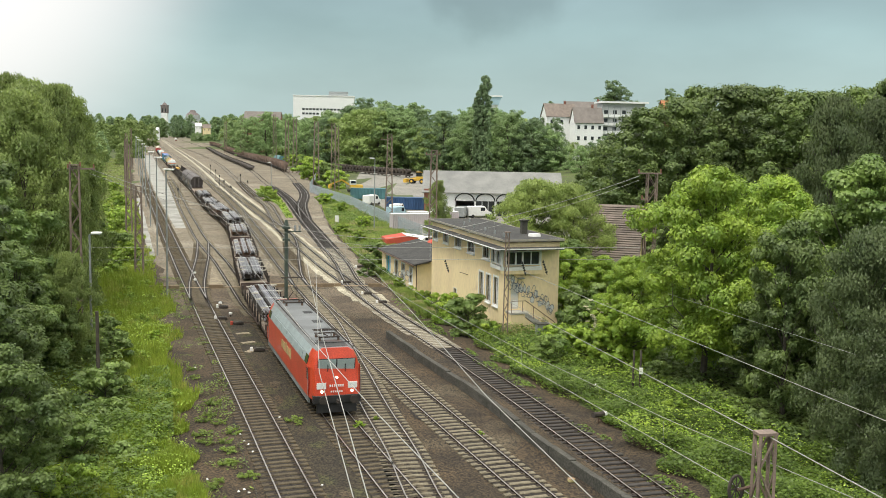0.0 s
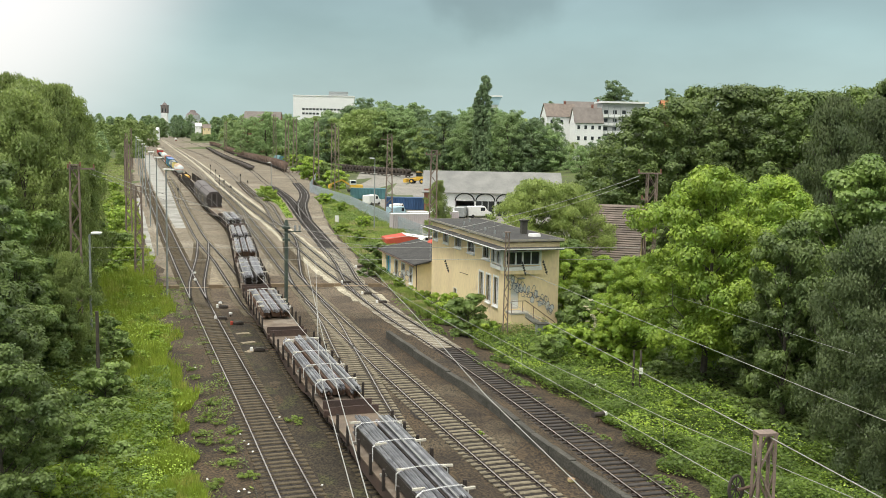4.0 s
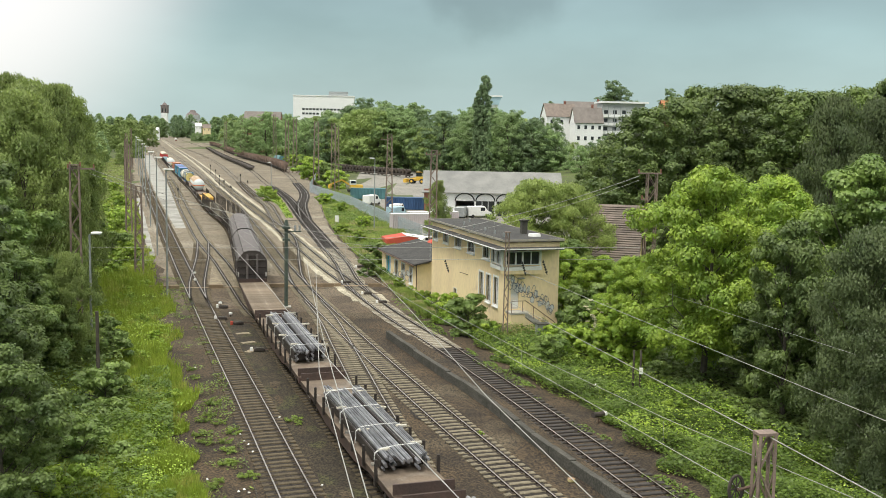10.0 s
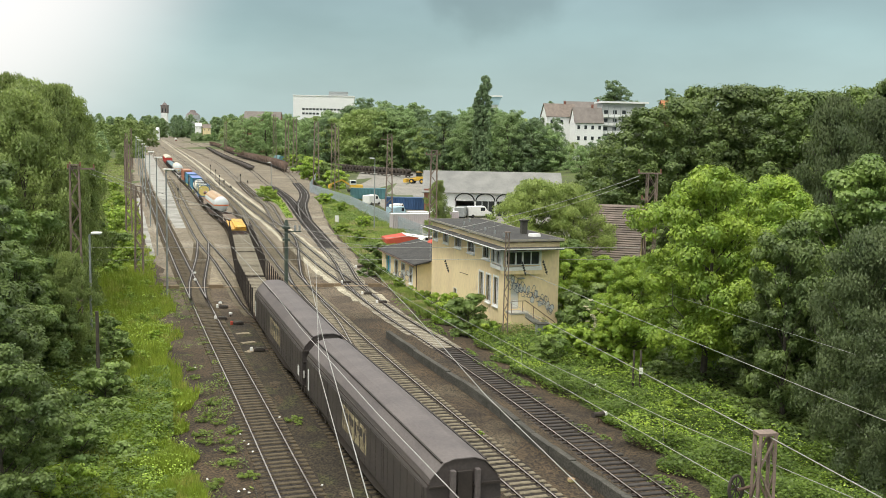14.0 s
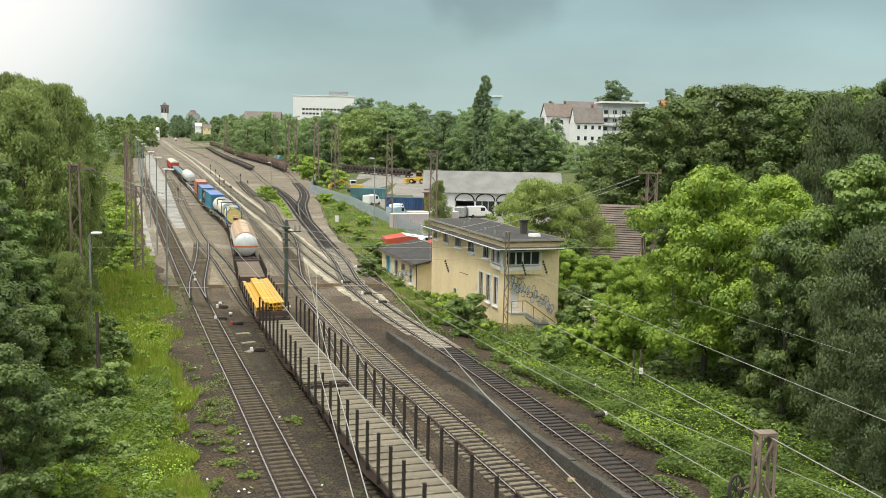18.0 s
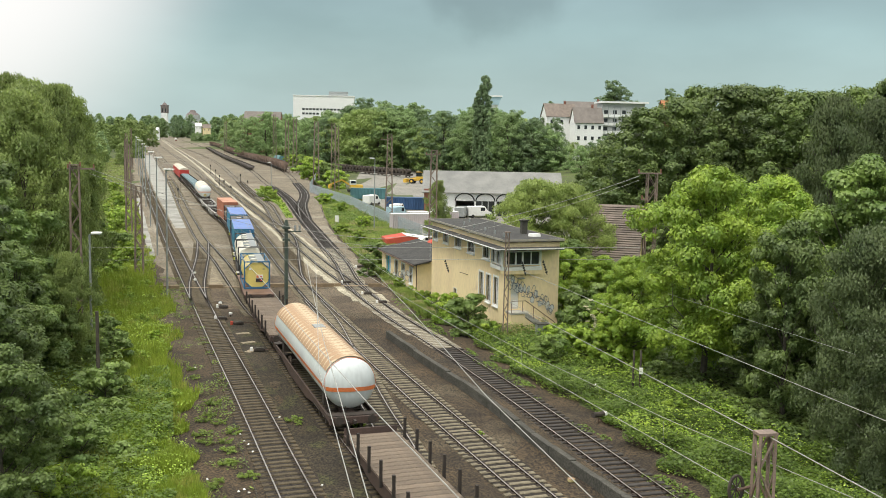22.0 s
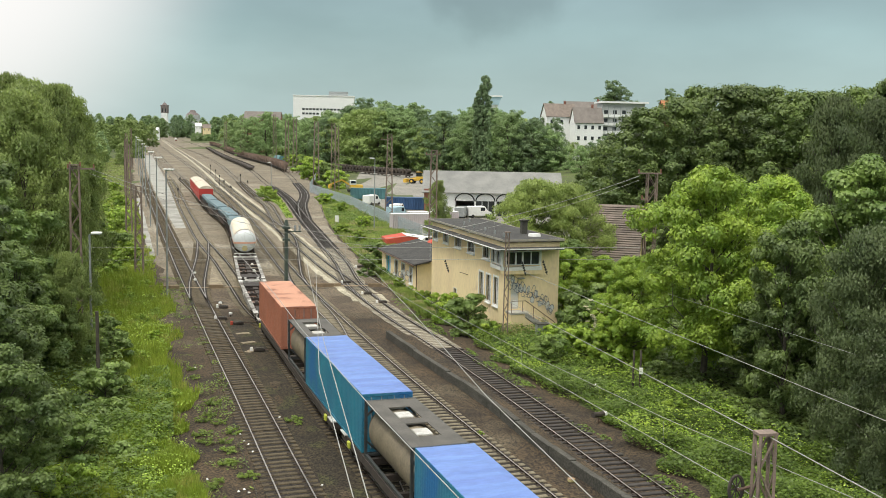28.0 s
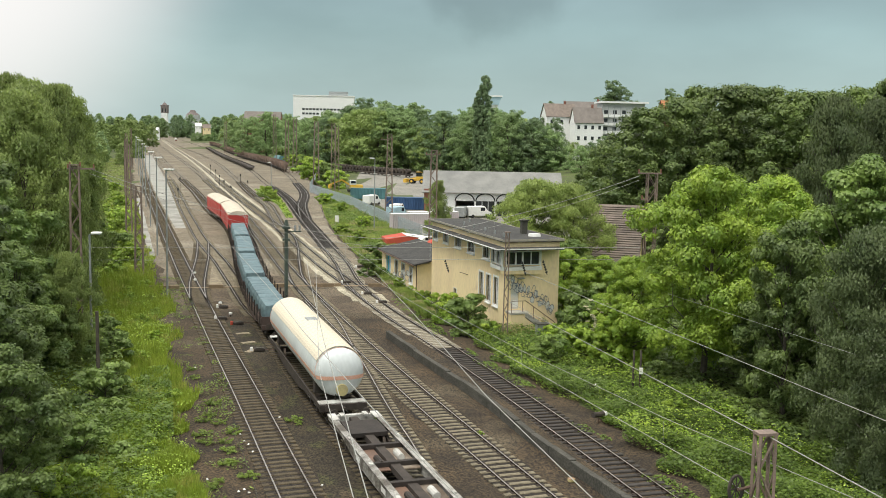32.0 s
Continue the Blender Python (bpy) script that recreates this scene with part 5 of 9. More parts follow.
def skeletal_wagon(label, length):
    """Empty container wagon: fish-bellied worn sills, dark cross members, rusty floor plates."""
    half = length / 2
    w = thing("container_wagon", label, "container wagon", None, "goods wagons of the train")
    for s in (-1, 1):
        prof = [(-half + 0.5, 1.14), (half - 0.5, 1.14), (half - 0.5, 0.92), (half * 0.62, 0.88), (half * 0.38, 0.52), (-half * 0.38, 0.52), (-half * 0.62, 0.88), (-half + 0.5, 0.92)]
        bm = bmesh.new()
        a = [bm.verts.new((s * 1.18, p, z)) for p, z in prof]
        b = [bm.verts.new((s * 1.30, p, z)) for p, z in prof]
        for i in range(8):
            bm.faces.new((a[i], a[(i + 1) % 8], b[(i + 1) % 8], b[i]))
        bm.faces.new(a), bm.faces.new(b)
        add_box(bm, min(s * 1.02, s * 1.36), max(s * 1.02, s * 1.36), -half + 0.5, half - 0.5, 1.141, 1.165)
        bmesh.ops.recalc_face_normals(bm, faces=bm.faces[:])
        part("side_sill", bm, WORN_GREY, w, "chipped grey side sill")
        for y in (-half + 2.2, -half * 0.34, half * 0.1, half * 0.5):
            part("container_spigot", box(s * 1.2 - 0.1, s * 1.2 + 0.1, y - 0.14, y + 0.14, 1.166, 1.24, 0.02), WHITE_WEAR, w)
        for y in (-half * 0.15, half * 0.3):
            part("sill_notice", box(s * 1.305 - 0.006, s * 1.305 + 0.006, y - 0.35, y + 0.35, 0.7, 0.95), WHITE, w)
    part("spine", box(-0.22, 0.22, -half + 0.6, half - 0.6, 0.72, 1.02), UNDER, w)
    n = 7
    for i in range(n + 1):
        y = -half + 0.62 + (length - 1.24) * i / n
        part("cross_member", box(-1.17, 1.17, y - 0.13, y + 0.13, 0.8, 1.12), STAKE_DARK if 0 < i < n else WHITE_WEAR, w)
    for y0, y1 in ((-half * 0.42, -half * 0.12), (half * 0.08, half * 0.44)):
        for s in (-1, 1):
            part("floor_plate", box(min(s * 0.3, s * 1.1), max(s * 0.3, s * 1.1), y0, y1, 0.86, 0.9), DECK_RUST if s < 0 else DECK_BROWN, w)
        part("brake_cylinder", tube((0.55, (y0 + y1) / 2 - 0.5, 1.0), (0.55, (y0 + y1) / 2 + 0.4, 1.0), 0.17, None, 10), WHITE_WEAR, w)
        part("air_tank", tube((-0.6, y0 + 0.5, 1.02), (-0.6, y0 + 1.5, 1.02), 0.15, None, 10), STAKE_DARK, w)
    for e in (-1, 1):
        part("bogie_deck", box(-0.95, 0.95, e * (half - 3.0) - 1.15, e * (half - 3.0) + 1.15, 0.92, 1.135), STAKE_DARK, w)
        bogie(w, e * (half - 3.0))
        for s in (-1, 1):
            part("end_step", box(s * 1.15 - 0.2, s * 1.15 + 0.2, min(e * (half - 1.7), e * (half - 0.55)), max(e * (half - 1.7), e * (half - 0.55)), 1.166, 1.21), WHITE_WEAR, w)
            part("end_bracket", box(s * 0.62 - 0.12, s * 0.62 + 0.12, min(e * (half - 1.1), e * (half - 0.55)), max(e * (half - 1.1), e * (half - 0.55)), 1.13, 1.22), WHITE_WEAR, w)
    buffers(w, half)
    return w


def hood_wagon(label, length):
    half = length / 2
    w = thing("covered_wagon", label, "covered wagon", None, "goods wagons of the train")
    frame_under(w, half, UNDER)
    prof = [(-1.46, 1.125), (-1.46, 3.12), (-1.3, 3.42), (-0.8, 3.97), (-0.4, 4.1), (0.4, 4.1), (0.8, 3.97), (1.3, 3.42), (1.46, 3.12), (1.46, 1.125)]
    body = part("body", prism(prof, -half + 0.75, half - 0.75), HOOD, w)
    # roof skin over the crown
    bm = bmesh.new()
    top = [(-1.31, 3.44), (-0.81, 3.99), (-0.4, 4.125), (0.4, 4.125), (0.81, 3.99), (1.31, 3.44)]
    for a, b in zip(top, top[1:]):
        v = [bm.verts.new((p[0], y, p[1] + dz)) for dz in (0.0, 0.035) for p, y in ((a, -half + 0.7), (b, -half + 0.7), (b, half - 0.7), (a, half - 0.7))]
        for f in ((0, 1, 2, 3), (7, 6, 5, 4), (0, 4, 5, 1), (2, 6, 7, 3)):
            bm.faces.new([v[i] for i in f])
    bmesh.ops.remove_doubles(bm, verts=bm.verts[:], dist=0.002)
    bmesh.ops.recalc_face_normals(bm, faces=bm.faces[:])
    part("roof", bm, HOOD_ROOF, w)
    for s in (-1, 1):
        part("gutter_rail", box(s * 1.38 - 0.03, s * 1.38 + 0.03, -half + 0.7, half - 0.7, 3.22, 3.28), UNDER, w)
        part("roof_rail", box(s * 0.86 - 0.035, s * 0.86 + 0.035, -half + 0.8, half - 0.8, 3.985, 4.05), STAKE_DARK, w)
        for i in range(24):
            y0 = -half + 1.2 + (length - 2.4) * i / 23
            part("side_rib", box(s * 1.492 - 0.012, s * 1.492 + 0.012, y0 - 0.035, y0 + 0.035, 1.25, 3.1), HOOD, w)
        n = 4
        for i in range(n):
            y0 = -half + 1.0 + (length - 2.0) * i / n
            part("side_door", box(s * 1.475 - 0.012, s * 1.475 + 0.012, y0 + 0.05, y0 + (length - 2.0) / n - 0.05, 1.25, 3.08, 0.006), HOOD, w)
        pn = part("faded_panel", box(s * 1.49 - 0.006, s * 1.49 + 0.006, -2.6, 2.0, 1.65, 2.85), FADED_PANEL, w)
        for i in range(8):
            part("worn_letter", box(s * 1.5 - 0.005, s * 1.5 + 0.005, -2.4 + i * 0.54, -2.05 + i * 0.54, 2.15 + 0.12 * (i % 3), 2.6 + 0.08 * (i % 2)), HOOD, pn)
        part("notice", box(s * 1.49 - 0.006, s * 1.49 + 0.006, -half + 1.6, -half + 2.1, 1.5, 2.1), WHITE, w)
        part("notice", box(s * 1.49 - 0.006, s * 1.49 + 0.006, half - 1.6, half - 1.3, 1.4, 2.6), WHITE, w)
    for e in (-1, 1):
        y = e * (half - 0.74)
        for x in (-0.48, 0.48):
            part("end_post", box(x - 0.1, x + 0.1, min(y, y + e * 0.22), max(y, y + e * 0.22), 1.15, 3.75, 0.02), HOOD_ROOF, w)
        for z in (1.75, 2.45, 3.1):
            part("end_beam", box(-1.4, 1.4, min(y, y + e * 0.1), max(y, y + e * 0.1), z, z + 0.09), STAKE_DARK, w)
        part("end_door", box(-0.3, 0.3, min(y, y + e * 0.12), max(y, y + e * 0.12), 2.6, 3.7, 0.02), STAKE_DARK, w)
        for x in (-1.35, 1.35):
            part("lamp_bracket", box(x - 0.05, x + 0.05, min(y, y + e * 0.14), max(y, y + e * 0.14), 1.6, 2.0), WHITE_WEAR, w)
        bogie(w, e * (half - 3.6))
    buffers(w, half)
    return w


def tarp_wagon(label, length):
    half = length / 2
    w = thing("open_wagon", label, "open wagon", None, "goods wagons of the train")
    frame_under(w, half, WAGON_BROWN)
    part("deck", box(-1.38, 1.38, -half + 0.65, half - 0.65, 1.121, 1.2), WAGON_BROWN, w)
    n = 8
    for s in (-1, 1):
        part("side_board", box(s * 1.38 - 0.03, s * 1.38 + 0.03, -half + 0.65, half - 0.65, 1.201, 1.62), WAGON_BROWN, w)
        for i in range(n + 1):
            y = -half + 0.9 + (length - 1.8) * i / n
            part("stake", box(s * 1.43 - 0.05, s * 1.43 + 0.05, y - 0.06, y + 0.06, 1.1, 2.35), STAKE_DARK, w)
    for e in (-1, 1):
        part("end_board", box(-1.34, 1.34, min(e * (half - 0.75), e * (half - 0.68)), max(e * (half - 0.75), e * (half - 0.68)), 1.202, 1.75), WAGON_BROWN, w)
    for k in range(5):
        part("rung", box(-0.85, 0.85, -half + 0.95 + k * 0.28, -half + 1.03 + k * 0.28, 1.3, 1.38), TIMBER, w)
    nr = int(length * 4)
    ya, yb = -half + 2.5, half - 0.9
    verts, faces = [], []
    for i in range(nr + 1):
        y = ya + (yb - ya) * i / nr
        k = abs(math.sin(i * math.pi / 9.0)) ** 0.45
        wd = 0.9 + 0.17 * k + 0.05 * noise.noise((i * 0.7, 5, 1))
        tp = 2.28 + 0.14 * k + 0.07 * noise.noise((i * 0.31, 2, 1))
        for x, z in ((-wd, 1.35), (-wd * 0.99, tp - 0.3), (-wd * 0.86, tp), (-wd * 0.3, tp + 0.04), (wd * 0.3, tp + 0.03), (wd * 0.86, tp), (wd * 0.99, tp - 0.3), (wd, 1.35)):
            verts.append((x, y, z + 0.035 * noise.noise((x * 3, y * 2.5, 0))))
    for i in range(nr):
        for j in range(7):
            p = i * 8 + j
            faces.append((p, p + 1, p + 9, p + 8))
    faces.append(tuple(range(8)))
    faces.append(tuple(range(nr * 8 + 7, nr * 8 - 1, -1)))
    mesh_ob("tarpaulin", verts, faces, TARP, w)
    for e in (-1, 1):
        bogie(w, e * (half - 3.2))
    buffers(w, half)
    return w


def red_covered_wagon(label, length):
    half = length / 2
    w = thing("covered_wagon", label, "covered wagon", None, "goods wagons of the train")
    frame_under(w, half, UNDER)
    part("body", prism([(-1.42, 1.125), (-1.42, 3.45), (1.42, 3.45), (1.42, 1.125)], -half + 0.7, half - 0.7), RED_SIDE, w)
    part("roof", prism([(-1.47, 3.452), (-1.4, 3.62), (-0.8, 3.95), (0, 4.08), (0.8, 3.95), (1.4, 3.62), (1.47, 3.452)], -half + 0.66, half - 0.66), CREAM_ROOF, w)
    for s in (-1, 1):
        for i in range(7):
            y = -half + 0.9 + (length - 1.8) * i / 6
            part("side_post", box(s * 1.44 - 0.03, s * 1.44 + 0.03, y - 0.05, y + 0.05, 1.15, 3.4), RED_SIDE, w)
    for e in (-1, 1):
        bogie(w, e * (half - 3.2))
    buffers(w, half)
    return w


def locomotive():
    L = 19.58
    half = L / 2
    w = thing("electric_locomotive", "red electric locomotive with grey roof and white front panels", "locomotive")
    hb = half - 0.62

    def section(y, k, zr):
        """Half outline of the body at y: k narrows it at the cabs, zr is the roof height."""
        return [(-1.48 * k, 0.95), (-1.48 * k, 2.72), (-1.33 * k, 3.25), (-1.12 * k, zr - 0.17), (-0.82 * k, zr), (0.82 * k, zr), (1.12 * k, zr - 0.17), (1.33 * k, 3.25), (1.48 * k, 2.72), (1.48 * k, 0.95)]

    bm = bmesh.new()
    ys = [(-hb, 0.84, None), (-hb + 0.22, 0.91, None), (-hb + 0.7, 0.965, None), (-hb + 1.6, 1.0, None), (hb - 1.6, 1.0, None), (hb - 0.7, 0.965, None), (hb - 0.22, 0.91, None), (hb, 0.84, None)]
    rings = []
    for y, k, _ in ys:
        ring = []
        e = -1 if y < 0 else 1
        dist = hb - abs(y)
        for x, z in section(y, k, 3.82):
            # raked front: the upper face leans back
            yy = y
            if dist < 1.0 and z > 1.9:
                yy = y - e * (z - 1.9) * 0.24 * (1 - dist)
            ring.append(bm.verts.new((x, yy, z)))
        rings.append(ring)
    for a, b in zip(rings, rings[1:]):
        for i in range(10):
            f = bm.faces.new((a[i], a[(i + 1) % 10], b[(i + 1) % 10], b[i]))
            mid = abs(sum(v.co.y for v in f.verts) / 4) < hb - 1.4
            f.material_index = 2 if i in (3, 4, 5) and abs(sum(v.co.y for v in f.verts) / 4) < hb - 0.6 else 1 if i in (1, 2, 6, 7) and mid else 0
    bm.faces.new(rings[0]), bm.faces.new(rings[-1])
    bmesh.ops.recalc_face_normals(bm, faces=bm.faces[:])
    part("body", bm, (RED_PAINT, LOCO_GREY, ROOF_GREY), w)
    # red shoulder and grey roof plate ends
    part("roof_plate", box(-0.84, 0.84, -hb + 1.55, hb - 1.55, 3.822, 3.84, 0.005), ROOF_GREY, w)
    for s in (-1, 1):
        part("skirt", box(s * 1.42 - 0.05, s * 1.42 + 0.05, -hb + 0.9, hb - 0.9, 0.62, 0.949), SKIRT, w)
        # pale grille panels of the upper side
        for i in range(6):
            y0 = -6.0 + i * 2.0
            m = Matrix.Translation((s * 1.425, y0 + 1.0, 2.975)) @ Matrix.Rotation(-s * 0.26, 4, "Y")
            p = part("side_grille", box(-0.012, 0.02, -0.95, 0.95, -0.21, 0.21, 0.005), LOCO_GREY, w)
            p.matrix_basis = m
        for y in (-7.35, 7.35):
            p = part("cab_window", box(-0.01, 0.03, -0.42, 0.42, -0.25, 0.25, 0.01), GLASS, w)
            p.matrix_basis = Matrix.Translation((s * 1.42, y, 2.98)) @ Matrix.Rotation(-s * 0.26, 4, "Y")
        for y in (-8.05, 8.05):
            part("cab_door", box(s * 1.485 - 0.012, s * 1.485 + 0.012, y - 0.32, y + 0.32, 1.1, 2.74, 0.006), RED_PAINT, w)
            part("handrail", tube((s * 1.53, y - 0.42, 1.1), (s * 1.53, y - 0.42, 2.4), 0.02, None, 6), GALV, w)
        for i in range(7):
            part("lettering_bar", box(s * 1.487 - 0.008, s * 1.487 + 0.008, -2.2 + i * 0.58, -1.82 + i * 0.58, 1.8, 2.35 + 0.12 * (i in (0, 3))), CREAM_MARK, w)
        for y in (-8.05, 8.05):
            part("door_window", box(s * 1.502 - 0.004, s * 1.502 + 0.004, y - 0.22, y + 0.22, 1.95, 2.6), GLASS, w)
        part("roof_conduit", tube((s * 0.98, -hb + 1.5, 3.84), (s * 0.98, hb - 1.5, 3.84), 0.035, None, 6), UNDER, w)
    for e in (-1, 1):
        tilt = Matrix.Rotation(-e * math.atan(0.24), 4, "X")

        def front(name, x0, x1, z0, z1, mt, proud=0.02):
            zc = (z0 + z1) / 2
            yy = e * (hb - max(0, zc - 1.9) * 0.24)
            p = part(name, box(x0, x1, -proud, proud, z0 - zc, z1 - zc, 0.008), mt, w)
            p.matrix_basis = Matrix.Translation((0, yy, zc)) @ (tilt if zc > 1.9 else Matrix())
            return p
        front("windscreen_surround", -1.08, 1.08, 2.26, 3.3, BLACK, 0.012)
        front("windscreen", -1.03, -0.035, 2.31, 3.25, GLASS_SKY)
        front("windscreen", 0.035, 1.03, 2.31, 3.25, GLASS_SKY)
        for s in (-1, 1):
            front("wiper", s * 0.5 - 0.02, s * 0.5 + 0.02, 2.4, 2.95, BLACK, 0.035)
            front("front_panel", min(s * 0.62, s * 1.16), max(s * 0.62, s * 1.16), 1.58, 1.94, WHITE)
            lens = part("headlamp", tube((s * 0.86, e * (hb - 0.02), 1.42), (s * 0.86, e * (hb + 0.03), 1.42), 0.085, None, 12), LAMP_ON if e < 0 else GLASS, w)
        part("top_lamp", tube((0, e * (hb - 0.10), 2.2), (0, e * (hb - 0.05), 2.2), 0.08, None, 12), LAMP_ON if e < 0 else GLASS, w)
        for i in range(7):
            front("lettering_bar", -0.42 + i * 0.12, -0.34 + i * 0.12, 1.68, 1.82, WHITE, 0.012)
        for i in range(6):
            front("number_bar", -0.36 + i * 0.12, -0.28 + i * 0.12, 1.36, 1.46, WHITE, 0.012)
        part("buffer_beam", box(-1.36, 1.36, min(e * (hb - 0.3), e * (hb + 0.08)), max(e * (hb - 0.3), e * (hb + 0.08)), 0.75, 1.2, 0.02), BLACK, w)
        part("rail_guard", box(-1.15, 1.15, min(e * (hb - 0.2), e * (hb + 0.0)), max(e * (hb - 0.2), e * (hb + 0.0)), 0.2, 0.74, 0.02), BLACK, w)
        bogie(w, e * 5.0, 2.65)
        # pantograph
        bm = bmesh.new()
        for k in (-1, 1):
            add_box(bm, k * 0.58 - 0.05, k * 0.58 + 0.05, e * 6.2 - 0.7, e * 6.2 + 0.7, 4.031, 4.1)
            add_box(bm, -0.53, 0.53, e * 6.2 + k * 0.62 - 0.05, e * 6.2 + k * 0.62 + 0.05, 4.031, 4.1)
        pg = part("pantograph_base", bm, UNDER, w)
        for x in (-0.55, 0.55):
            for y in (-0.6, 0.6):
                part("insulator", tube((x, e * 6.2 + y, 3.83), (x, e * 6.2 + y, 4.03), 0.08, 0.06, 8), RUSTY, pg)
        bm = bmesh.new()
        up = 1.5 if e > 0 else 0.12
        add_beam(bm, (-0.3, e * 6.2 + 0.5, 4.1), (-0.1, e * 6.2 - 0.7, 4.1 + up * 0.5), 0.04)
        add_beam(bm, (0.3, e * 6.2 + 0.5, 4.1), (0.1, e * 6.2 - 0.7, 4.1 + up * 0.5), 0.04)
        add_beam(bm, (-0.1, e * 6.2 - 0.7, 4.1 + up * 0.5), (-0.4, e * 6.2 + 0.5, 4.12 + up), 0.03)
        add_beam(bm, (0.1, e * 6.2 - 0.7, 4.1 + up * 0.5), (0.4, e * 6.2 + 0.5, 4.12 + up), 0.03)
        part("pantograph_arm", bm, UNDER, pg)
        bm = bmesh.new()
        for dy in (-0.15, 0.15):
            add_tube(bm, (-0.75, e * 6.2 + 0.5 + dy, 4.16 + up), (0.75, e * 6.2 + 0.5 + dy, 4.16 + up), 0.03, None, 6)
        part("collector_head", bm, UNDER, pg)
    for y in (-3.4, -0.6, 2.8):
        part("roof_vent", box(0.15, 0.75, y - 0.4, y + 0.4, 3.841, 3.87, 0.01), BLACK, w)
    for e in (-1, 1):
        part("sooty_roof_end", box(-0.78, 0.78, min(e * (hb - 2.6), e * (hb - 0.8)), max(e * (hb - 2.6), e * (hb - 0.8)), 3.8, 3.848, 0.01), SOOT, w)
        part("roof_bar", box(-1.0, 1.0, e * (hb - 1.52) - 0.03, e * (hb - 1.52) + 0.03, 3.89, 3.94), BLACK, w)
    part("equipment_box", box(-0.9, 0.9, -2.2, 2.2, 0.4, 0.93), UNDER, w)
    buffers(w, half)
    return w


def build_train():
    ride(locomotive(), 22.75)
    # steel-bar wagons
    n, p0, pitch = 8, 32.7, 21.33
    r = random.Random(4)
    st = [-7.6 + i * 2.17 for i in range(8)]
    first = None
    for i in range(n):
        c = p0 + pitch * (i + 0.5)
        if first is None:
            first = flat_wagon("brown flat wagon with stakes carrying bundles of steel bars", pitch, DECK_BROWN, 0.0, st, 0.75, 0.45)
            w = first
        else:
            w = copy_thing(first, Matrix())
        ride(w, c)
        k = (12.0, 11.0, 13.0, 9.5, 12.0, 14.0, 11.5, 12.5)[i]
        off = (0.0, 0.6, -0.8, 1.2, 0.0, 0.5, -0.6, 0.3)[i]
        ride(bar_load(("dark grey steel bars in three strapped bundles", "grey steel bars in strapped bundles on timber bearers")[i % 2], -k / 2 + off - 1.0, k / 2 + off, 10 + i, (3, 2, 3)[i % 3], (2.3, 2.2, 2.35)[i % 3], (1.0, 0.85, 0.7, 0.9)[i % 4], i in (2, 3, 5)), c)
    ride(flat_wagon("empty flat wagon with bleached plank deck", 19.2, DECK_PALE, 0.6, (), 0, 0.35), 213.0)
    h = hood_wagon("sooty brown covered wagon with round roof", 23.9)
    ride(h, 234.5)
    ride(copy_thing(h, Matrix()), 258.4)
    ss = [-9.5 + 1.9 * i for i in range(11)]
    s = flat_wagon("empty stake wagon with tall steel stakes and weathered wide planks", 21.7, DECK_OLIVE, 0.96, ss, 2.05, 0.0, True, None, 0.88)
    for i in range(3):
        ride(s if i == 0 else copy_thing(s, Matrix()), 270.6 + 21.7 * (i + 0.5))
    ride(flat_wagon("brown flat wagon carrying yellow steel beams", 20.6, DECK_BROWN, 0.0, [-8 + i * 2.28 for i in range(8)], 0.9, 0.4), 346.8)
    t = thing("beam_load", "yellow painted steel beams stacked on a flat wagon", "steel beams", None, "steel loads of the train")
    for j in range(12):
        up = j > 6
        x = -1.02 + 0.335 * j if not up else -0.3 + 0.33 * (j - 7)
        zz = 1.32 + (0.31 if up else 0)
        ya, yb = -7.6 + 0.35 * ((j * 5) % 4) * 0.5, 7.4 - 0.4 * ((j * 3) % 4)
        bm = bmesh.new()
        add_box(bm, x - 0.15, x + 0.15, ya, yb, zz, zz + 0.035)
        add_box(bm, x - 0.15, x + 0.15, ya, yb, zz + 0.265, zz + 0.30)
        add_box(bm, x - 0.13, x - 0.09, ya, yb, zz + 0.036, zz + 0.264)
        add_box(bm, x + 0.09, x + 0.13, ya, yb, zz + 0.036, zz + 0.264)
        part("beam", bm, YELLOW, t)
    for y in (-4.6, 4.2):
        part("strap", box(-0.46, 1.16, y - 0.03, y + 0.03, 1.925, 1.935), STRAP, t)
    for y in (-5.5, 0, 5.5):
        part("bearer", box(-1.2, 1.2, y - 0.08, y + 0.08, 1.185, 1.319), TIMBER, t)
    ride(t, 346.6)
    ride(flat_wagon("empty brown stake wagon with plank deck", 15.6, DECK_BROWN, 0.5, [-6 + i * 2.0 for i in range(7)], 1.0, 0.3), 365.0)
    ride(gas_tank_wagon("white gas tank wagon with rusty sunshade and orange band", 20.8, TANK_TAN, ORANGE), 385.3)
    ride(flat_wagon("empty brown flat wagon with short stakes", 18.4, DECK_BROWN, 0.6, [-7 + i * 2.33 for i in range(7)], 0.85, 0.0), 405.9)
    # container wagons
    ride(flat_wagon("rusty brown container flat wagon under a tank container", 14.2, DECK_RUST, 0.0, (), 0, 0.0), 423.0)
    for a, b in ((430.2, 447.6), (447.6, 477.0), (477.0, 508.5)):
        ride(container_wagon("grey container flat wagon carrying containers", b - a - 0.3, UNDER), (a + b) / 2)
    ride(tank_container("yellow tank container in a blue frame with hazard plates", 6.6, TANK_YELLOW, FRAME_BLUE, r=1.2), 423.0)
    ride(tank_container("off-white tank container with dark frame and painted lettering", 7.2, TANK_CREAMW, FRAME_DARK, full=False, lettered=True, r=1.25), 435.6)
    ride(tank_container("off-white tank container with dark frame", 6.9, TANK_CREAMW, FRAME_DARK, full=False, r=1.25), 443.2)
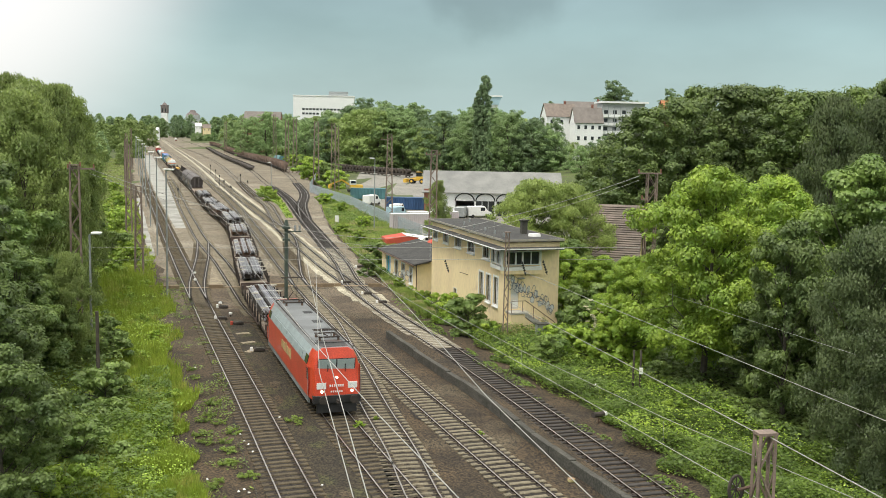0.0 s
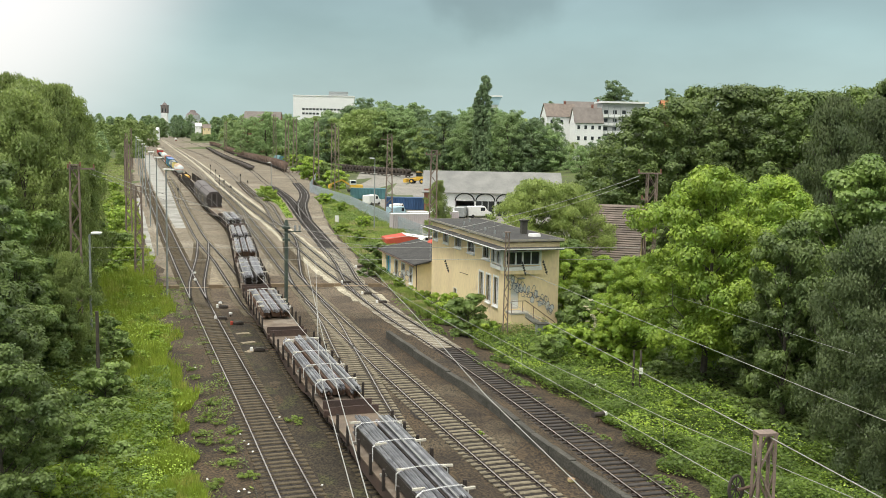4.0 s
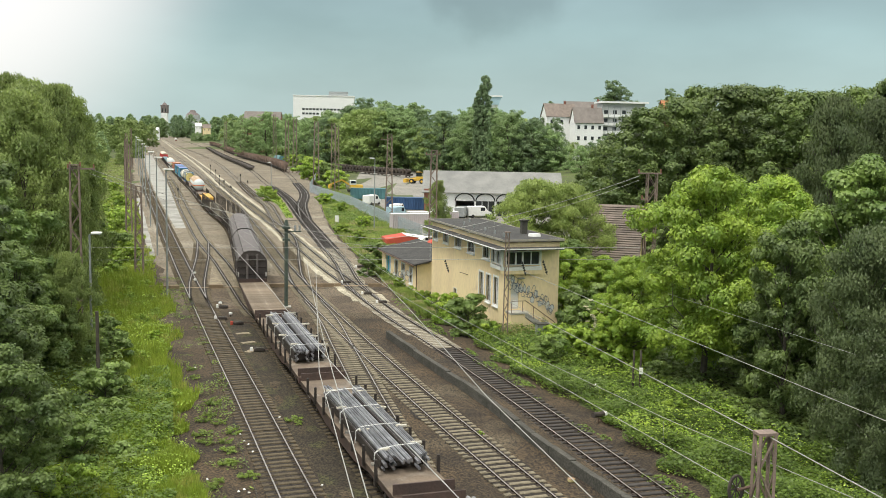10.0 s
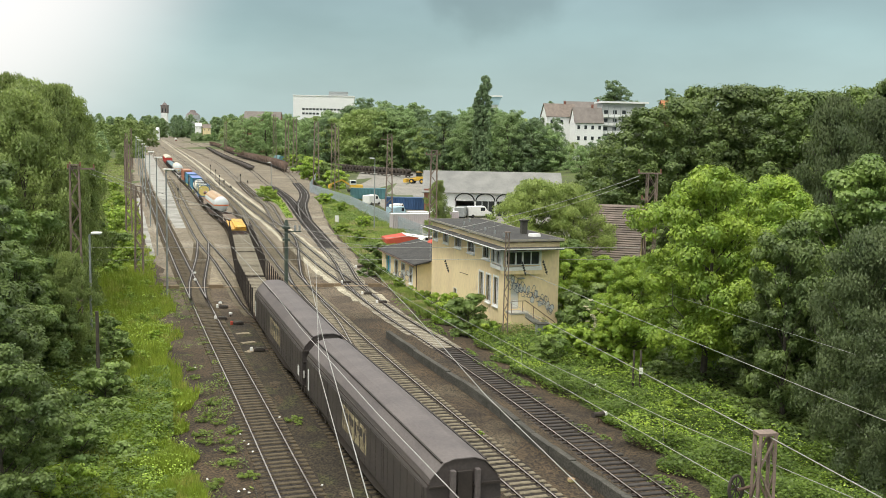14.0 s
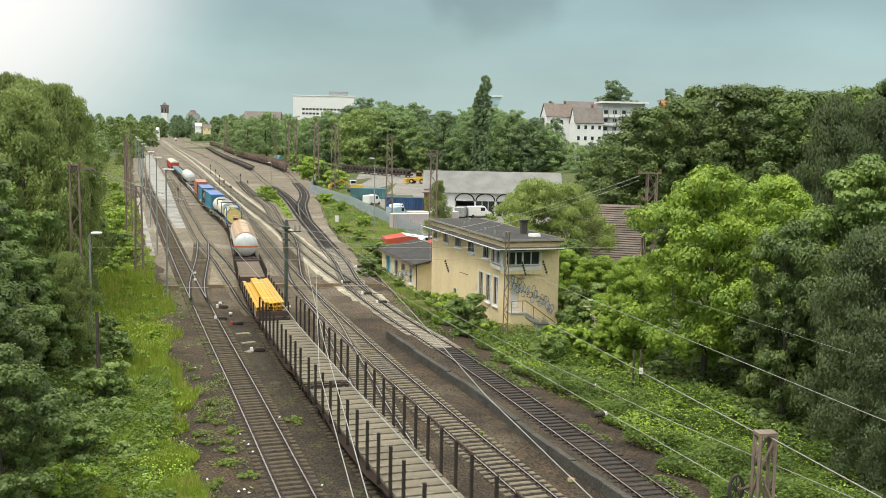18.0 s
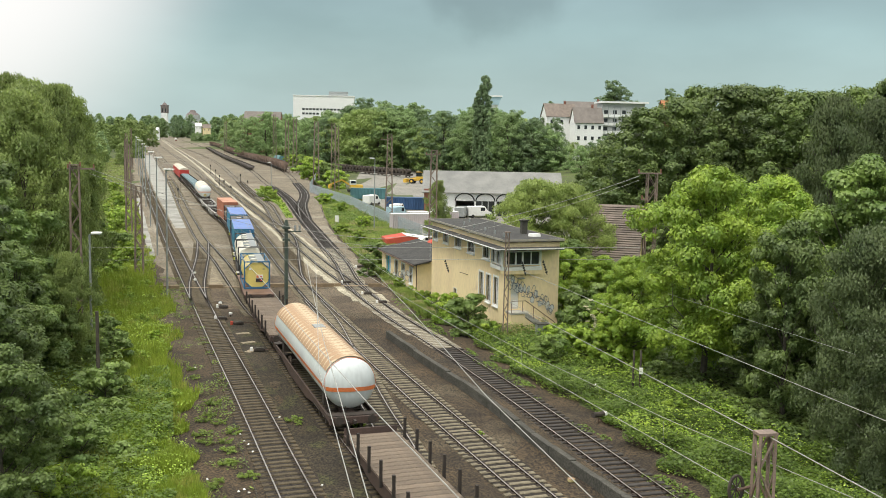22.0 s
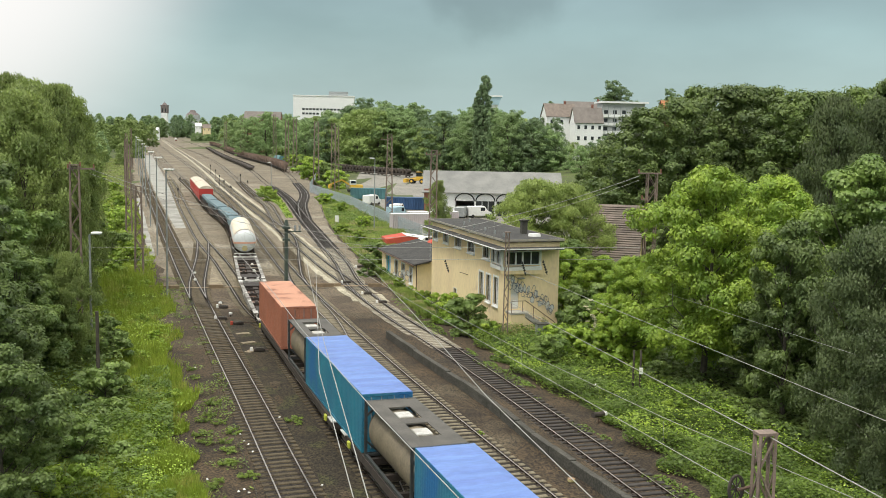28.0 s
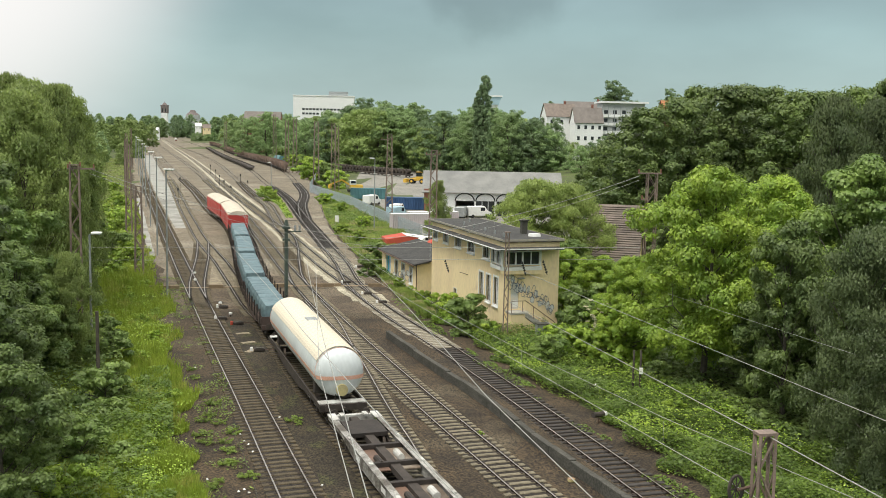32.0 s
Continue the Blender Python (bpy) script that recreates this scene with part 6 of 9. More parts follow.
    ride(box_container("blue-green container with blue soft roof", 13.7, 2.75, BOX_BLUE, BOX_BLUE_TOP, True), 457.2)
    ride(tank_container("dirty beige tank container under dark walkway plates", 7.3, TANK_DIRTY, FRAME_DARK, walkway=False, dark=True), 468.2)
    ride(box_container("blue-green container with crumpled blue soft roof", 13.7, 2.75, BOX_BLUE, BOX_BLUE_TOP, True), 479.2)
    ride(tank_container("dark tank container with white hatches", 6.1, TANK_DIRTY, FRAME_DARK, walkway=False, dark=True), 489.6)
    ride(box_container("faded red freight container with stained roof", 12.19, 2.9, BOX_RED, BOX_RED_TOP), 501.7)
    ride(skeletal_wagon("empty skeletal container wagon with worn white ends", 20.0), 519.4)
    ride(skeletal_wagon("empty skeletal container wagon with chipped grey frame", 20.0), 539.3)
    ride(gas_tank_wagon("white gas tank wagon with cream sunshade and faded orange band", 20.6, TANK_CREAM, SALMON, True), 560.6)
    g = tarp_wagon("open wagon covered by grey-blue tarpaulin", 18.8)
    for i in range(4):
        ride(g if i == 0 else copy_thing(g, Matrix()), 574.0 + 18.8 * (i + 0.5))
    g = red_covered_wagon("red covered wagon with cream roof", 23.5)
    for i in range(2):
        ride(g if i == 0 else copy_thing(g, Matrix()), 649.4 + 23.5 * (i + 0.5))


build_train()


# distance along the running line, measured from y = 43.3 away from the bridge
_ys = np.arange(-700.0, 1100.0, 1.0)
_xs = LINE_B(_ys)
_s = np.concatenate([[0], np.cumsum(np.hypot(np.diff(_xs), np.diff(_ys)))])
_s -= np.interp(43.3, _ys, _s)


def on_line(s):
    y = float(np.interp(s, _s, _ys))
    return float(LINE_B(y)), y


def travelled(t):
    return 16.2 * t + 0.02 * t * t


def motions():
    for ob, middle in TRAIN:
        rows = []
        for t in range(0, 33, 1):
            s = middle - travelled(t)
            x0, y0 = on_line(s - 6.0)
            x1, y1 = on_line(s + 6.0)
            x, y = (x0 + x1) / 2, (y0 + y1) / 2
            rows.append((float(t), Matrix.Translation((x, y, RAIL_Z)) @ Matrix.Rotation(-math.atan2(x1 - x0, y1 - y0), 4, "Z")))
        walk(ob, rows)
# ---- signal box ----
WINDOW_DARK = mat("dusty_window_glass", (0.045, 0.05, 0.052), (0.03, 0.034, 0.036), 0.15, bump=0)
GRAFFITI_BLUE = mat("faded_blue_spray_paint", (0.60, 0.62, 0.60), (0.68, 0.64, 0.55), 0.8)
GRAFFITI_DARK = mat("dark_blue_spray_line", (0.10, 0.125, 0.17), (0.16, 0.18, 0.22), 0.8)
CYAN = mat("cyan_spray_paint", (0.06, 0.42, 0.55), (0.08, 0.36, 0.5), 0.7)
BRICK = mat("red_brick", (0.30, 0.13, 0.09), (0.22, 0.10, 0.075), 0.9, scale=2, fine=16)
ROOF_TILE = mat("brown_roof_tiles", (0.225, 0.183, 0.152), (0.165, 0.135, 0.113), 0.85, scale=0.8, fine=9, rand=0.3)
ROOF_ORANGE = mat("orange_clay_tiles", (0.50, 0.19, 0.09), (0.42, 0.165, 0.08), 0.85, scale=0.5, fine=4)
ASBESTOS = mat("grey_corrugated_roof", (0.27, 0.27, 0.25), (0.20, 0.20, 0.19), 0.9, scale=0.3, fine=6)
MACHINE_YELLOW = mat("machine_yellow_paint", (0.72, 0.45, 0.05), (0.62, 0.38, 0.05), 0.5)
BLUE_BOX = mat("dark_blue_container_paint", (0.05, 0.12, 0.27), (0.04, 0.10, 0.22), 0.6, scale=0.5)
TEAL_BOX = mat("teal_container_paint", (0.10, 0.24, 0.26), (0.08, 0.19, 0.21), 0.6, scale=0.5)
PINK_BOX = mat("pinkish_white_container_paint", (0.62, 0.55, 0.56), (0.52, 0.46, 0.47), 0.6, scale=0.4)
VAN_BLUE = mat("pale_blue_van_paint", (0.42, 0.58, 0.66), (0.36, 0.5, 0.58), 0.4)
FENCE = mat("pale_grey_blue_fence", (0.42, 0.48, 0.52), (0.34, 0.40, 0.44), 0.6)
RED_TENT = mat("red_canvas", (0.55, 0.09, 0.05), (0.46, 0.08, 0.05), 0.8)
OFFICE = mat("white_office_wall", (0.90, 0.90, 0.88), (0.85, 0.85, 0.84), 0.7, scale=0.1)
HOPPER_RUST = mat("rusty_hopper_paint", (0.29, 0.20, 0.155), (0.13, 0.10, 0.088), 0.85, scale=0.3, rand=0.45, grain=0.3)
COPING = mat("pale_roof_edging", (0.34, 0.32, 0.26), (0.25, 0.235, 0.19), 0.7)

BOX_FRAME = Matrix(((0.952, -0.307, 0, 4.96), (0.307, 0.952, 0, 81.68), (0, 0, 1, 0), (0, 0, 0, 1)))   # a to the yard, b away along the track
BL, BW, BH = 19.7, 4.85, 7.55


def wall_with_holes(name, parent, length, z0, z1, holes, thick, to_xyz, material):
    """A wall in panels round its openings. holes: (s0, s1, z0, z1); to_xyz(s, depth, z)."""
    ss = sorted({0.0, length, *[h[0] for h in holes], *[h[1] for h in holes]})
    zs = sorted({z0, z1, *[h[2] for h in holes], *[h[3] for h in holes]})
    bm = bmesh.new()
    solid = lambda s, z: not any(h[0] < s < h[1] and h[2] < z < h[3] for h in holes)
    vs = {}

    def vert(s, d, z):
        k = (round(s, 3), d, round(z, 3))
        if k not in vs:
            vs[k] = bm.verts.new(to_xyz(s, d, z))
        return vs[k]
    n, m = len(ss) - 1, len(zs) - 1
    g = [[solid((ss[i] + ss[i + 1]) / 2, (zs[j] + zs[j + 1]) / 2) for j in range(m)] for i in range(n)]
    for i in range(n):
        for j in range(m):
            if not g[i][j]:
                continue
            a, b, c, d = ss[i], ss[i + 1], zs[j], zs[j + 1]
            for dep in (0, thick):
                bm.faces.new([vert(a, dep, c), vert(b, dep, c), vert(b, dep, d), vert(a, dep, d)])
            for k, (ii, jj), e in (("l", (i - 1, j), ((a, c), (a, d))), ("r", (i + 1, j), ((b, c), (b, d))), ("b", (i, j - 1), ((a, c), (b, c))), ("t", (i, j + 1), ((a, d), (b, d)))):
                if not (0 <= ii < n and 0 <= jj < m and g[ii][jj]):
                    (s0, q0), (s1, q1) = e
                    bm.faces.new([vert(s0, 0, q0), vert(s1, 0, q1), vert(s1, thick, q1), vert(s0, thick, q0)])
    bmesh.ops.recalc_face_normals(bm, faces=bm.faces[:])
    return part(name, bm, material, parent)


def window_at(parent, s0, s1, z0, z1, to_xyz, bars=1, frame=0.09, proud=0.03, sill=True, fm=None, gm=None):
    """A framed pane set into an opening."""
    fm = fm or WHITE

    def block(name, a, b, c, d, d0, d1, mt, par):
        bm = bmesh.new()
        vs = [bm.verts.new(to_xyz(s, dep, z)) for s, dep, z in ((a, d0, c), (b, d0, c), (b, d1, c), (a, d1, c), (a, d0, d), (b, d0, d), (b, d1, d), (a, d1, d))]
        for f in ((3, 2, 1, 0), (4, 5, 6, 7), (0, 1, 5, 4), (1, 2, 6, 5), (2, 3, 7, 6), (3, 0, 4, 7)):
            bm.faces.new([vs[i] for i in f])
        bmesh.ops.recalc_face_normals(bm, faces=bm.faces[:])
        return part(name, bm, mt, par)
    w = block("window", s0, s1, z0, z1, 0.12, 0.14, gm or WINDOW_DARK, parent)
    for a, b, c, d in ((s0 - frame, s0, z0 - frame, z1 + frame), (s1, s1 + frame, z0 - frame, z1 + frame), (s0, s1, z1, z1 + frame), (s0, s1, z0 - frame, z0)):
        block("window_frame", a, b, c, d, -proud, 0.10, fm, w)
    for i in range(bars):
        s = s0 + (s1 - s0) * (i + 1) / (bars + 1)
        block("glazing_bar", s - 0.03, s + 0.03, z0, z1, 0.05, 0.115, fm, w)
    if sill:
        block("sill", s0 - 0.15, s1 + 0.15, z0 - frame - 0.08, z0 - frame - 0.002, -0.14, 0.06, fm, w)
    return w


def spray(parent, to_xyz, s0, s1, z0, z1, n, seed):
    """Looping sprayed lettering that cannot be read: bent outlines over a pale fill."""
    r = random.Random(seed)
    for i in range(n):
        sc, zc = s0 + (s1 - s0) * (i + 0.5) / n, z1 - (z1 - z0) * ((i + 0.5) / n) * 0.75 - 0.4 + r.uniform(-0.5, 0.4)
        rx, rz = (s1 - s0) / n * r.uniform(1.1, 1.9), r.uniform(0.2, 0.36)
        m = 18
        ph = r.uniform(0, 6)
        pts = [(sc + rx * math.cos(k * math.tau / m) * (1 + 0.25 * math.sin(3 * k * math.tau / m + ph)), zc + rz * math.sin(k * math.tau / m) * (1 + 0.2 * math.sin(2 * k * math.tau / m + ph))) for k in range(m)]
        bm = bmesh.new()
        bm.faces.new([bm.verts.new(to_xyz(s, -0.006 - 0.001 * i, z)) for s, z in pts])
        if i % 3 == 0:
            part("sprayed_fill", bm, GRAFFITI_BLUE, parent)
        else:
            bm.free()
        bm = bmesh.new()
        rings = [[bm.verts.new(to_xyz(sc + (a - sc) * k, -0.02 - 0.0008 * i, zc + (b - zc) * k)) for a, b in pts] for k in (0.9, 1.06)]
        for k in range(m):
            bm.faces.new((rings[0][k], rings[0][(k + 1) % m], rings[1][(k + 1) % m], rings[1][k]))
        part("sprayed_outline", bm, GRAFFITI_DARK, parent)


def build_signal_box():
    t = thing("signal_box", "cream rendered signal box with flat felt roof and corner windows", "building", BOX_FRAME)
    left = lambda s, d, z: (d, s, z)                 # facade along the tracks
    near = lambda s, d, z: (s, d + 0.0, z)           # facade with the stairs
    hl = [(17.9, 19.2, 5.95, 6.85), (14.6, 16.0, 5.95, 6.85), (10.9, 12.5, 5.9, 6.75), (7.2, 8.9, 5.85, 6.7), (3.4, 4.9, 5.8, 6.65), (4.75, 5.75, 2.3, 4.4), (3.0, 4.0, 2.25, 4.4), (1.25, 2.2, 2.2, 4.45), (11.8, 12.6, 0.95, 1.95), (16.6, 17.5, 3.2, 4.1)]
    hl = [h for h in hl if h[0] < 16.5 or h[2] > 5]
    wall_with_holes("wall", t, BL, -0.6, BH, hl, 0.3, left, PLASTER)
    for h in hl:
        window_at(t, *h, left, bars=2 if h[1] - h[0] > 1.3 else 1, frame=0.17 if h[2] > 2 else 0.05, sill=h[2] > 2, gm=WINDOW_DARK)
    shift = lambda s, d, z: (s + 0.302, d, z)
    nh = [(0.35, 1.05, 2.05, 4.2), (0.45, 1.15, -0.4, 1.0)]
    wall_with_holes("wall", t, BW - 0.302, -0.6, BH, nh, 0.3, shift, PLASTER)
    d = part("door", box(0.302 + 0.35, 0.302 + 1.05, 0.1, 0.15, 2.05, 4.2, 0.01), GRAFFITI_BLUE, t, "entrance door sprayed over in pale blue")
    part("cellar_door", box(0.302 + 0.45, 0.302 + 1.15, 0.1, 0.15, -0.4, 1.0, 0.01), GALV, t)
    part("wall", box(0.302, BW - 0.302, BL - 0.3, BL, -0.6, BH), PLASTER, t)
    part("wall", box(BW - 0.3, BW, 0.302, BL, -0.6, BH), PLASTER, t)
    # corner bay
    part("bay", box(-0.25, 3.2, -0.32, 0.0 - 0.004, 5.25, 5.55, 0.01), WHITE, t, "white rendered corner bay")
    part("bay", box(-0.32, -0.004, 0.0, 2.3, 5.25, 5.55, 0.01), WHITE, t)
    part("bay_apron", box(-0.23, 3.18, -0.3, -0.004, 4.95, 5.249), PLASTER, t)
    nb = lambda s, dd, z: (s, -0.3 + dd, z)
    for a, b in ((0.1, 0.85), (0.95, 1.45), (1.55, 2.95)):
        window_at(t, a, b, 5.75, 6.75, nb, bars=0 if b - a < 1 else 1, frame=0.07, sill=False)
    lb = lambda s, dd, z: (-0.3 + dd, s, z)
    for a, b in ((0.1, 1.0), (1.15, 2.1)):
        window_at(t, a, b, 5.75, 6.75, lb, bars=1, frame=0.07, sill=False)
    for x, y in ((-0.24, -0.24), (3.08, -0.24), (-0.24, 2.22)):
        part("bay_post", box(x - 0.06, x + 0.06, y - 0.06, y + 0.06, 5.551, 6.9), WHITE, t)
    # lower canopy round two sides and the main roof
    bm = bmesh.new()
    add_box(bm, -1.05, 0.0, -1.15, BL + 0.3, 6.98, 7.12)
    add_box(bm, 0.004, BW - 0.15, -1.15, -0.004, 6.98, 7.12)
    part("canopy", bm, FELT, t)
    for a in ((-1.1, -1.05, -1.2, BL + 0.35), (-1.049, BW - 0.12, -1.2, -1.15)):
        part("canopy_edge", box(*a, 7.04, 7.125), WHITE, t)
    part("roof", box(-0.2, BW + 0.25, -0.25, BL + 0.3, BH + 0.004, BH + 0.2), FELT, t, "black felt roof")
    for a in ((-0.26, -0.2, -0.31, BL + 0.36), (-0.199, BW + 0.31, -0.31, -0.25), (BW + 0.25, BW + 0.31, -0.249, BL + 0.36), (-0.199, BW + 0.249, BL + 0.3, BL + 0.36)):
        part("roof_edge", box(*a, BH + 0.06, BH + 0.24), COPING, t)
    for a, b in ((0.7, 2.0), (0.8, 4.4), (0.9, 7.0), (0.9, 10), (1.0, 13), (2.6, 16)):
        part("vent_pipe", tube((a, b, BH + 0.2), (a, b, BH + 0.55), 0.09, None, 8), GALV, t)
    part("chimney", box(3.3, 3.8, 4.4, 4.9, BH + 0.2, BH + 1.3, 0.02), CONCRETE_DARK, t)
    part("chimney_cap", box(3.2, 3.9, 4.3, 5.0, BH + 1.302, BH + 1.4), CONCRETE_DARK, t)
    part("roof_hatch", tube((3.6, 2.4, BH + 0.2), (3.6, 2.4, BH + 0.4), 0.55, 0.5, 14), WHITE, t)
    # outside stairs along the near facade
    st = part("stair_flight", prism([(1.5, 1.95), (1.5, 1.6), (4.3, -0.5), (4.75, -0.5), (4.75, -0.3)], -1.15, -0.02), CONCRETE, t)
    part("landing", box(0.2, 1.498, -1.2, -0.02, 1.8, 1.97, 0.02), CONCRETE, t)
    part("landing_base", box(0.25, 1.496, -1.15, -0.02, -0.5, 1.798), PLASTER, t)
    part("stair_base", prism([(1.502, 1.55), (1.502, -0.5), (4.1, -0.5)], -1.1, -0.03), PLASTER, t)
    part("door_notice", box(0.85, 1.3, 0.06, 0.095, 2.2, 2.75), WHITE, t)
    for i in range(10):
        part("step", box(1.5 + i * 0.3, 1.82 + i * 0.3, -1.12, -0.03, 1.72 - i * 0.21, 1.9 - i * 0.21), CONCRETE, st)
    for i in range(5):
        x = 0.3 + i * 0.95
        z = 1.97 if x < 1.5 else 1.97 - (x - 1.5) * 0.72
        part("rail_post", tube((x, -1.15, z - 0.1), (x, -1.15, z + 0.95), 0.025, None, 6), RUSTY, t)
    part("handrail", tube((0.3, -1.15, 2.9), (1.5, -1.15, 2.9), 0.03, None, 6), RUSTY, t)
    part("handrail", tube((1.5, -1.15, 2.9), (4.1, -1.15, 1.05), 0.03, None, 6), RUSTY, t)
    spray(t, lambda s, d, z: (s, d, z), 0.4, 4.3, 1.7, 5.0, 34, 6)
    part("wall_lamp", box(1.2, 1.7, -0.35, -0.01, 4.55, 4.65, 0.02), GALV, t)
    part("wall_bracket", tube((-0.02, 8.8, 3.7), (-0.3, 10.2, 3.75), 0.03, None, 6), RUSTY, t)


build_signal_box()


def build_low_shed():
    m = Matrix(((0.952, -0.307, 0, -2.6), (0.307, 0.952, 0, 103.5), (0, 0, 1, 0), (0, 0, 0, 1)))
    t = thing("lean_to_shed", "low cream shed with sloping felt roof and sprayed walls", "shed", m)
    L, W = 14.5, 4.3
    left = lambda s, d, z: (d, s, z)
    hs = [(1.7, 2.8, 0.6, 2.15), (4.7, 6.0, 0.4, 2.2), (7.5, 8.8, 0.4, 2.2), (10.6, 12.4, 0.2, 2.3)]
    wall_with_holes("wall", t, L, -0.5, 2.75, hs, 0.25, left, PLASTER)
    for i, h in enumerate(hs):
        window_at(t, *h, left, 1, 0.16, gm=CYAN if i == 3 else WINDOW_DARK)
    for y0, y1 in ((0.0, 0.25), (L - 0.25, L)):
        part("wall", prism([(0.252, -0.5), (W, -0.5), (W, 3.6), (0.252, 2.75)], y0, y1), PLASTER, t)
    part("wall", box(W - 0.25, W, 0.26, L - 0.26, -0.5, 3.55), PLASTER, t)
    part("roof", prism([(-0.45, 2.68), (W + 0.1, 3.72), (W + 0.1, 3.86), (-0.45, 2.83)], -0.4, L + 0.4), FELT, t)
    spray(t, lambda s, d, z: (d, s, z), 2.9, 10.4, -0.2, 2.0, 12, 9)
    part("gutter", tube((-0.5, -0.4, 2.7), (-0.5, L + 0.4, 2.7), 0.07, None, 6), RUSTY, t)
    part("downpipe", tube((-0.05, 0.1, -0.3), (-0.05, 0.1, 2.7), 0.05, None, 6), RUSTY, t)


build_low_shed()


def gable_house(label, x, y, w, d, h, ridge, rz, wall_m, roof_m, floors=2, cols=3, z=0.0, category="house", windows=True, ridge_along_x=True, chimney=True, courses=0):
    """Walls, pitched roof, windows and chimney; x is the long side."""
    t = thing("house", label, category, Matrix.Translation((x, y, z)) @ Matrix.Rotation(rz, 4, "Z"))
    prof = [(-d / 2, 0), (-d / 2, h), (0, h + ridge), (d / 2, h), (d / 2, 0)]
    bm = prism(prof, -w / 2, w / 2)
    bm.transform(Matrix.Rotation(math.pi / 2, 4, "Z"))
    part("wall", bm, wall_m, t)
    for s in (-1, 1):
        sl = math.atan2(ridge, d / 2)
        ln = math.hypot(ridge, d / 2) + 0.5
        o = part("roof", box(-w / 2 - 0.4, w / 2 + 0.4, -ln, 0.05, 0.02, 0.2), roof_m, t)
        o.matrix_basis = Matrix.Translation((0, 0, h + ridge)) @ (Matrix.Rotation(math.pi, 4, "Z") if s > 0 else Matrix()) @ Matrix.Rotation(sl, 4, "X")
        for i in range(courses):
            y1 = -ln * i / courses
            bm = bmesh.new()
            v = [bm.verts.new(p) for x in (-w / 2 - 0.4, w / 2 + 0.4) for p in ((x, y1, 0.205), (x, y1 - ln / courses, 0.205), (x, y1 - ln / courses, 0.30))]
            for f in ((0, 1, 2), (5, 4, 3), (0, 2, 5, 3), (1, 4, 5, 2), (0, 3, 4, 1)):
                bm.faces.new([v[k] for k in f])
            part("tile_course", bm, roof_m, o)
    if windows:
        for f in range(floors):
            for c in range(cols):
                xc, zc = -w / 2 + w * (c + 0.5) / cols, h * (f + 0.55) / floors
                ob = part("window", box(xc - 0.55, xc + 0.55, -d / 2 - 0.06, -d / 2 - 0.004, zc - 0.75, zc + 0.75), WINDOW_DARK, t)
                part("window_frame", box(xc - 0.66, xc + 0.66, -d / 2 - 0.08, -d / 2 - 0.061, zc - 0.86, zc - 0.75), WHITE, ob)
    if chimney:
        part("chimney", box(w * 0.2 - 0.4, w * 0.2 + 0.4, -0.4, 0.4, h + ridge * 0.6, h + ridge + 1.4), BRICK, t)
    return t


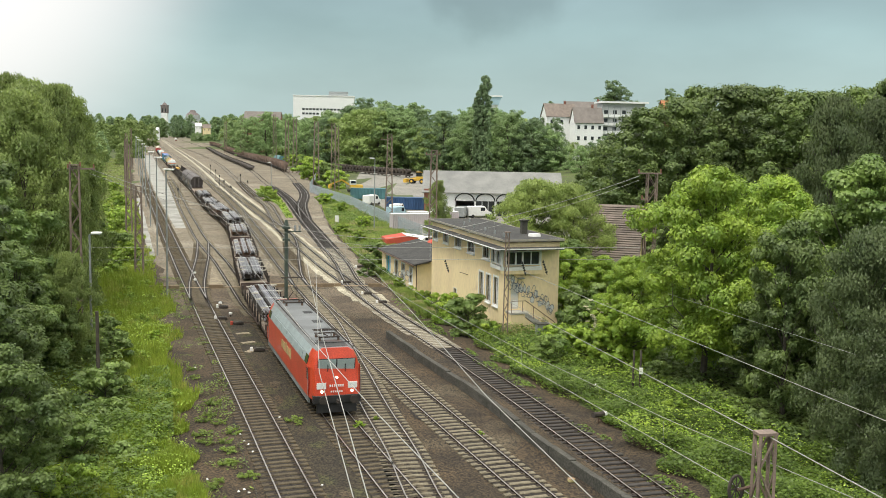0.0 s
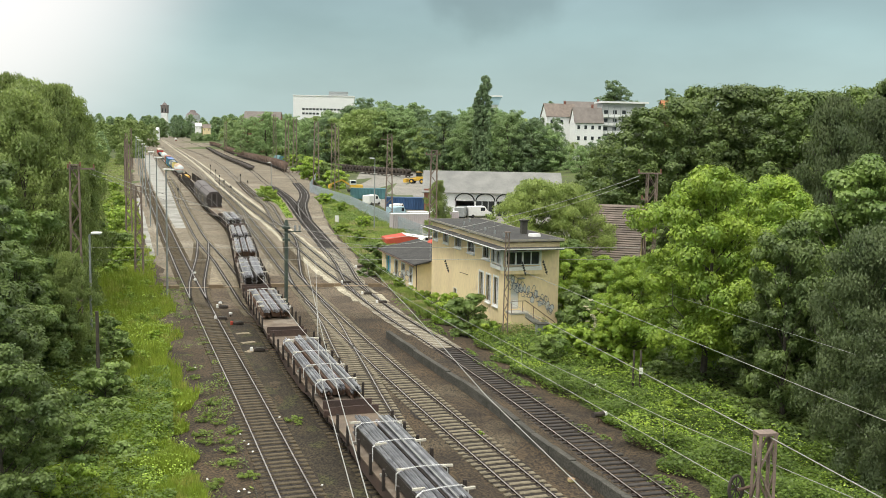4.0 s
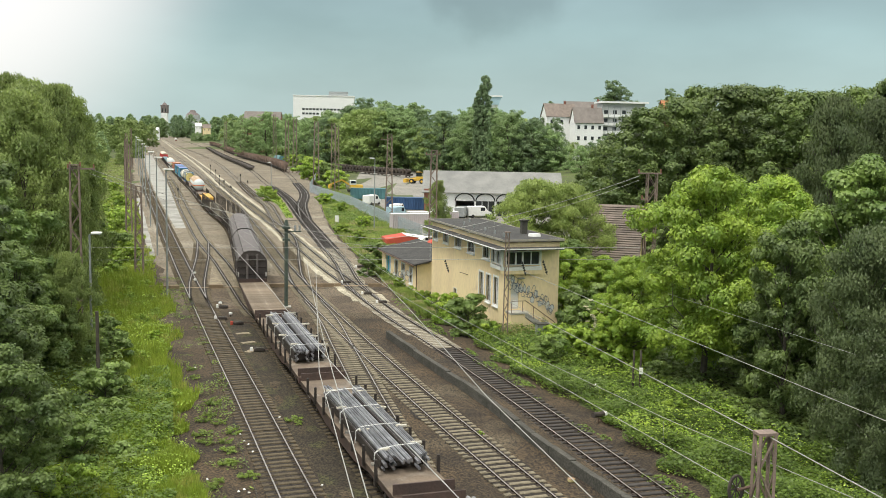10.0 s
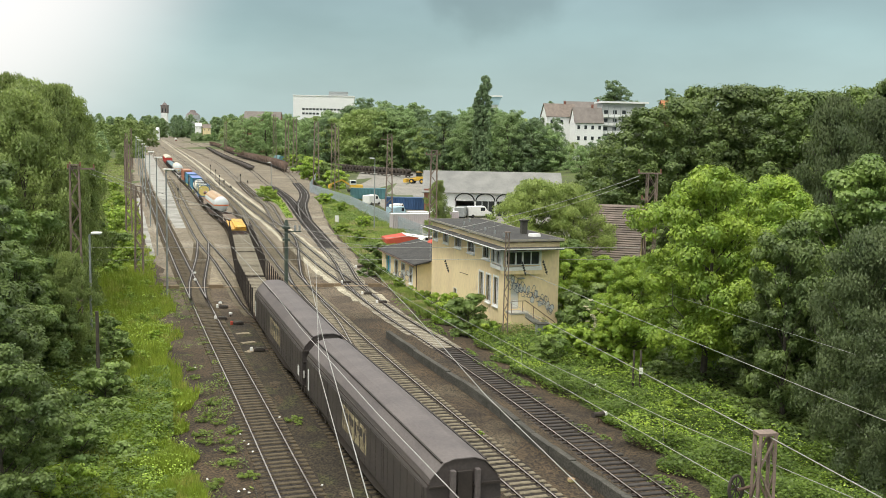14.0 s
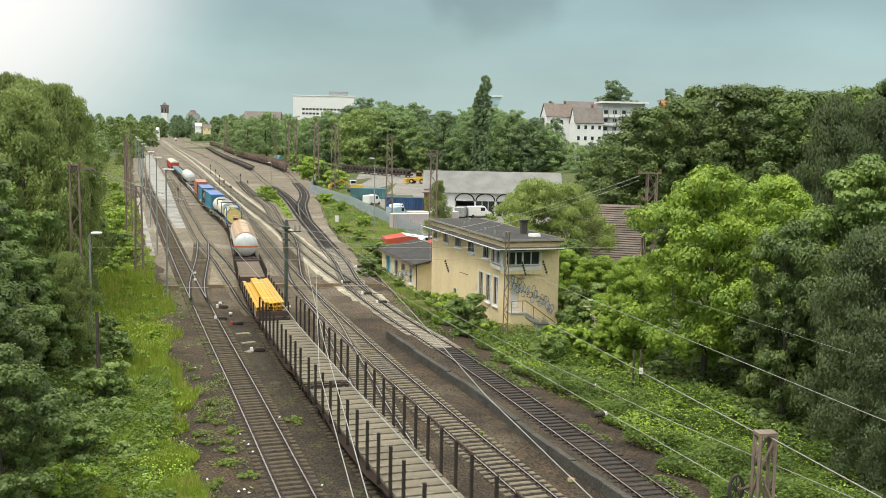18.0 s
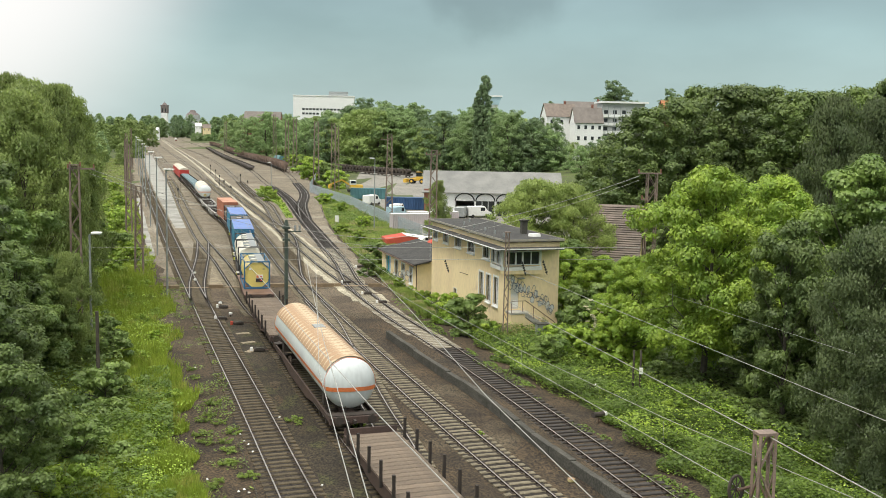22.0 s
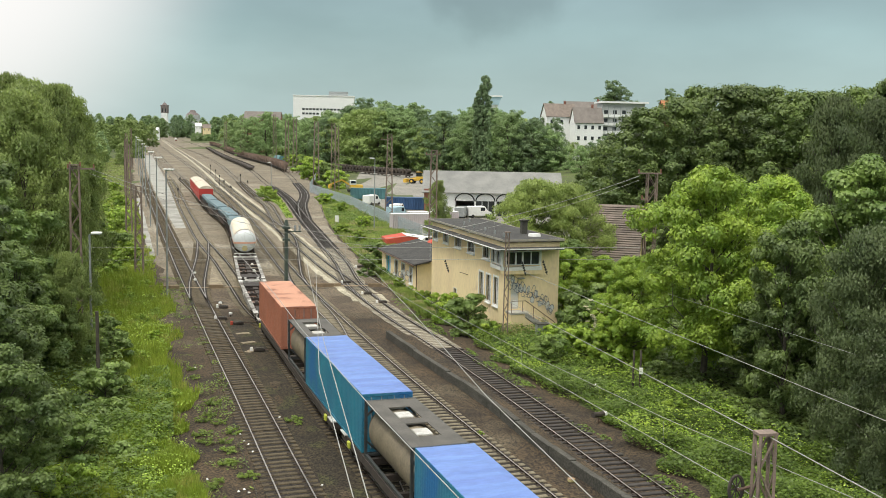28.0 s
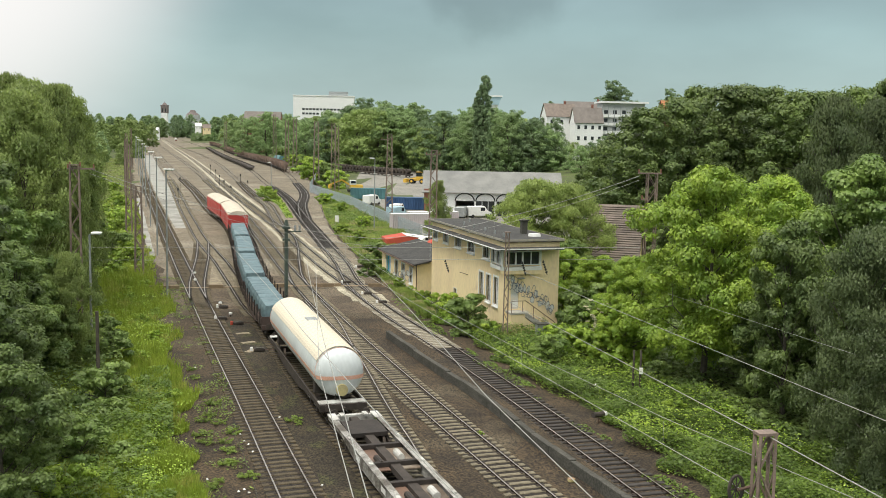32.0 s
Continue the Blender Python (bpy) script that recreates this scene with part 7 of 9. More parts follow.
def build_houses():
    t = gable_house("house with brown tiled roof half hidden by trees", 19.8, 116.8, 5.6, 9.2, 0.9, 7.4, radians(-16), PLASTER, ROOF_TILE, 1, 2, windows=False, chimney=False, courses=32)
    gable_house("house with grey-brown tiled roof among trees", 44.5, 118, 9, 8, 3.2, 5.4, radians(16), PLASTER, ROOF_TILE, 1, 2, windows=False, chimney=False, courses=32)
    # office block on the hill
    m = Matrix.Translation((-83.5, 705, 8)) @ Matrix.Rotation(radians(3), 4, "Z")
    t = thing("office_building", "white flat-roofed office block with rows of windows", "building", m)
    part("wall", box(-21, 20.5, 0, 14, 0, 32.5), OFFICE, t)
    part("roof", box(-21.3, 20.8, -0.3, 14.3, 32.504, 33.1), OFFICE, t)
    part("roof_house", box(3, 16, 4, 10, 33.104, 36.0), GALV, t)
    for f in range(2):
        for c in range(14):
            x = -14 + c * 2.4
            if f == 0 and 4 < c < 11:
                continue
            part("window", box(x - 0.85, x + 0.85, -0.1, -0.004, 20.6 + f * 3.0 - 0.65, 20.6 + f * 3.0 + 0.65), WINDOW_DARK, t)
    # terrace and flats at the edge of town
    gable_house("white gabled town house with brown roof", 47.5, 432, 12.5, 11, 24.5, 5.2, radians(8), OFFICE, ROOF_TILE, 5, 3)
    gable_house("white rendered town house with grey roof", 57.8, 421, 11.5, 10, 22.0, 6.0, radians(6), OFFICE, ROOF_MID, 5, 4)
    t = thing("apartment_block", "grey white apartment block with balconies and flat roof", "building", Matrix.Translation((73.2, 424, 0)) @ Matrix.Rotation(radians(6), 4, "Z"))
    part("wall", box(-9, 4, 0, 11, 0, 28.4), WALL_HAZY, t)
    part("roof", box(-9.4, 10.5, -1.2, 12, 30.2, 30.9), OFFICE, t)
    part("penthouse", box(-8.5, 9.5, 1, 10, 28.404, 30.196), WALL_HAZY, t)
    for k in range(6):
        part("scaffold_post", tube((-9.1 + k * 2.55, -1.5, 0), (-9.1 + k * 2.55, -1.5, 28.6), 0.12, None, 6), GALV, t)
    for f in range(7):
        b = part("balcony", box(-8.8, 3, -1.3, -0.004, 4 + f * 3.4, 5.1 + f * 3.4), OFFICE, t)
        for c in range(3):
            part("window", box(-8 + c * 3.8, -6.4 + c * 3.8, -0.06, -0.004, 5.4 + f * 3.4, 6.9 + f * 3.4), WINDOW_DARK, t)
    gable_house("brick house with orange tiled roof", 97.5, 440, 11, 10, 27.5, 4.6, radians(5), BRICK, ROOF_ORANGE, 3, 3)
    gable_house("house with brown roof behind the terrace", 63, 452, 20, 10, 27.0, 4.4, radians(4), BRICK, ROOF_MID, 3, 3)
    gable_house("house with brown tiled roof on the hill", 143, 470, 12, 10, 31, 5, radians(4), OFFICE, ROOF_TILE, 3, 3)
    gable_house("long brown roofed factory behind the wood", -142, 800, 28, 14, 25, 6, 0, BRICK, ROOF_MID, 2, 5, chimney=False)
    gable_house("yellow house beyond the yard", -347, 1490, 11, 12, 19, 5, radians(15), PLASTER, ROOF_TILE, 3, 2)
    gable_house("white gable house beyond the yard", -358.5, 1488, 8.5, 12, 22, 4, radians(15), OFFICE, OFFICE, 3, 2)
    gable_house("white low building on the horizon", -416, 1475, 7, 10, 15, 3, 0, OFFICE, OFFICE, 2, 4, chimney=False)
    # far church tower
    t = thing("church_tower", "square brick church tower with small cupola on the skyline", "tower", Matrix.Translation((-547, 2000, 0)) @ Matrix.Scale(1.22, 4))
    part("shaft", box(-5.2, 5.2, -4.4, 4.4, 38.6, 50), TOWER_STONE, t)
    part("lower_shaft", box(-4.4, 4.4, -4.4, 4.4, 0, 38.596), OFFICE, t)
    part("belfry", box(-5.6, 5.6, -4.8, 4.8, 50.004, 51.2), TOWER_STONE, t)
    part("cupola", tube((0, 0, 51.2), (0, 0, 55), 4.6, 1.6, 8), TOWER_STONE, t)
    part("spire", tube((0, 0, 55), (0, 0, 57), 0.6, 0.1, 6), TOWER_STONE, t)
    for x in (-2.5, 2.5):
        part("sound_window", box(x - 0.8, x + 0.8, -4.5, -4.41, 40, 46), WINDOW_DARK, t)
    t = thing("round_hall", "flat grey round hall on the skyline", "building", Matrix.Translation((-511, 2075, 0)) @ Matrix.Scale(1.2, 4))
    part("base", tube((0, 0, 0), (0, 0, 38), 12, 12, 16), WALL_HAZY, t)
    part("roof", tube((0, 0, 38), (0, 0, 42), 11.5, 7, 16), TOWER_STONE, t)
    part("cap", tube((0, 0, 42), (0, 0, 46), 6, 4, 12), TOWER_STONE, t)
    # glass-topped tower
    t = thing("control_tower", "white tower with a broad glazed head above the wood", "tower", Matrix.Translation((28.5, 605, 0)))
    part("stem", box(-2, 2, -2, 2, 0, 34), OFFICE, t)
    part("cabin", prism([(-2.5, 34.004), (-4.2, 38.5), (4.2, 38.5), (2.5, 34.004)], -3, 3), VAN_BLUE, t)
    part("roof", box(-4.6, 4.6, -3.5, 3.5, 38.504, 39.3), OFFICE, t)


build_houses()


def build_goods_shed():
    m = Matrix.Translation((-3.6, 203, 0)) @ Matrix.Rotation(radians(-1), 4, "Z")
    t = thing("goods_shed", "long goods shed with arched doorways and grey corrugated roof", "shed", m)
    L, D, h = 26.5, 12, 5.0
    holes = [(3.2 + i * 7.5, 9.3 + i * 7.5, 0.0, 3.6) for i in range(3)]
    holes[0] = (6.6, 10.6, 0.0, 3.5)
    holes = [(5.9 + 4.1 * i, 9.6 + 4.1 * i, -0.01, 3.0) for i in range(5)]
    wall_with_holes("wall", t, L, -0.01, h, holes, 0.4, lambda s, d, z: (s, d, z), OFFICE)
    for i, hh in enumerate(holes):
        xc = (hh[0] + hh[1]) / 2
        bm = bmesh.new()
        n = 10
        for k in range(n):
            a, b = math.pi * k / n, math.pi * (k + 1) / n
            add_beam(bm, (xc + 1.9 * math.cos(a), -0.06, 3.0 + 1.5 * math.sin(a)), (xc + 1.9 * math.cos(b), -0.06, 3.0 + 1.5 * math.sin(b)), 0.1, 0.22)
        tagged(part("arch", bm, WINDOW_DARK, t), "", "", "", "stuff")
        bm = bmesh.new()
        bm.faces.new([bm.verts.new((xc + 1.85 * math.cos(math.pi * k / n), -0.012, 3.0 + 1.45 * math.sin(math.pi * k / n))) for k in range(n + 1)])
        part("arch_window", bm, OFFICE, t)
        if i:
            part("door", box(hh[0], hh[1], 0.2, 0.28, 0, 3.0), WINDOW_DARK, t)
            for k in (0.33, 0.66):
                part("door_post", box(hh[0] + k * 3.7 - 0.08, hh[0] + k * 3.7 + 0.08, 0.1, 0.19, 0, 3.0), WALL_HAZY, t)
    for x in (0.0, L - 0.4):
        part("wall", box(x, x + 0.4, 0.41, D, -0.01, h), BRICK if x < 1 else OFFICE, t)
    part("wall", box(0.41, L - 0.41, D - 0.4, D, -0.01, h), OFFICE, t)
    part("corner_pier", box(-0.35, 0.9, -0.3, -0.01, 0, h + 0.3), BRICK, t)
    for s in (-1, 1):
        a = math.atan2(3.6, D / 2)
        o = part("roof", box(-0.8, L + 0.8, -D / 2 / math.cos(a) - 0.9, 0.05, 0.0, 0.12), ASBESTOS, t)
        o.matrix_basis = (Matrix.Translation((0, D / 2, h + 3.6)) if s < 0 else Matrix.Translation((L, D / 2, h + 3.6)) @ Matrix.Rotation(math.pi, 4, "Z")) @ Matrix.Rotation(a, 4, "X")
    for x in (0.05, L - 0.35):
        bm = bmesh.new()
        v = [bm.verts.new((x + dx, y, z)) for dx in (0, 0.3) for y, z in ((0.1, h + 0.004), (D - 0.1, h + 0.004), (D / 2, h + 3.5))]
        bm.faces.new(v[:3]), bm.faces.new(v[3:][::-1])
        for a, b in ((0, 1), (1, 2), (2, 0)):
            bm.faces.new((v[a], v[b], v[b + 3], v[a + 3]))
        part("gable", bm, ASBESTOS, t)


build_goods_shed()


# ---- yard machines, containers, fence ----
def build_yard():
    # excavator with folded arm
    t = thing("excavator", "yellow tracked excavator with white cab parked in the yard", "excavator", pose(-24.4, 277, 0.05, 0, 0, 100))
    for s in (-1, 1):
        part("crawler_track", box(s * 1.0 - 0.3, s * 1.0 + 0.3, -1.9, 1.9, 0, 0.85, 0.2), BLACK, t)
    part("house", box(-1.3, 1.3, -2.2, 1.2, 0.95, 2.0, 0.1), MACHINE_YELLOW, t)
    c = part("cab", box(-1.3, -0.1, -0.4, 1.4, 2.004, 3.3, 0.1), WHITE, t)
    part("cab_window", box(-1.33, -1.301, -0.2, 1.1, 2.4, 3.1), GLASS, c)
    part("cab_window", box(-1.2, -0.2, 1.401, 1.43, 2.3, 3.1), GLASS, c)
    bm = bmesh.new()
    add_beam(bm, (0.5, 1.0, 1.8), (0.5, 3.4, 3.3), 0.4)
    part("boom", bm, MACHINE_YELLOW, t)
    bm = bmesh.new()
    add_beam(bm, (0.5, 3.3, 3.3), (0.5, 6.5, 2.0), 0.35)
    part("arm", bm, MACHINE_YELLOW, t)
    part("bucket", box(0.0, 1.0, 6.1, 7.1, 0.9, 2.0, 0.2), MACHINE_YELLOW, t)
    # wheel loader
    t = thing("wheel_loader", "yellow wheel loader standing in the gravel yard", "loader", pose(-8.6, 331, 0.05, 0, 0, 75))
    for s in (-1, 1):
        for y in (-1.7, 1.7):
            w = part("wheel", tube((s * 1.0, y, 0.8), (s * 1.5, y, 0.8), 0.8, None, 14), BLACK, t)
            part("rim", tube((s * 1.5, y, 0.8), (s * 1.53, y, 0.8), 0.4, None, 10), MACHINE_YELLOW, w)
    part("body", box(-1.0, 1.0, -3.2, 0.4, 1.0, 2.3, 0.12), MACHINE_YELLOW, t)
    part("front_frame", box(-0.8, 0.8, 0.45, 2.4, 0.9, 1.7, 0.1), MACHINE_YELLOW, t)
    c = part("cab", box(-0.85, 0.85, -1.2, 0.35, 2.304, 3.7, 0.08), GLASS, t)
    part("cab_roof", box(-1.0, 1.0, -1.4, 0.5, 3.704, 3.85, 0.03), MACHINE_YELLOW, t)
    part("bucket", prism([(-1.5, 0.3), (1.5, 0.3), (1.5, 1.5), (-1.5, 1.5)], 3.4, 4.5), MACHINE_YELLOW, t)
    bm = bmesh.new()
    for s in (-0.6, 0.6):
        add_beam(bm, (s, 0.9, 2.0), (s, 3.5, 0.9), 0.25)
    part("lift_arm", bm, MACHINE_YELLOW, t)
    for label, mt, x, y, rz, L in (("dark blue steel container with white notice", BLUE_BOX, -7.6, 217, 2, 10), ("teal steel container in the yard", TEAL_BOX, -18.5, 250, 4, 9), ("pinkish white steel container behind the fence", PINK_BOX, -4.6, 173, 18, 9), ("white steel container behind the fence", PINK_BOX, -1.9, 178, 18, 9)):
        t = thing("storage_container", label, "container", pose(x, y, 0.05, 0, 0, 90 + rz))
        bm = bmesh.new()
        for s in (-1, 1):
            corrugated(bm, s * 1.21, -L / 2 + 0.1, L / 2 - 0.1, 0.1, 2.5, 0.35, 0.04, s)
        add_box(bm, -1.17, 1.17, -L / 2 + 0.05, L / 2 - 0.05, 0.05, 2.52)
        part("wall", bm, mt, t)
        part("roof", box(-1.22, 1.22, -L / 2, L / 2, 2.524, 2.6), mt if mt is not PINK_BOX else WHITE, t)
        if mt is BLUE_BOX:
            part("notice", box(1.222, 1.24, -1.2, 1.0, 0.6, 2.1), WHITE, t)
    for k, (x, y, rz, mt, label) in enumerate(((-8.9, 194, 60, VAN_BLUE, "pale blue delivery van parked behind the fence"), (-9.2, 201, 75, WHITE, "white van parked in the yard"), (-16.2, 229, 60, WHITE, "white van parked by the containers"), (6.8, 199, 20, WHITE, "white van in front of the goods shed"), (3.4, 197, 80, GALV, "grey covered trailer in front of the goods shed"))):
        t = thing("van", label, "van", pose(x, y, 0.05, 0, 0, rz), "vehicles of the yard")
        bm = prism([(-2.4, 0.4), (-2.4, 2.2), (1.0, 2.25), (1.7, 1.3), (2.4, 1.1), (2.4, 0.4)], -0.95, 0.95)
        bmesh.ops.bevel(bm, geom=bm.edges[:], offset=0.06, segments=1, affect="EDGES")
        part("body", bm, mt, t)
        part("windscreen", prism([(1.03, 2.17), (1.69, 1.33), (1.73, 1.35), (1.07, 2.2)], -0.8, 0.8), GLASS, t)
        for s in (-1, 1):
            part("side_window", box(0.1, 1.0, s * 0.955 - 0.006, s * 0.955 + 0.006, 1.35, 2.0), GLASS, t)
            for x2 in (-1.5, 1.5):
                part("wheel", tube((x2, s * 0.75, 0.33), (x2, s * 0.97, 0.33), 0.33, None, 12), BLACK, t)
    # canopy and car behind the low shed
    t = thing("market_tent", "red and white canvas tent behind the shed", "tent", pose(-5.6, 150, 0, 0, 0, 12))
    part("canvas", prism([(-3.2, 0.1), (-3.2, 0.8), (0, 1.3), (3.2, 0.8), (3.2, 0.1)], -2.5, 2.5), RED_TENT, t)
    part("white_canvas", prism([(-0.2, 1.29), (3.25, 0.81), (3.25, 0.86), (-0.2, 1.35)], -2.55, 2.55), WHITE, t)
    for sx in (-3.1, 3.1):
        for sy in (-2.4, 2.4):
            part("pole", tube((sx, sy, -0.1), (sx, sy, 0.15), 0.04, None, 6), GALV, t)
    for x, y, mt, label in ((-1.9, 146, WHITE, "white car behind the low shed"), (-0.6, 141.5, RED_TENT, "red car behind the low shed")):
        t = thing("car", label, "car", pose(x, y, 0.0, 0, 0, 20), "vehicles of the yard")
        bm = prism([(-2.1, 0.35), (-2.1, 0.9), (-1.6, 1.0), (-1.0, 1.45), (0.6, 1.45), (1.2, 0.95), (2.1, 0.85), (2.1, 0.35)], -0.85, 0.85)
        part("body", bm, mt, t)
        for s in (-1, 1):
            part("side_window", box(-1.0, 0.6, s * 0.855 - 0.005, s * 0.855 + 0.005, 1.0, 1.38), GLASS, t)
            for x2 in (-1.3, 1.3):
                part("wheel", tube((x2, s * 0.65, 0.31), (x2, s * 0.87, 0.31), 0.31, None, 12), BLACK, t)
    # palisade fence
    t = thing("palisade_fence", "pale grey-blue steel palisade fence round the yard", "fence")
    pts = [(-43.6, 346), (-36.0, 272.7), (-20.5, 222.8), (-9.3, 176.6), (-3.3, 155.6), (0.2, 146)]
    slat = post = None
    for (xa, ya), (xb, yb) in zip(pts, pts[1:]):
        L = math.hypot(xb - xa, yb - ya)
        rot = math.atan2(yb - ya, xb - xa)
        for z in (0.35, 1.75):
            bm = bmesh.new()
            add_beam(bm, (xa, ya, z), (xb, yb, z), 0.05)
            part("rail", bm, FENCE, t)
        n = int(L / 0.5)
        for i in range(n):
            x, y = xa + (xb - xa) * i / n, ya + (yb - ya) * i / n
            if slat is None:
                slat = part("slat", box(-0.09, 0.09, -0.02, 0.02, 0.05, 2.3), FENCE, t)
                slat.matrix_basis = pose(x, y, 0, 0, 0, math.degrees(rot))
            else:
                again(slat, t, pose(x, y, 0, 0, 0, math.degrees(rot)))
    # stored hopper wagons
    hw = None
    for i in range(74):
        y = 408 + i * 9.2
        x = float(LINE_G(y))
        rz = -math.atan2(float(LINE_G(y + 5) - LINE_G(y - 5)), 10)
        m = Matrix.Translation((x, y, RAIL_Z)) @ Matrix.Rotation(rz, 4, "Z")
        if hw is None:
            hw = thing("hopper_wagon", "rusty brown hopper wagon stored on a yard track", "hopper wagon", m, "stored hopper wagons")
            bm = bmesh.new()
            a = [bm.verts.new(p) for p in ((-1.4, -2.7, 3.7), (1.4, -2.7, 3.7), (1.4, 2.7, 3.7), (-1.4, 2.7, 3.7))]
            b = [bm.verts.new(p) for p in ((-1.4, -2.6, 2.6), (1.4, -2.6, 2.6), (1.4, 2.6, 2.6), (-1.4, 2.6, 2.6))]
            c = [bm.verts.new(p) for p in ((-0.9, -2.2, 1.1), (0.9, -2.2, 1.1), (0.9, 2.2, 1.1), (-0.9, 2.2, 1.1))]
            for k in range(4):
                bm.faces.new((a[k], a[(k + 1) % 4], b[(k + 1) % 4], b[k]))
                bm.faces.new((b[k], b[(k + 1) % 4], c[(k + 1) % 4], c[k]))
            bm.faces.new(c)
            bm.faces.new([bm.verts.new((v.co.x * 0.92, v.co.y * 0.92, 3.25)) for v in a])
            bmesh.ops.recalc_face_normals(bm, faces=bm.faces[:])
            part("hopper", bm, HOPPER_RUST, hw)
            part("underframe", box(-1.2, 1.2, -4.2, 4.2, 0.85, 1.08), UNDER, hw)
            for yy in (-2.8, 2.8):
                wheelset(hw, yy)
            part("end_platform", box(-1.3, 1.3, 3.5, 4.3, 1.082, 1.15), UNDER, hw)
            for s in (-1, 1):
                for yy in (-2.4, -0.8, 0.8, 2.4):
                    part("side_rib", box(s * 1.43 - 0.03, s * 1.43 + 0.03, yy - 0.06, yy + 0.06, 2.5, 3.7), HOPPER_RUST, hw)
        else:
            copy_thing(hw, m)
    # row of dark low wagons beside the hoppers
    fw = None
    for i in range(34):
        y = 420 + i * 13.5
        x = float(LINE_F(y))
        rz = -math.atan2(float(LINE_F(y + 5) - LINE_F(y - 5)), 10)
        m = Matrix.Translation((x, y, RAIL_Z)) @ Matrix.Rotation(rz, 4, "Z")
        if fw is None:
            fw = thing("low_wagon", "empty dark low-sided wagon stored on a yard track", "flat wagon", m, "stored low wagons")
            part("underframe", box(-1.3, 1.3, -6.2, 6.2, 0.8, 1.15), UNDER, fw)
            for s in (-1, 1):
                part("side_board", box(s * 1.32 - 0.03, s * 1.32 + 0.03, -6.2, 6.2, 1.152, 1.65), UNDER, fw)
            for yy in (-4.6, 4.6):
                wheelset(fw, yy)
        else:
            copy_thing(fw, m)
    t = thing("covered_coil_wagon", "teal tarpaulin covered wagon behind the hopper wagons", "covered wagon", Matrix.Translation((-81, 500, RAIL_Z)) @ Matrix.Rotation(radians(17), 4, "Z"))
    part("underframe", box(-1.35, 1.35, -9, 9, 0.8, 1.2), UNDER, t)
    part("hood", prism([(-1.4, 1.204), (-1.4, 3.0), (-0.7, 4.1), (0.7, 4.1), (1.4, 3.0), (1.4, 1.204)], -8.8, 8.8), TEAL_BOX, t)
    for yy in (-6.5, 6.5):
        wheelset(t, yy)
    t = thing("shunting_locomotive", "small white and red locomotive far down the yard", "locomotive", Matrix.Translation((-368, 1400, RAIL_Z)) @ Matrix.Rotation(radians(17), 4, "Z"))
    part("body", box(-1.45, 1.45, -8, 8, 1.0, 3.6, 0.2), WHITE, t)
    part("front_stripe", box(-1.4, 1.4, -8.06, -8.004, 1.1, 1.7), RED_TENT, t)
    part("windscreen", box(-1.2, 1.2, -8.06, -8.004, 2.4, 3.2), GLASS, t)
    part("underframe", box(-1.3, 1.3, -8.1, 8.1, 0.5, 0.996), UNDER, t)
    for yy in (-5, 5):
        wheelset(t, yy)
    # flat wagons with coils on the yard's far track
    cw = None
    for i in range(9):
        m = pose(-61 + i * 5.7, 447 - i * 8.46, 0.17, 0, 0, 34)
        if cw is None:
            cw = thing("coil_wagon", "dark flat wagon with steel coils on a far siding", "coil wagon", m, "coil wagons")
            part("underframe", box(-1.3, 1.3, -5, 5, 0.6, 1.2), UNDER, cw)
            for k in range(4):
                part("coil", tube((-0.8, -3.6 + k * 2.4, 2.1), (0.8, -3.6 + k * 2.4, 2.1), 0.9, None, 14), WHEEL if k % 2 else UNDER, cw)
            for yy in (-3.4, 3.4):
                wheelset(cw, yy)
        else:
            copy_thing(cw, m)


build_yard()


# ---- masts and overhead wires ----
def lattice_mast(label, x, y, h, base_w, top_w, mt, rz=0.0, arms=(), depth=0.5, step=1.1, bar=0.08):
    t = thing("lattice_mast", label, "mast", pose(x, y, 0, 0, 0, rz), "overhead line masts")
    for sx in (-1, 1):
        bm = bmesh.new()
        for sy in (-1, 1):
            add_beam(bm, (sx * base_w / 2, sy * depth / 2, -0.3), (sx * top_w / 2, sy * depth / 2 * top_w / base_w, h), bar)
        part("leg", bm, mt, t)
    n = int(h / step)
    near = y < 200
    bm = bmesh.new()
    for i in range(n):
        z0, z1 = h * i / n, h * (i + 1) / n
        w0, w1 = base_w + (top_w - base_w) * i / n, base_w + (top_w - base_w) * (i + 1) / n
        k0, k1 = depth * w0 / base_w / 2, depth * w1 / base_w / 2
        s = 1 if i % 2 else -1
        for d in (-1, 1):
            add_beam(bm, (-s * w0 / 2, d * k0, z0), (s * w1 / 2, d * k1, z1), bar * 0.6)
            add_beam(bm, (d * w0 / 2, -s * k0, z0), (d * w1 / 2, s * k1, z1), bar * 0.6)
            if near:
                part("brace", bm, mt, t)
                bm = bmesh.new()
    if near:
        bm.free()
    else:
        tagged(part("bracing", bm, mt, t), "", "", "", "stuff")
    part("cap", box(-top_w / 2 - 0.06, top_w / 2 + 0.06, -0.2, 0.2, h, h + 0.08), mt, t)
    for z, x0, x1 in arms:
        part("cross_arm", box(x0, x1, -0.06, 0.06, z, z + 0.12), mt, t)
        for xx in (x0 + 0.08, x1 - 0.08):
            part("insulator", tube((xx, 0, z + 0.12), (xx, 0, z + 0.42), 0.06, 0.05, 8), BRICK, t)
    part("footing", box(-base_w / 2 - 0.2, base_w / 2 + 0.2, -depth / 2 - 0.2, depth / 2 + 0.2, -0.4, 0.12), CONCRETE, t)
    return t


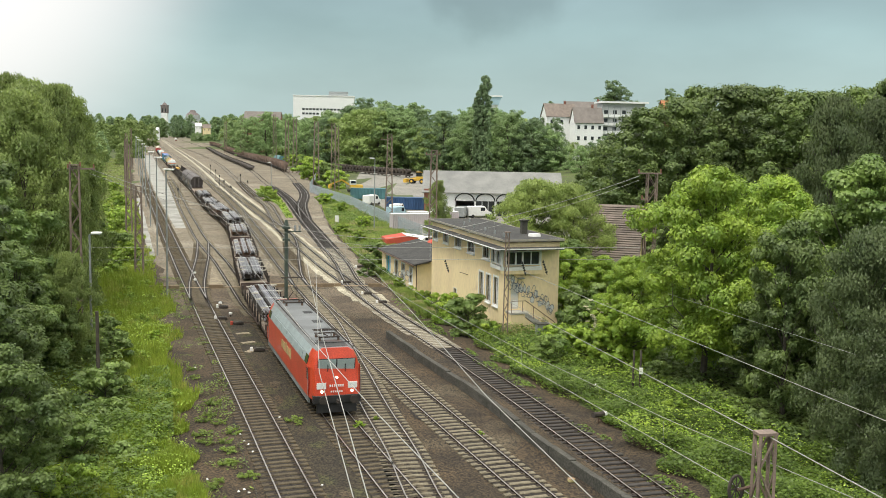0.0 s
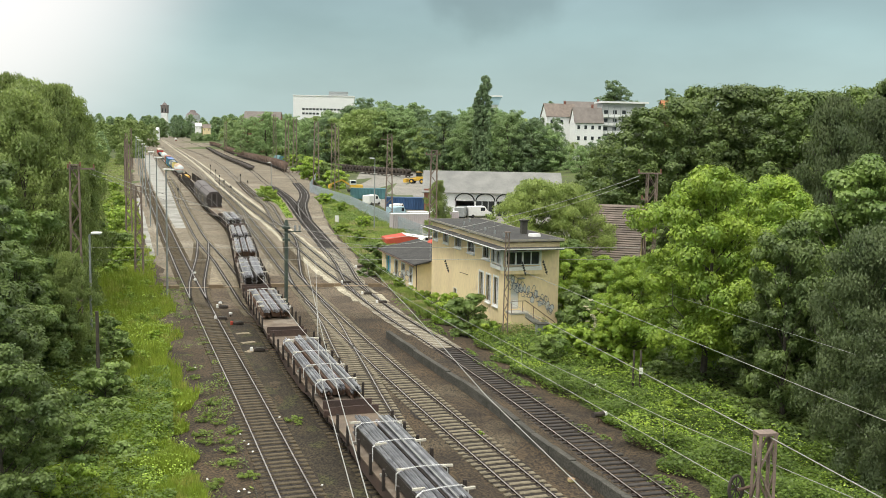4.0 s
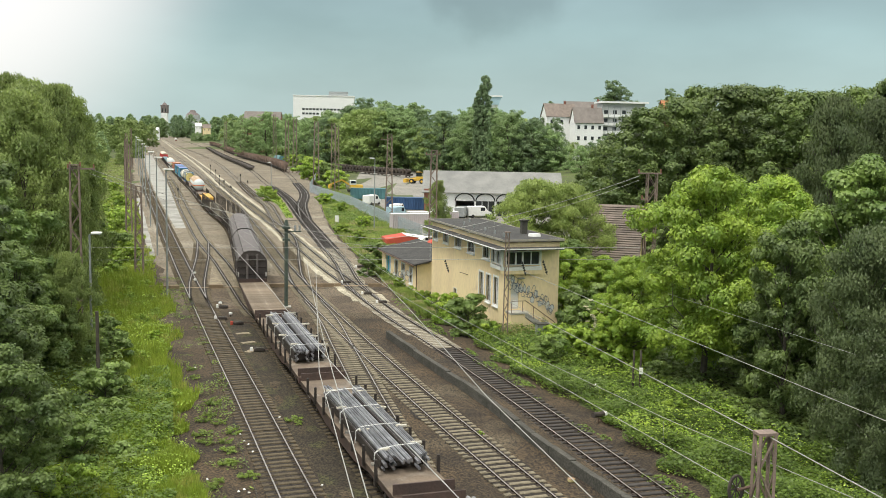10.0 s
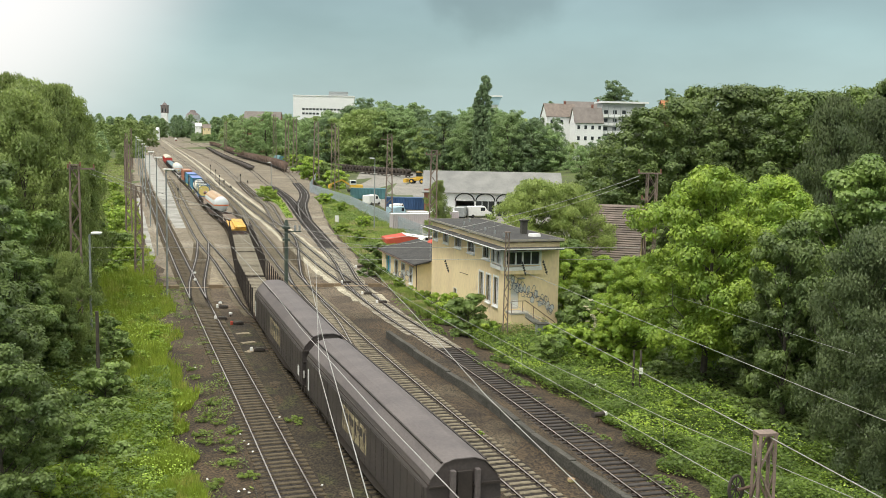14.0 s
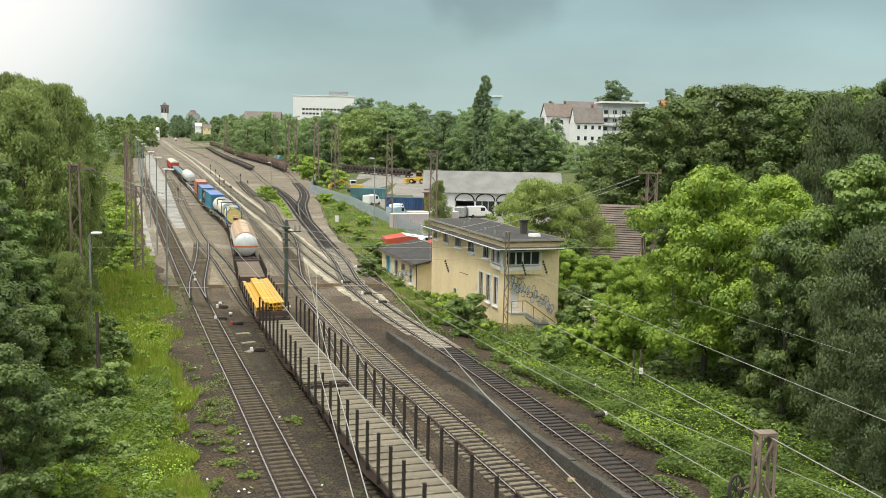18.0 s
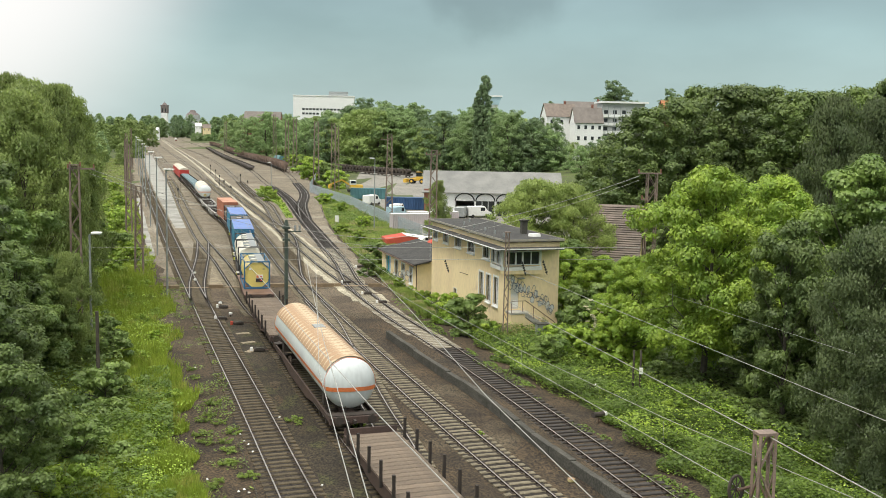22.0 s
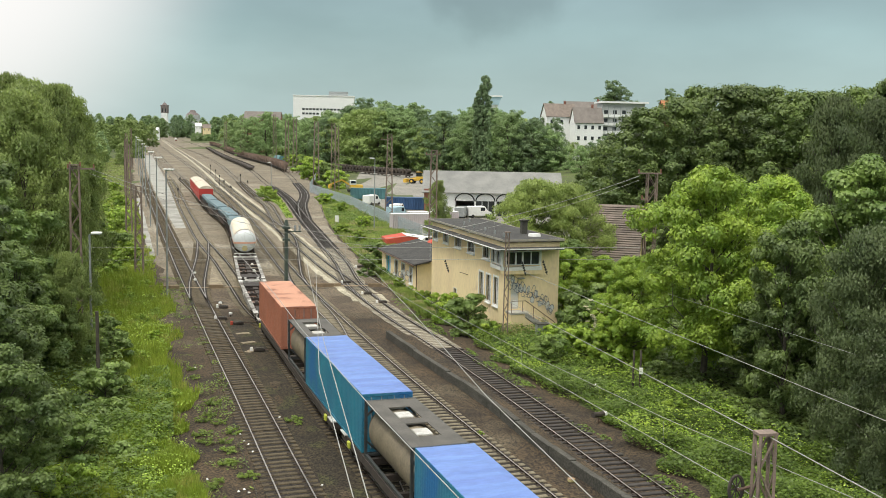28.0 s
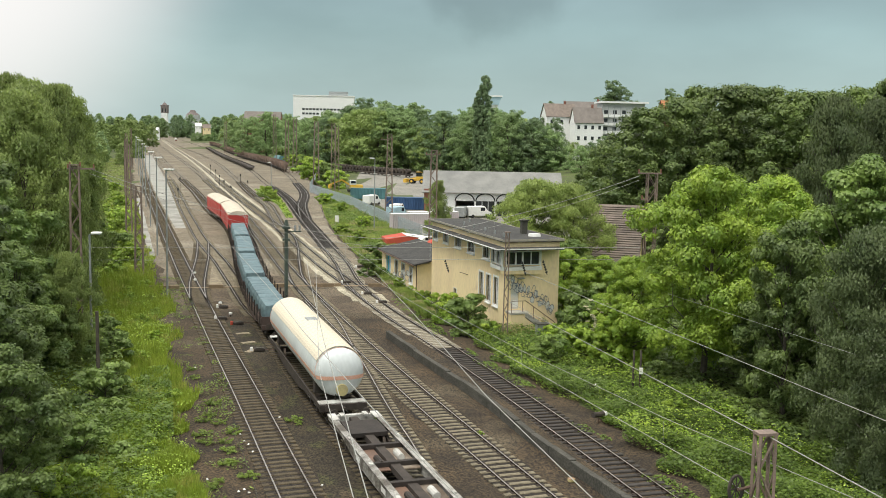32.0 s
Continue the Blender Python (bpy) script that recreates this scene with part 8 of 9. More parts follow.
def wire(pts, r, label="", sag=0.0, name="overhead_wire", mt=None):
    bm = bmesh.new()
    out = []
    for a, b in zip(pts, pts[1:]):
        a, b = Vector(a), Vector(b)
        n = 8 if sag else 1
        for i in range(n):
            u = i / n
            out.append(a.lerp(b, u) - Vector((0, 0, 4 * sag * u * (1 - u))))
    out.append(Vector(pts[-1]))
    rings = []
    for i, p in enumerate(out):
        d = (out[min(i + 1, len(out) - 1)] - out[max(i - 1, 0)]).normalized()
        a = d.cross(Vector((0, 0, 1)))
        a = a.normalized() if a.length > 0.01 else Vector((1, 0, 0))
        b = d.cross(a)
        rings.append([bm.verts.new(p + a * math.cos(k * math.tau / 5) * r + b * math.sin(k * math.tau / 5) * r) for k in range(5)])
    for u, v in zip(rings, rings[1:]):
        for k in range(5):
            bm.faces.new((u[k], u[(k + 1) % 5], v[(k + 1) % 5], v[k]))
    ob = part(name, bm, mt or WIRE)
    return tagged(ob, label or "thin grey overhead line wire above the tracks", "wire", "overhead wires")


def lamp_post(x, y, h, arm=1.05, rz=0.0, head=(0.35, 1.75)):
    t = thing("lamp_post", "grey steel lamp post with white flat lamp head", "lamp post", pose(x, y, 0, 0, 0, rz), "lamp posts of the yard")
    part("pole", tube((0, 0, -0.2), (0, 0, h), 0.11, 0.07, 8), GALV, t)
    part("arm", tube((0, 0, h), (arm * 0.5, 0, h + 0.1), 0.035, None, 6), GALV, t)
    part("lamp_head", box(arm * head[0], arm * head[1], -0.27, 0.27, h + 0.04, h + 0.2, 0.05), WHITE, t)
    return t


def build_masts():
    lattice_mast("rusty lattice mast beside the loading yard", -9.9, 183.4, 15.8, 1.3, 0.75, MAST_RUST, 10, [(14.9, -1.6, 0.6)], bar=0.13)
    lattice_mast("rusty lattice mast behind the signal box", -1.5, 143.5, 13.8, 1.1, 0.8, MAST_RUST, 10, [(13.2, -1.2, 0.9)], bar=0.12)
    lattice_mast("tall lattice mast at the edge of the yard", -28.6, 262, 18.4, 1.1, 0.8, MAST_RUST, 10, [(16.8, -2.4, 1.0)], bar=0.15)
    lattice_mast("tall lattice mast at the edge of the yard", -29.0, 275, 17.5, 1.2, 0.8, MAST_RUST, 10, [], bar=0.15)
    for x, y, h in ((-37.7, 300, 19.1), (-57.9, 395, 21), (-60.2, 390, 20.3), (-79.9, 480, 23.8), (-123, 620, 24.3), (-150, 700, 22.2)):
        lattice_mast("distant lattice mast at the edge of the yard", x, y, h, 1.7, 1.0, MAST_RUST, 10, [], step=2.2, bar=0.24)
    lattice_mast("grey lattice mast carrying the span wires", 17.5, 86, 13.1, 0.9, 0.8, MAST_RUST, 10, [(13.1, -1.25, 0.85), (10.9, -0.9, -0.3)])
    lattice_mast("grey lattice mast carrying the span wires", -28.3, 78, 13.2, 0.85, 0.65, MAST_RUST, 10, [(12.9, -0.55, 1.5), (13.05, -0.4, 0.5)])
    lattice_mast("slim rusty lattice mast in front of the signal box", 5.0, 78.7, 8.6, 0.38, 0.26, MAST_RUST, 10, [], 0.2, 0.75, 0.045)
    lattice_mast("weathered lattice mast with tensioning wheel", 9.2, 28, 7.85, 0.6, 0.46, MAST_RUST, 12, [], 0.45, 0.9)
    for x, y, h in ((-33.2, 110.5, 9.8), (-46.5, 150, 12.0), (-62, 200, 13), (-78, 250, 13.5), (-95, 305, 14.5), (-124, 404, 16)):
        lattice_mast("rusty lattice mast along the sidings", x, y, h, 0.9, 0.55, MAST_RUST, 10, [], 0.6, 1.3, 0.12)
    t = thing("signal_mast", "dark green steel mast with insulators between the tracks", "mast", pose(-14.3, 92.3, 0, 0, 0, 10))
    part("post", box(-0.16, 0.16, -0.16, 0.16, -0.3, 7.3, 0.04), MAST_GREEN, t)
    part("collar", box(-0.32, 0.32, -0.32, 0.32, 6.2, 6.4), MAST_GREEN, t)
    part("collar", box(-0.36, 0.36, -0.36, 0.36, 7.304, 7.5), MAST_GREEN, t)
    part("cap", tube((0, 0, 7.5), (0, 0, 8.1), 0.25, 0.12, 8), MAST_GREEN, t)
    for x in (0.8, 1.2):
        part("insulator", tube((x, 0, 7.1), (x, 0, 7.6), 0.1, None, 8), GALV, t)
    part("bracket", box(0.2, 1.35, -0.05, 0.05, 7.0, 7.1), MAST_GREEN, t)
    part("footing", box(-0.45, 0.45, -0.45, 0.45, -0.4, 0.15), CONCRETE, t)
    # tensioning wheel by the near mast
    t = thing("tensioning_wheel", "grey spoked tensioning wheel of the overhead line", "wheel", pose(8.45, 28, 6.25, 0, 0, 25))
    bm = bmesh.new()
    n = 20
    for i in range(n):
        a, b = i * math.tau / n, (i + 1) * math.tau / n
        add_beam(bm, (0.25 * math.cos(a), 0, 0.38 * math.sin(a)), (0.25 * math.cos(b), 0, 0.38 * math.sin(b)), 0.07)
    part("rim", bm, UNDER, t)
    for i in range(4):
        a = i * math.pi / 4
        part("spoke", tube((-0.24 * math.cos(a), 0, -0.36 * math.sin(a)), (0.24 * math.cos(a), 0, 0.36 * math.sin(a)), 0.02, None, 5), UNDER, t)
    part("axle", tube((0, -0.1, 0), (0.75, 0.0, 0), 0.05, None, 6), RUSTY, t)
    for i, y in enumerate((96, 129, 168, 210, 254, 300, 350, 410, 480)):
        lamp_post(-26.2 - (y - 96) * 0.31, y, 12.2 + 0.2 * (i % 2), rz=-5, head=(-0.22, 0.7))
    # lamp on a short pole in front of the trees
    lamp_post(-23.75, 68, 8.95, 0.45, 0)
    lamp_post(-11.6, 170, 11.8, 0.5, 160)
    lamp_post(-44.5, 262, 8.0, 0.6, 160)
    t = thing("telegraph_post", "weathered timber post in the undergrowth", "post", pose(-20.6, 60, 0))
    part("pole", tube((0, 0, -0.3), (0, 0, 5.2), 0.13, 0.1, 8), BARK, t)
    t = thing("telegraph_post", "pair of weathered timber posts with small box among bushes", "post", pose(12.6, 64, 0))
    for x in (-0.25, 0.2):
        part("pole", tube((x, 0, -0.3), (x, 0, 2.6), 0.07, None, 6), BARK, t)
    part("box", box(0.1, 0.32, -0.2, -0.08, 1.1, 1.5), WHITE, t)


build_masts()


def build_wires():
    for key, line, y0, y1 in (("B", LINE_B, 92, 420), ("D", LINE_D, 10, 420), ("M", LINE_M, 85, 300)):
        ys = np.arange(y0, y1, 12.0)
        wire([(float(line(y)), y, 5.67) for y in ys], 0.017 if key == "B" else 0.012, "contact wire over a track")
        cat = []
        for i, y in enumerate(ys):
            k = (y - 80.0) / 58.0
            f = k - math.floor(k)
            cat.append((float(line(y)), y, 7.25 - 1.0 * 4 * f * (1 - f)))
        wire(cat, 0.014 if key == "B" else 0.010, "catenary wire over a track")
        for i in range(0, len(ys) - 1):
            if ys[i] < 140:
                wire([(cat[i][0], cat[i][1], 5.68), cat[i]], 0.006, "thin dropper between catenary and contact wire", name="dropper")
    # headspan between the two tall masts
    L, R = Vector((-27.2, 78.2, 12.95)), Vector((16.4, 85.6, 12.9))
    for low, z0, z1, r in ((7.6, 12.95, 12.9, 0.02), (7.0, 12.6, 12.6, 0.014)):
        pts = []
        n = 16
        for i in range(n + 1):
            u = i / n
            p = L.lerp(R, u)
            k = abs(2 * u - 1)
            pts.append((p.x, p.y, low + (z0 - low) * k ** 1.5))
        wire(pts, r, "sagging span wire across the tracks")
    a, b = Vector((-27.6, 78.2, 6.9)), Vector((17, 85.6, 6.9))
    wire([a, b], 0.012, "taut upper cross-span wire over the tracks")
    a, b = Vector((-27.6, 78.2, 5.9)), Vector((17, 85.6, 5.9))
    wire([a, b], 0.012, "taut lower cross-span wire over the tracks")
    for u in (0.36, 0.47, 0.60, 0.72):
        p = L.lerp(R, u)
        k = abs(2 * u - 1)
        wire([(p.x, p.y, 5.9), (p.x, p.y, 7.6 + 5.3 * k ** 1.5)], 0.008, "hanger between span wires", name="dropper")
    # wires that come down from the span towards the bridge
    wire([(-19.2, 92, 5.6), (-10.77, 65, 5.6), (-7.42, 53.4, 5.6), (-2.29, 37.2, 5.6), (1.8, 25, 5.6)], 0.02, "contact wire over the running line")
    wire([(-10.9, 81.0, 5.75), (-9.53, 72.4, 5.6), (-5.86, 50.2, 5.6), (-2.02, 28.4, 5.6), (-1.2, 23.5, 5.6)], 0.02, "tensioned wire over the cinder strip")
    wire([(-10.2, 81.1, 5.75), (-8.58, 68.7, 5.6), (-5.34, 43.9, 5.6), (-2.44, 28.4, 5.6), (-1.5, 23.5, 5.6)], 0.018, "tensioned wire over the cinder strip")
    wire([(-5.24, 77.2, 5.6), (-1.81, 59.8, 5.6), (1.87, 40.3, 5.6), (5.6, 24.0, 5.6)], 0.018, "contact wire over the turnout branch")
    # feeders towards the near mast
    wire([(6.4, 79, 5.5), (16.9, 38.8, 5.5), (24.0, 11.0, 5.7)], 0.017, "thick feeder wire beside the tracks")
    wire([(5.2, 78.7, 3.2), (9.1, 28.1, 7.8)], 0.016, "tensioned wire anchored at the near mast")
    wire([(9.3, 27.9, 7.8), (14.5, 5.0, 7.9)], 0.016, "tensioned wire beyond the near mast")
    wire([(14.8, 66, 6.0), (22.0, 40, 6.0)], 0.011, "thin wire among the trees")
    wire([(20.0, 60, 7.2), (30.0, 34, 7.2)], 0.009, "thin wire among the trees")
    # insulators hanging before the corner windows
    for x, y, z in ((6.2, 79.2, 6.25), (7.9, 79.6, 6.3), (0.2, 88.5, 5.1)):
        bm = bmesh.new()
        for k in range(5):
            add_tube(bm, (x + 0.07 * k, y, z - 0.2 * k), (x + 0.07 * k + 0.03, y, z - 0.2 * k - 0.1), 0.11, 0.07, 8)
        add_tube(bm, (x, y, z + 0.1), (x + 0.35, y, z - 1.05), 0.03, None, 6)
        tagged(part("insulator", bm, BLACK), "dark ribbed insulator on a span wire", "insulator", "line insulators")


build_wires()


# ---- lineside things ----
def build_lineside():
    # low concrete wall between two running lines
    t = thing("platform_wall", "low stained concrete wall between two tracks", "wall", None, "", "structure")
    wl = curve([(9.6, 38), (7.5, 44.2), (5.2, 50.7), (2.5, 59.7), (-0.7, 68.5), (-4.4, 79.2)])
    n = 20
    for i in range(n):
        y0, y1 = 34 + (79.2 - 34) * i / n, 34 + (79.2 - 34) * (i + 1) / n - 0.03
        bm = bmesh.new()
        h = 0.62 + 0.03 * math.sin(i * 2.3)
        x0, x1 = float(wl(y0)), float(wl(y1))
        v = [bm.verts.new(p) for p in ((x0, y0, -0.1), (x0 + 0.34, y0 + 0.1, -0.1), (x1 + 0.34, y1 + 0.1, -0.1), (x1, y1, -0.1), (x0, y0, h), (x0 + 0.34, y0 + 0.1, h), (x1 + 0.34, y1 + 0.1, h), (x1, y1, h))]
        for f in ((3, 2, 1, 0), (4, 5, 6, 7), (0, 1, 5, 4), (1, 2, 6, 5), (2, 3, 7, 6), (3, 0, 4, 7)):
            bm.faces.new([v[k] for k in f])
        bmesh.ops.recalc_face_normals(bm, faces=bm.faces[:])
        bmesh.ops.bevel(bm, geom=bm.edges[:], offset=0.02, segments=1, affect="EDGES")
        part("wall_block", bm, CONCRETE_DARK, t)
    strip("raised_bed", lambda y: wl(y) + 0.36, lambda y: LINE_E(y) - 1.4, 34, 79, 0.30, BALLAST, "raised ballast shoulder behind the low wall", "ballast", 2.0, 0.02, 0.05)
    # cable duct across the tracks
    t = thing("cable_duct", "brown covered cable duct across the tracks", "duct")
    pts = [(-29.5, 101.4), (-24.5, 102.6), (-15.5, 105.0), (-5.0, 106.4)]
    lines = (LINE_A, LINE_AM, LINE_M, LINE_B, LINE_D, LINE_E, LINE_F, LINE_X)
    for (xa, ya), (xb, yb) in zip(pts, pts[1:]):
        n = int(math.hypot(xb - xa, yb - ya) / 0.7)
        for i in range(n):
            bm = bmesh.new()
            u0, u1 = i / n, (i + 0.97) / n
            ym = ya + (yb - ya) * (u0 + u1) / 2
            low = any(abs(float(k(ym)) - (xa + (xb - xa) * (u0 + u1) / 2)) < 1.25 for k in lines)
            h = 0.15 if low else 0.40
            add_beam(bm, (xa + (xb - xa) * u0, ya + (yb - ya) * u0, h / 2), (xa + (xb - xa) * u1, ya + (yb - ya) * u1, h / 2), 0.45, h)
            part("cover_plate", bm, TIMBER_DUCT, t)
    # point machines, ground signals and their pale covers
    for x, y, rz, label in ((-13.3, 73.3, 10, "point machine with pale cover beside the track"), (-16.9, 83.5, 30, "point machine with red lamp beside the track"), (-19.8, 91.2, 0, "point machine beside the turnout"), (-10.2, 108, 20, "point machine beside the turnout"), (-5.6, 95.5, 15, "point machine beside the relaid track"), (-9.8, 121, 15, "point machine in front of the yard track"), (-18.7, 85.6, 5, "point machine beside the siding"), (-7.4, 100.5, 10, "point machine on pale boards")):
        t = thing("point_machine", label, "point machine", pose(x, y, 0.05, 0, 0, rz), "point machines")
        t.scale = (0.95, 0.95, 0.95)
        part("casing", box(-0.42, 0.42, -0.22, 0.22, 0, 0.25, 0.05), UNDER, t)
        part("cover", box(-0.3, 0.3, -0.2, 0.2, 0.254, 0.3, 0.02), CONCRETE_DARK, t)
        part("rod", tube((0.45, 0, 0.12), (1.5, 0.1, 0.12), 0.03, None, 6), RUSTY, t)
        part("lamp_box", box(-0.72, -0.5, -0.1, 0.1, 0.0, 0.34, 0.03), WHITE if rz != 30 else RED_TENT, t)
    for x, y in ((-18.34, 87.19), (-20.4, 92.5), (-26.2, 106.8), (-27.5, 112.0)):
        t = thing("marker_post", "small white marker beside the siding", "marker", pose(x, y, 0.03))
        part("head", box(-0.14, 0.14, -0.14, 0.14, 0.18, 0.38, 0.04), WHITE, t)
        part("stem", tube((0, 0, -0.05), (0, 0, 0.18), 0.04, None, 6), UNDER, t)
    t = thing("equipment_box", "small yellow-brown equipment box by the wall", "box", pose(6.2, 46.1, 0.05, 0, 0, 20))
    t.scale = (0.6, 0.6, 0.6)
    part("casing", box(-0.25, 0.25, -0.2, 0.2, 0, 0.28, 0.06), CREAM_MARK, t)
    part("lid", box(-0.26, 0.26, -0.21, 0.21, 0.284, 0.32, 0.015), TANK_TAN, t)
    for x, y in ((9.4, 62.6), (9.0, 56.2)):
        t = thing("cable_drum", "small grey pulley on a stake beside the track", "pulley", pose(x, y, 0, 0, 0, 40))
        part("stake", tube((0, 0, -0.1), (0, 0, 0.5), 0.04, None, 6), RUSTY, t)
        part("pulley", tube((-0.5, 0, 0.55), (0.35, 0, 0.5), 0.16, None, 10), UNDER, t)
        part("end_cap", tube((0.35, 0, 0.5), (0.55, 0, 0.48), 0.16, None, 10), WHITE, t)
    t = thing("notice_board", "white notice board on posts in the grass", "board", pose(-18.6, 177, 0))
    part("board", box(-0.3, 0.3, -0.04, 0.04, 0.6, 1.7), WHITE, t)
    for x in (-0.3, 0.3):
        part("leg", tube((x, 0.06, -0.2), (x, 0.06, 1.6), 0.05, None, 6), GALV, t)
    t = thing("relay_cabinet", "grey steel cabinet beside the signal box steps", "cabinet", pose(8.0, 79.6, 0, 0, 0, 15))
    part("casing", box(-0.5, 0.5, -0.35, 0.35, -0.1, 1.3, 0.04), GALV, t)
    part("lid", box(-0.55, 0.55, -0.4, 0.4, 1.304, 1.38, 0.02), CONCRETE_DARK, t)
    # litter, a loose cable, worn slabs and weed clumps along the nearest siding
    r = random.Random(8)
    for x, y in ((-10.55, 52.45), (-10.11, 51.28), (-9.77, 50.72), (-9.34, 49.54), (-10.64, 45.35), (-8.90, 43.81), (-8.70, 44.11), (-8.40, 43.69), (-9.00, 55.80), (-5.29, 44.82), (-16.60, 67.42)):
        bm = bmesh.new()
        n = 6
        ring = [bm.verts.new((math.cos(i * math.tau / n) * r.uniform(0.04, 0.1), math.sin(i * math.tau / n) * r.uniform(0.04, 0.1), r.uniform(0.0, 0.05))) for i in range(n)]
        top, low = bm.verts.new((r.uniform(-0.03, 0.03), r.uniform(-0.03, 0.03), 0.09)), bm.verts.new((0, 0, -0.02))
        for i in range(n):
            bm.faces.new((ring[i], ring[(i + 1) % n], top))
            bm.faces.new((ring[(i + 1) % n], ring[i], low))
        me = bpy.data.meshes.new("litter_scrap")
        bm.to_mesh(me)
        bm.free()
        me.materials.append(WHITE)
        ob = new("litter_scrap", me)
        ob.matrix_basis = pose(x, y, 0.1, 0, 0, r.uniform(0, 360))
        tagged(ob, "crumpled scrap of white litter on the ballast", "litter", "litter scraps along the siding")
    t = thing("loose_cable", "thin grey cable lying along the siding", "cable")
    run = ((-20.98, 86.74), (-16.38, 70.96), (-13.83, 61.81), (-11.97, 55.60), (-9.89, 49.60), (-8.48, 45.09), (-7.03, 40.08))
    bm = bmesh.new()
    for (xa, ya), (xb, yb) in zip(run, run[1:]):
        add_tube(bm, (xa, ya, 0.12), (xb, yb, 0.12), 0.014, 0.014, 5, False)
    part("cable", bm, CONCRETE_DARK, t)
    for i, (x, y) in enumerate(((-17.00, 83.72), (-15.78, 79.70), (-14.67, 76.26), (-13.93, 73.27))):
        t = thing("concrete_slab", "worn pale concrete slab sunk in the cinders", "slab", pose(x, y, 0.03, 0, 0, (35, 28, 40, 75)[i]), "slabs by the points")
        part("slab", box(-0.55, 0.55, -0.28, 0.28, 0, 0.06, 0.02), BALLAST_SAND, t)
    first = None
    for x, y in ((-13.42, 58.50), (-13.09, 54.96), (-12.10, 54.47), (-11.98, 50.87), (-12.52, 52.32), (-11.00, 52.73), (-11.07, 51.12), (-10.54, 49.56), (-10.03, 47.82), (-10.09, 45.00), (-10.25, 44.25), (-8.83, 45.84), (-8.13, 55.29), (-7.80, 54.76), (-10.21, 47.64), (-15.91, 64.59), (-16.74, 66.91), (-12.97, 56.11)):
        m = Matrix.LocRotScale((x, y, 0.04), Euler((0, 0, r.uniform(0, 6.28))), [r.uniform(0.5, 0.95)] * 3)
        if first is None:
            first = thing("weed", "bright green leafy weed in the ballast", "weed", pose(x, y, 0.04), "weeds along the siding")
            cs = [(r.uniform(-0.5, 0.5), r.uniform(-0.4, 0.4), r.uniform(0.04, 0.3)) for _ in range(16)]
            v, f = leaf_cloud(cs, [(0.16, 0.16, 0.09)] * 16, 420, 0.055, 5, shell=0.3)
            leaves("foliage", v, f, LEAF_WEED, first)
            stem = bmesh.new()
            for c in cs[::2]:
                add_tube(stem, (c[0] * 0.2, c[1] * 0.2, -0.02), c, 0.012, 0.005, 4, False)
            part("stem", stem, LEAF_BANK, first)
        else:
            copy_thing(first, m)
    # signals between the far tracks
    for x, y in ((-58.0, 222), (-50.5, 262), (-60, 300), (-49.4, 236), (-56.6, 262), (-64.2, 291), (-74, 330), (-86, 375), (-70.5, 272)):
        t = thing("ground_signal", "dark signal head on a short post between the tracks", "signal", pose(x, y, 0), "signals")
        part("post", tube((0, 0, -0.1), (0, 0, 2.8), 0.06, None, 6), UNDER, t)
        part("head", box(-0.15, 0.15, -0.1, 0.1, 2.8, 3.4, 0.03), BLACK, t)


TIMBER_DUCT = mat("brown_duct_covers", (0.30, 0.225, 0.14), (0.22, 0.165, 0.105), 0.9, scale=1.5, fine=16, rand=0.2)
build_lineside()


# ---- undergrowth ----
def soft_noise(x, y, seed):
    """Smooth value noise from 0 to 1 on arrays."""
    g = np.random.RandomState(seed + 100).rand(64, 64)
    i, j = np.floor(x).astype(int), np.floor(y).astype(int)
    u, v = x - i, y - j
    u, v = u * u * (3 - 2 * u), v * v * (3 - 2 * v)
    at = lambda a, b: g[a % 64, b % 64]
    return (at(i, j) * (1 - u) + at(i + 1, j) * u) * (1 - v) + (at(i, j + 1) * (1 - u) + at(i + 1, j + 1) * u) * v


